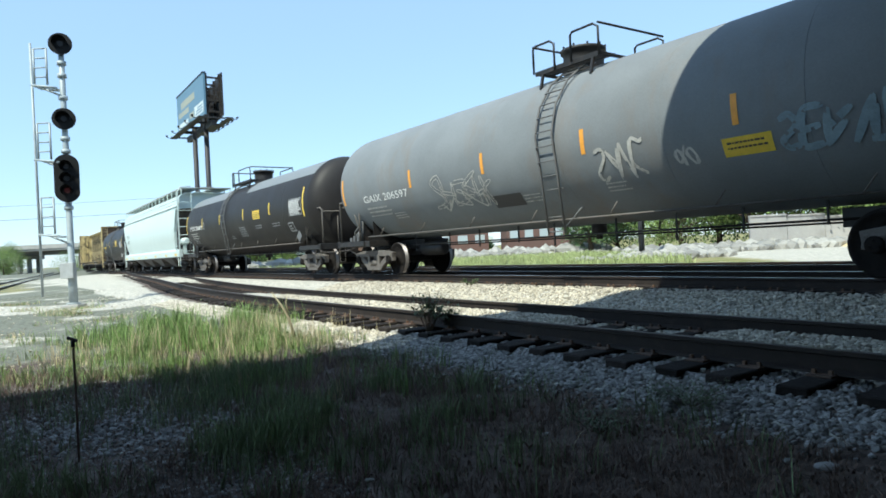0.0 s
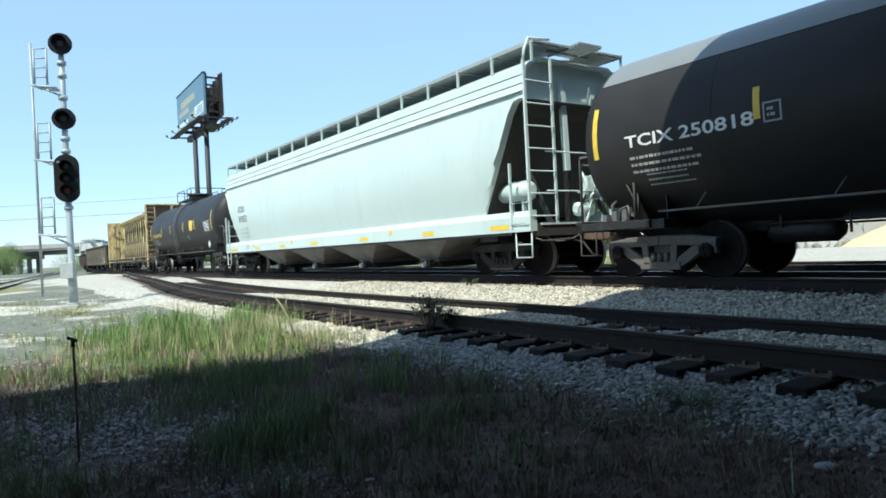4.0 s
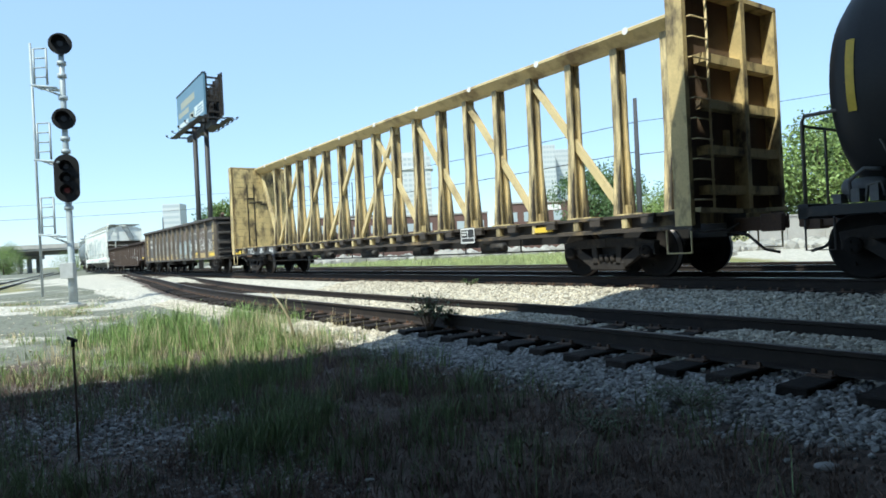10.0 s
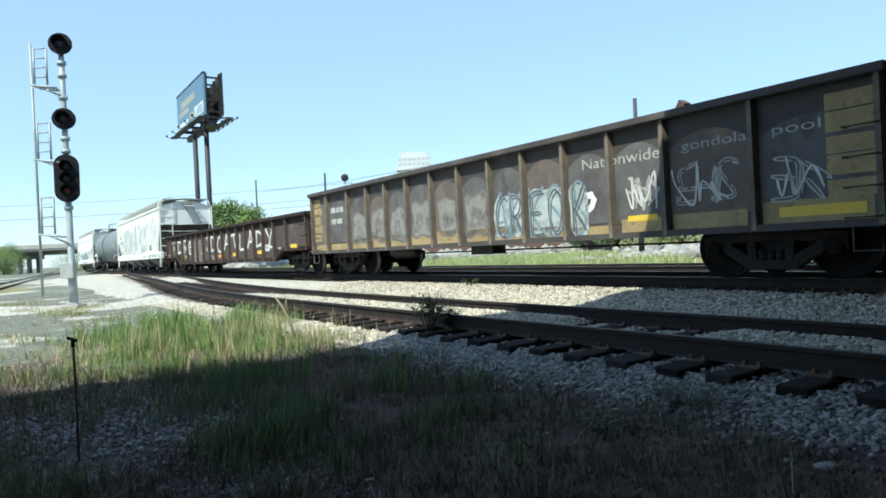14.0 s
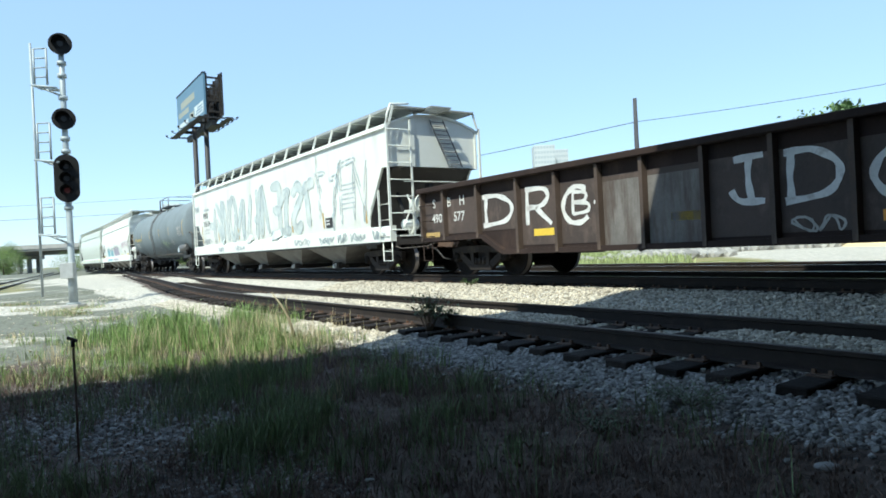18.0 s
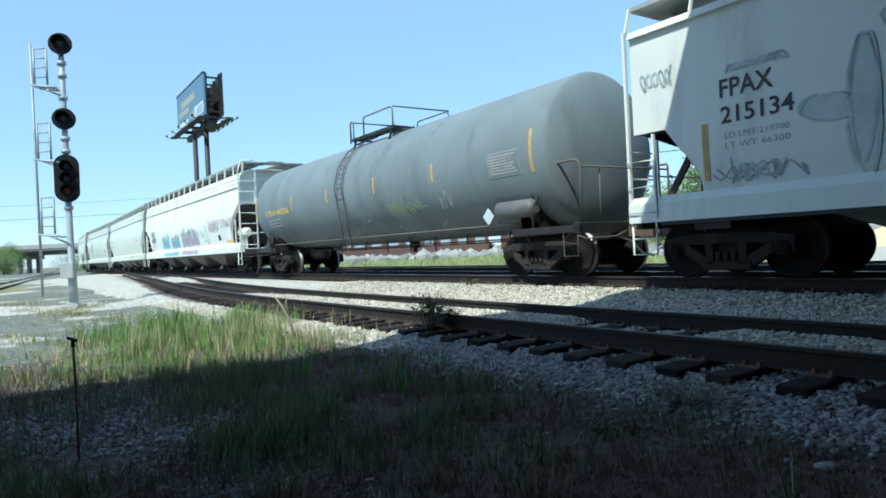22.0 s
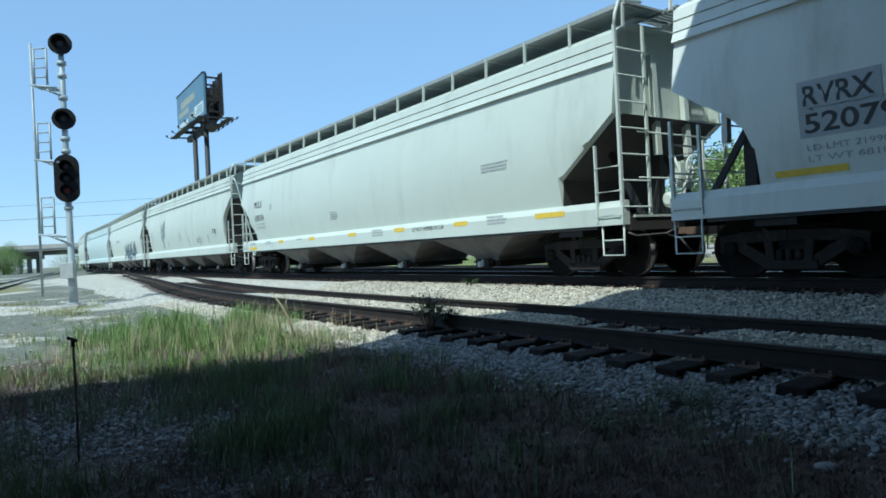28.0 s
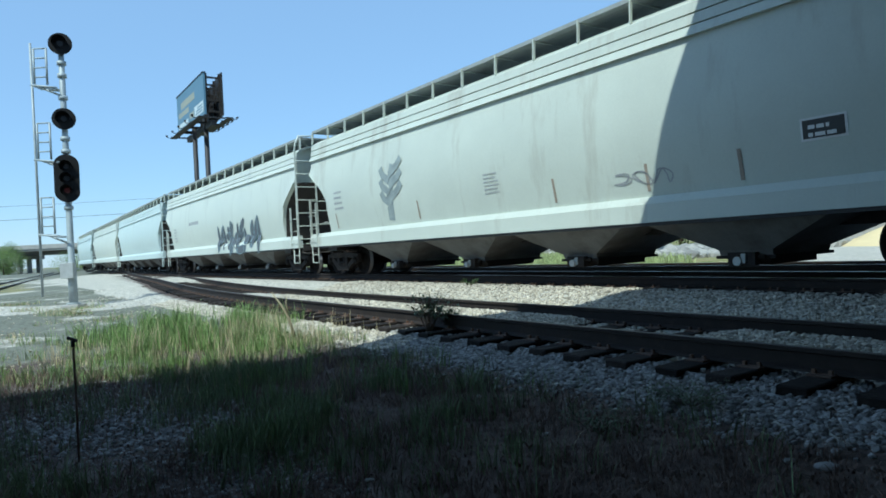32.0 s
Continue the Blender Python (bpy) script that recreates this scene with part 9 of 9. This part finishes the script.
M_SHAPE = mat("grey_green_spray", (0.26, 0.30, 0.30), 0.65, vary=0.3, scale=3, bump=0.0)
M_SLATE_LINE = mat("slate_spray_line", (0.10, 0.125, 0.14), 0.65, vary=0.3, scale=4, bump=0.0)
M_FADE_BRIGHT = mat("worn_white_spray", (0.60, 0.60, 0.57), 0.65, vary=0.25, scale=5, tint=(0.2, 0.18, 0.16), tint_amount=0.8, tint_scale=6, tint_edge=0.55, bump=0.0)
M_SMEAR = mat("smeared_grey", (0.16, 0.15, 0.14), 0.75, vary=0.3, scale=3, tint=(0.085, 0.065, 0.055), tint_amount=0.95, tint_scale=5, tint_edge=0.45, streak=7, bump=0.0)
M_CREW = mat("pale_blue_spray", (0.42, 0.47, 0.46), 0.65, vary=0.3, scale=2, tint=(0.13, 0.13, 0.125), tint_amount=0.85, tint_scale=3.5, tint_edge=0.5, bump=0.0)
M_OCHRE_K = mat("placard_print", (0.20, 0.15, 0.03), 0.6, vary=0.2, scale=8, bump=0.0)
M_PALE_GREEN = mat("pale_green_spray", (0.25, 0.33, 0.22), 0.6, vary=0.2, scale=3, bump=0.0)
M_WASH_DARK = mat("worn_grey_spray", (0.33, 0.385, 0.40), 0.65, vary=0.35, scale=3, tint=(0.60, 0.62, 0.57), tint_amount=0.9, tint_scale=1.6, tint_edge=0.5, bump=0.0)
M_WASH_LINE = mat("washed_outline", (0.42, 0.48, 0.495), 0.65, vary=0.35, scale=3, tint=(0.62, 0.63, 0.58), tint_amount=0.9, tint_scale=1.1, tint_edge=0.5, bump=0.0)
M_FADED_SLATE = mat("faded_slate_spray", (0.44, 0.495, 0.515), 0.65, vary=0.35, scale=3, tint=(0.55, 0.58, 0.57), tint_amount=0.8, tint_scale=2.5, tint_edge=0.5, bump=0.0)
M_OCHRE_MARK = mat("old_reflector", (0.48, 0.33, 0.12), 0.7, vary=0.3, scale=6, bump=0.0)
M_OLD_WASH = mat("old_wash", (0.27, 0.26, 0.235), 0.75, vary=0.35, scale=3, tint=(0.09, 0.08, 0.07), tint_amount=0.9, tint_scale=3, tint_edge=0.47, bump=0.0)
M_PALE_WASH = mat("washed_spray", (0.50, 0.555, 0.54), 0.65, vary=0.2, scale=2, tint=(0.66, 0.685, 0.64), tint_amount=0.9, tint_scale=1.1, tint_edge=0.5, bump=0.0)
M_PINK_LINE = mat("pink_spray_line", (0.52, 0.42, 0.47), 0.6, vary=0.25, scale=4, bump=0.0)
M_PALE2 = mat("stencil_ground", (0.40, 0.42, 0.43), 0.6, vary=0.08, scale=4, bump=0.0)
M_FADE_RUST = mat("rust_streak", (0.30, 0.25, 0.2), 0.7, vary=0.2, scale=4, bump=0.0)
M_SLATE_DARK = mat("dark_spray", (0.10, 0.115, 0.13), 0.6, vary=0.3, scale=3, bump=0.0)
M_OCHRE = mat("ochre_paint", (0.36, 0.27, 0.13), 0.75, vary=0.35, scale=3, tint=(0.10, 0.075, 0.055), tint_amount=0.9, tint_scale=6, bump=0.05)
M_GREYWASH = mat("grey_wash", (0.16, 0.15, 0.14), 0.75, vary=0.3, scale=3, bump=0.0)
M_YELLOW_POST = mat("post_yellow", (0.62, 0.50, 0.27), 0.7, vary=0.3, scale=2, tint=(0.028, 0.023, 0.02), tint_amount=0.97, tint_scale=6.0, tint_edge=0.39, streak=9, bump=0.12)
M_SILL = mat("sill_stained", (0.05, 0.04, 0.032), 0.75, vary=0.3, scale=2, tint=(0.30, 0.21, 0.10), tint_amount=0.75, tint_scale=1.9, tint_edge=0.54, bump=0.12)
M_BULK = mat("bulkhead_rust", (0.13, 0.085, 0.055), 0.75, vary=0.3, scale=2, tint=(0.05, 0.035, 0.025), tint_amount=0.7, tint_scale=2.5, streak=3, bump=0.12)
M_YELLOW_WORN = mat("scuffed_yellow", (0.55, 0.44, 0.22), 0.65, vary=0.25, scale=1.5, tint=(0.06, 0.047, 0.035), tint_amount=0.92, tint_scale=3.2, tint_edge=0.46, streak=6, bump=0.15)
M_YELLOW_SCUFFED = mat("scuffed_yellow", (0.57, 0.44, 0.20), 0.7, vary=0.3, scale=1.6, tint=(0.05, 0.037, 0.028), tint_amount=0.95, tint_scale=3.0, tint_edge=0.47, streak=2, bump=0.12)
M_YELLOW_GRIMY = mat("grimy_yellow", (0.54, 0.42, 0.20), 0.7, vary=0.25, scale=1.5, tint=(0.055, 0.04, 0.03), tint_amount=0.95, tint_scale=2.6, tint_edge=0.48, streak=2, bump=0.1)


def place(car, s_mid, half):
    CARS.append((car, s_mid, half))


def build_train():
    ys = lambda xs, z0, z1, m: [(x, z0, z1, m) for x in xs]
    place(tank_car("grey general-service tank car with rust-streaked crown and white graffiti", 9.3, 7.08, 1.58, 2.60, 7.9, M_TANK_GREY, 0.83, (-0.4, 0.42, 0.60, 1.0),
                   "GAIX 206597", (-6.7, -4.35), M_PAINT_W, 0.2, 2.06, ys((-4.14, -1.2, 1.72, 4.65), 2.25, 2.7, M_PAINT_O) + [(-7.88, 2.08, 2.84, M_PAINT_O)], 1, "tan", writing_a, plat=(-0.05, 1.7, 0.55, 1.0)), 110.62, 7.08)
    place(tank_car("black jacketed tank car with grey crown sheets and yellow markings", 9.15, 6.99, 1.59, 2.43, 7.85, M_TANK_BLACK, -1.33, (0.98, 0.40, 0.60, 1.0),
                   "TCIX 250818", (-7.2, -4.95), M_PAINT_W, 0.2, 2.2, ys((-4.9, -2.0, 1.3, 4.36), 2.27, 2.72, M_PAINT_Y) + [(-7.85, 2.1, 3.0, M_PAINT_Y), (7.55, 2.0, 3.0, M_PAINT_Y)], 2, "tan", writing_b, 1, plat=(-1.68, 0.72, -1.63, -0.8)), 92.15, 6.99)
    place(hopper_car("pale mint-white covered hopper with rounded sides", 9.95, 8.4, 10.45, 10.45, M_HOP_MINT, "slant", 1.45, 3.6, seed=1, writing=writing_c, tops=(4.30, 4.52)), 72.6, 8.4)
    place(tank_car("matt black tank car with yellow numbers and placard", 8.7, 6.66, 1.58, 2.55, 7.2, M_TANK_DARK, -0.45, (-0.7, 0.56, 0.50, 0.7),
                   "UTLX 679732", (-6.45, -4.21), M_PAINT_Y, 0.22, 2.2, ys((-4.05, -1.72, 1.37, 3.74), 2.28, 2.77, M_PAINT_Y) + [(-7.3, 2.14, 3.05, M_PAINT_Y), (6.86, 2.1, 3.04, M_PAINT_Y)], 3, "dark", writing_d, plat=(-2.1, 1.1, -0.4, 0.2)), 53.5, 6.66)
    place(centerbeam(), 32.2, 9.55)
    place(gondola("rust-brown gondola car with ribbed sides, ochre patches and graffiti", 8.5, 6.75, 9.5, 8.6, 2.56, 0.70, 0.70, F_POSTS, M_GON_BROWN, writing=writing_f, post_paint=M_POST_PALE, scrap=F_SCRAP), 10.1, 6.75)
    place(gondola("dark brown fish-belly gondola car with large white painted letters", 10.42, 8.65, 10.75, 11.0, 2.05, 0.86, 0.50, G_POSTS, M_GON_DARK, writing=writing_g, post_paint=M_GON_POST), -9.17, 8.65)
    place(hopper_car("white flat-sided covered hopper with faded blue-grey graffiti", 9.9, 8.5, 10.6, 10.5, M_HOP_WHITE, "flat", 1.2, 2.95, z_rear=2.4, seed=2, writing=writing_h, tops=(4.08, 4.44), walk_z=4.56, pockets=4), -30.85, 8.5)
    place(tank_car("slate-grey tank car with worn paint and yellow numbers", 9.4, 7.2, 1.62, 2.54, 8.05, M_TANK_BLUE, -0.65, (1.3, 0.40, 0.2, 1.0),
                   "UTLX 642536", (-7.05, -4.8), M_PAINT_Y, 0.2, 2.2, ys((-4.5, -1.65, 1.39, 4.27), 2.27, 2.72, M_OCHRE_MARK) + [(-8.1, 2.1, 2.95, M_OCHRE_MARK), (7.74, 2.09, 2.95, M_OCHRE_MARK)], 4, "dark", writing_i, plat=(-1.0, 1.55, -0.95, -0.15), lip=True), -50.8, 7.2)
    place(hopper_car("white covered hopper with teal, mauve and pink graffiti", 10.05, 8.5, 10.75, 10.5, M_HOP_WHITE, "tear", 1.28, 2.95, seed=3, writing=writing_j, tops=(4.25, 4.5)), -71.1, 8.5)
    place(hopper_car("clean pale grey covered hopper with yellow reflectors", 9.95, 8.55, 10.45, 10.6, M_HOP_GREY, "soft", 1.4, 2.85, seed=5, writing=writing_k, tops=(4.28, 4.52)), -92.05, 8.55)
    place(hopper_car("dusty pale grey covered hopper with a dark sprayed shape", 9.55, 8.3, 10.25, 10.1, M_HOP_DIRTY, "tear", 1.25, 3.3, seed=7, writing=writing_l, tops=(4.28, 4.5)), -112.8, 8.3)
    place(hopper_car("pale grey covered hopper with dark grey graffiti", 9.9, 8.5, 10.5, 10.5, M_HOP_GREY, "tear", 1.25, 3.2, seed=9, writing=writing_m, tops=(4.28, 4.52)), -133.3, 8.5)
    for k in range(4):
        place(hopper_car("pale grey covered hopper far back in the train", 9.9, 8.5, 10.5, 10.5, M_HOP_GREY if k % 2 else M_HOP_MINT, "tear", 1.25, 3.2, seed=11 + k, tops=(4.28, 4.52)), -154.2 - 20.85 * k, 8.5)


def train_shift(t):
    """How far the train has come, against its place at 15 s."""
    return 6.96559 * (t - 15) - 0.5 * 0.00957 * (t - 15) ** 2


def car_pose(s, half):
    a, b = centre(s + half)[0], centre(s - half)[0]
    d = a - b
    m = (a + b) / 2
    return pose(m.x, m.y, 0, 0, 0, math.degrees(math.atan2(d.y, d.x)))


def motions():
    """The train rolls past; its wheels turn with it."""
    times = [0, 0.1, 0.2, 0.4, 0.7] + list(range(1, 32)) + [31.3, 31.6, 31.8, 31.9, 32.0]
    for car, s, half in CARS:
        walk(car, [(t, car_pose(s + train_shift(t), half)) for t in times])
    for ws, x in WHEELSETS:
        walk(ws, [(k / 15, pose(x, 0, WHEEL_R, 0, math.degrees(train_shift(k / 15) / WHEEL_R), 0)) for k in range(481)])


build_train()
motions()
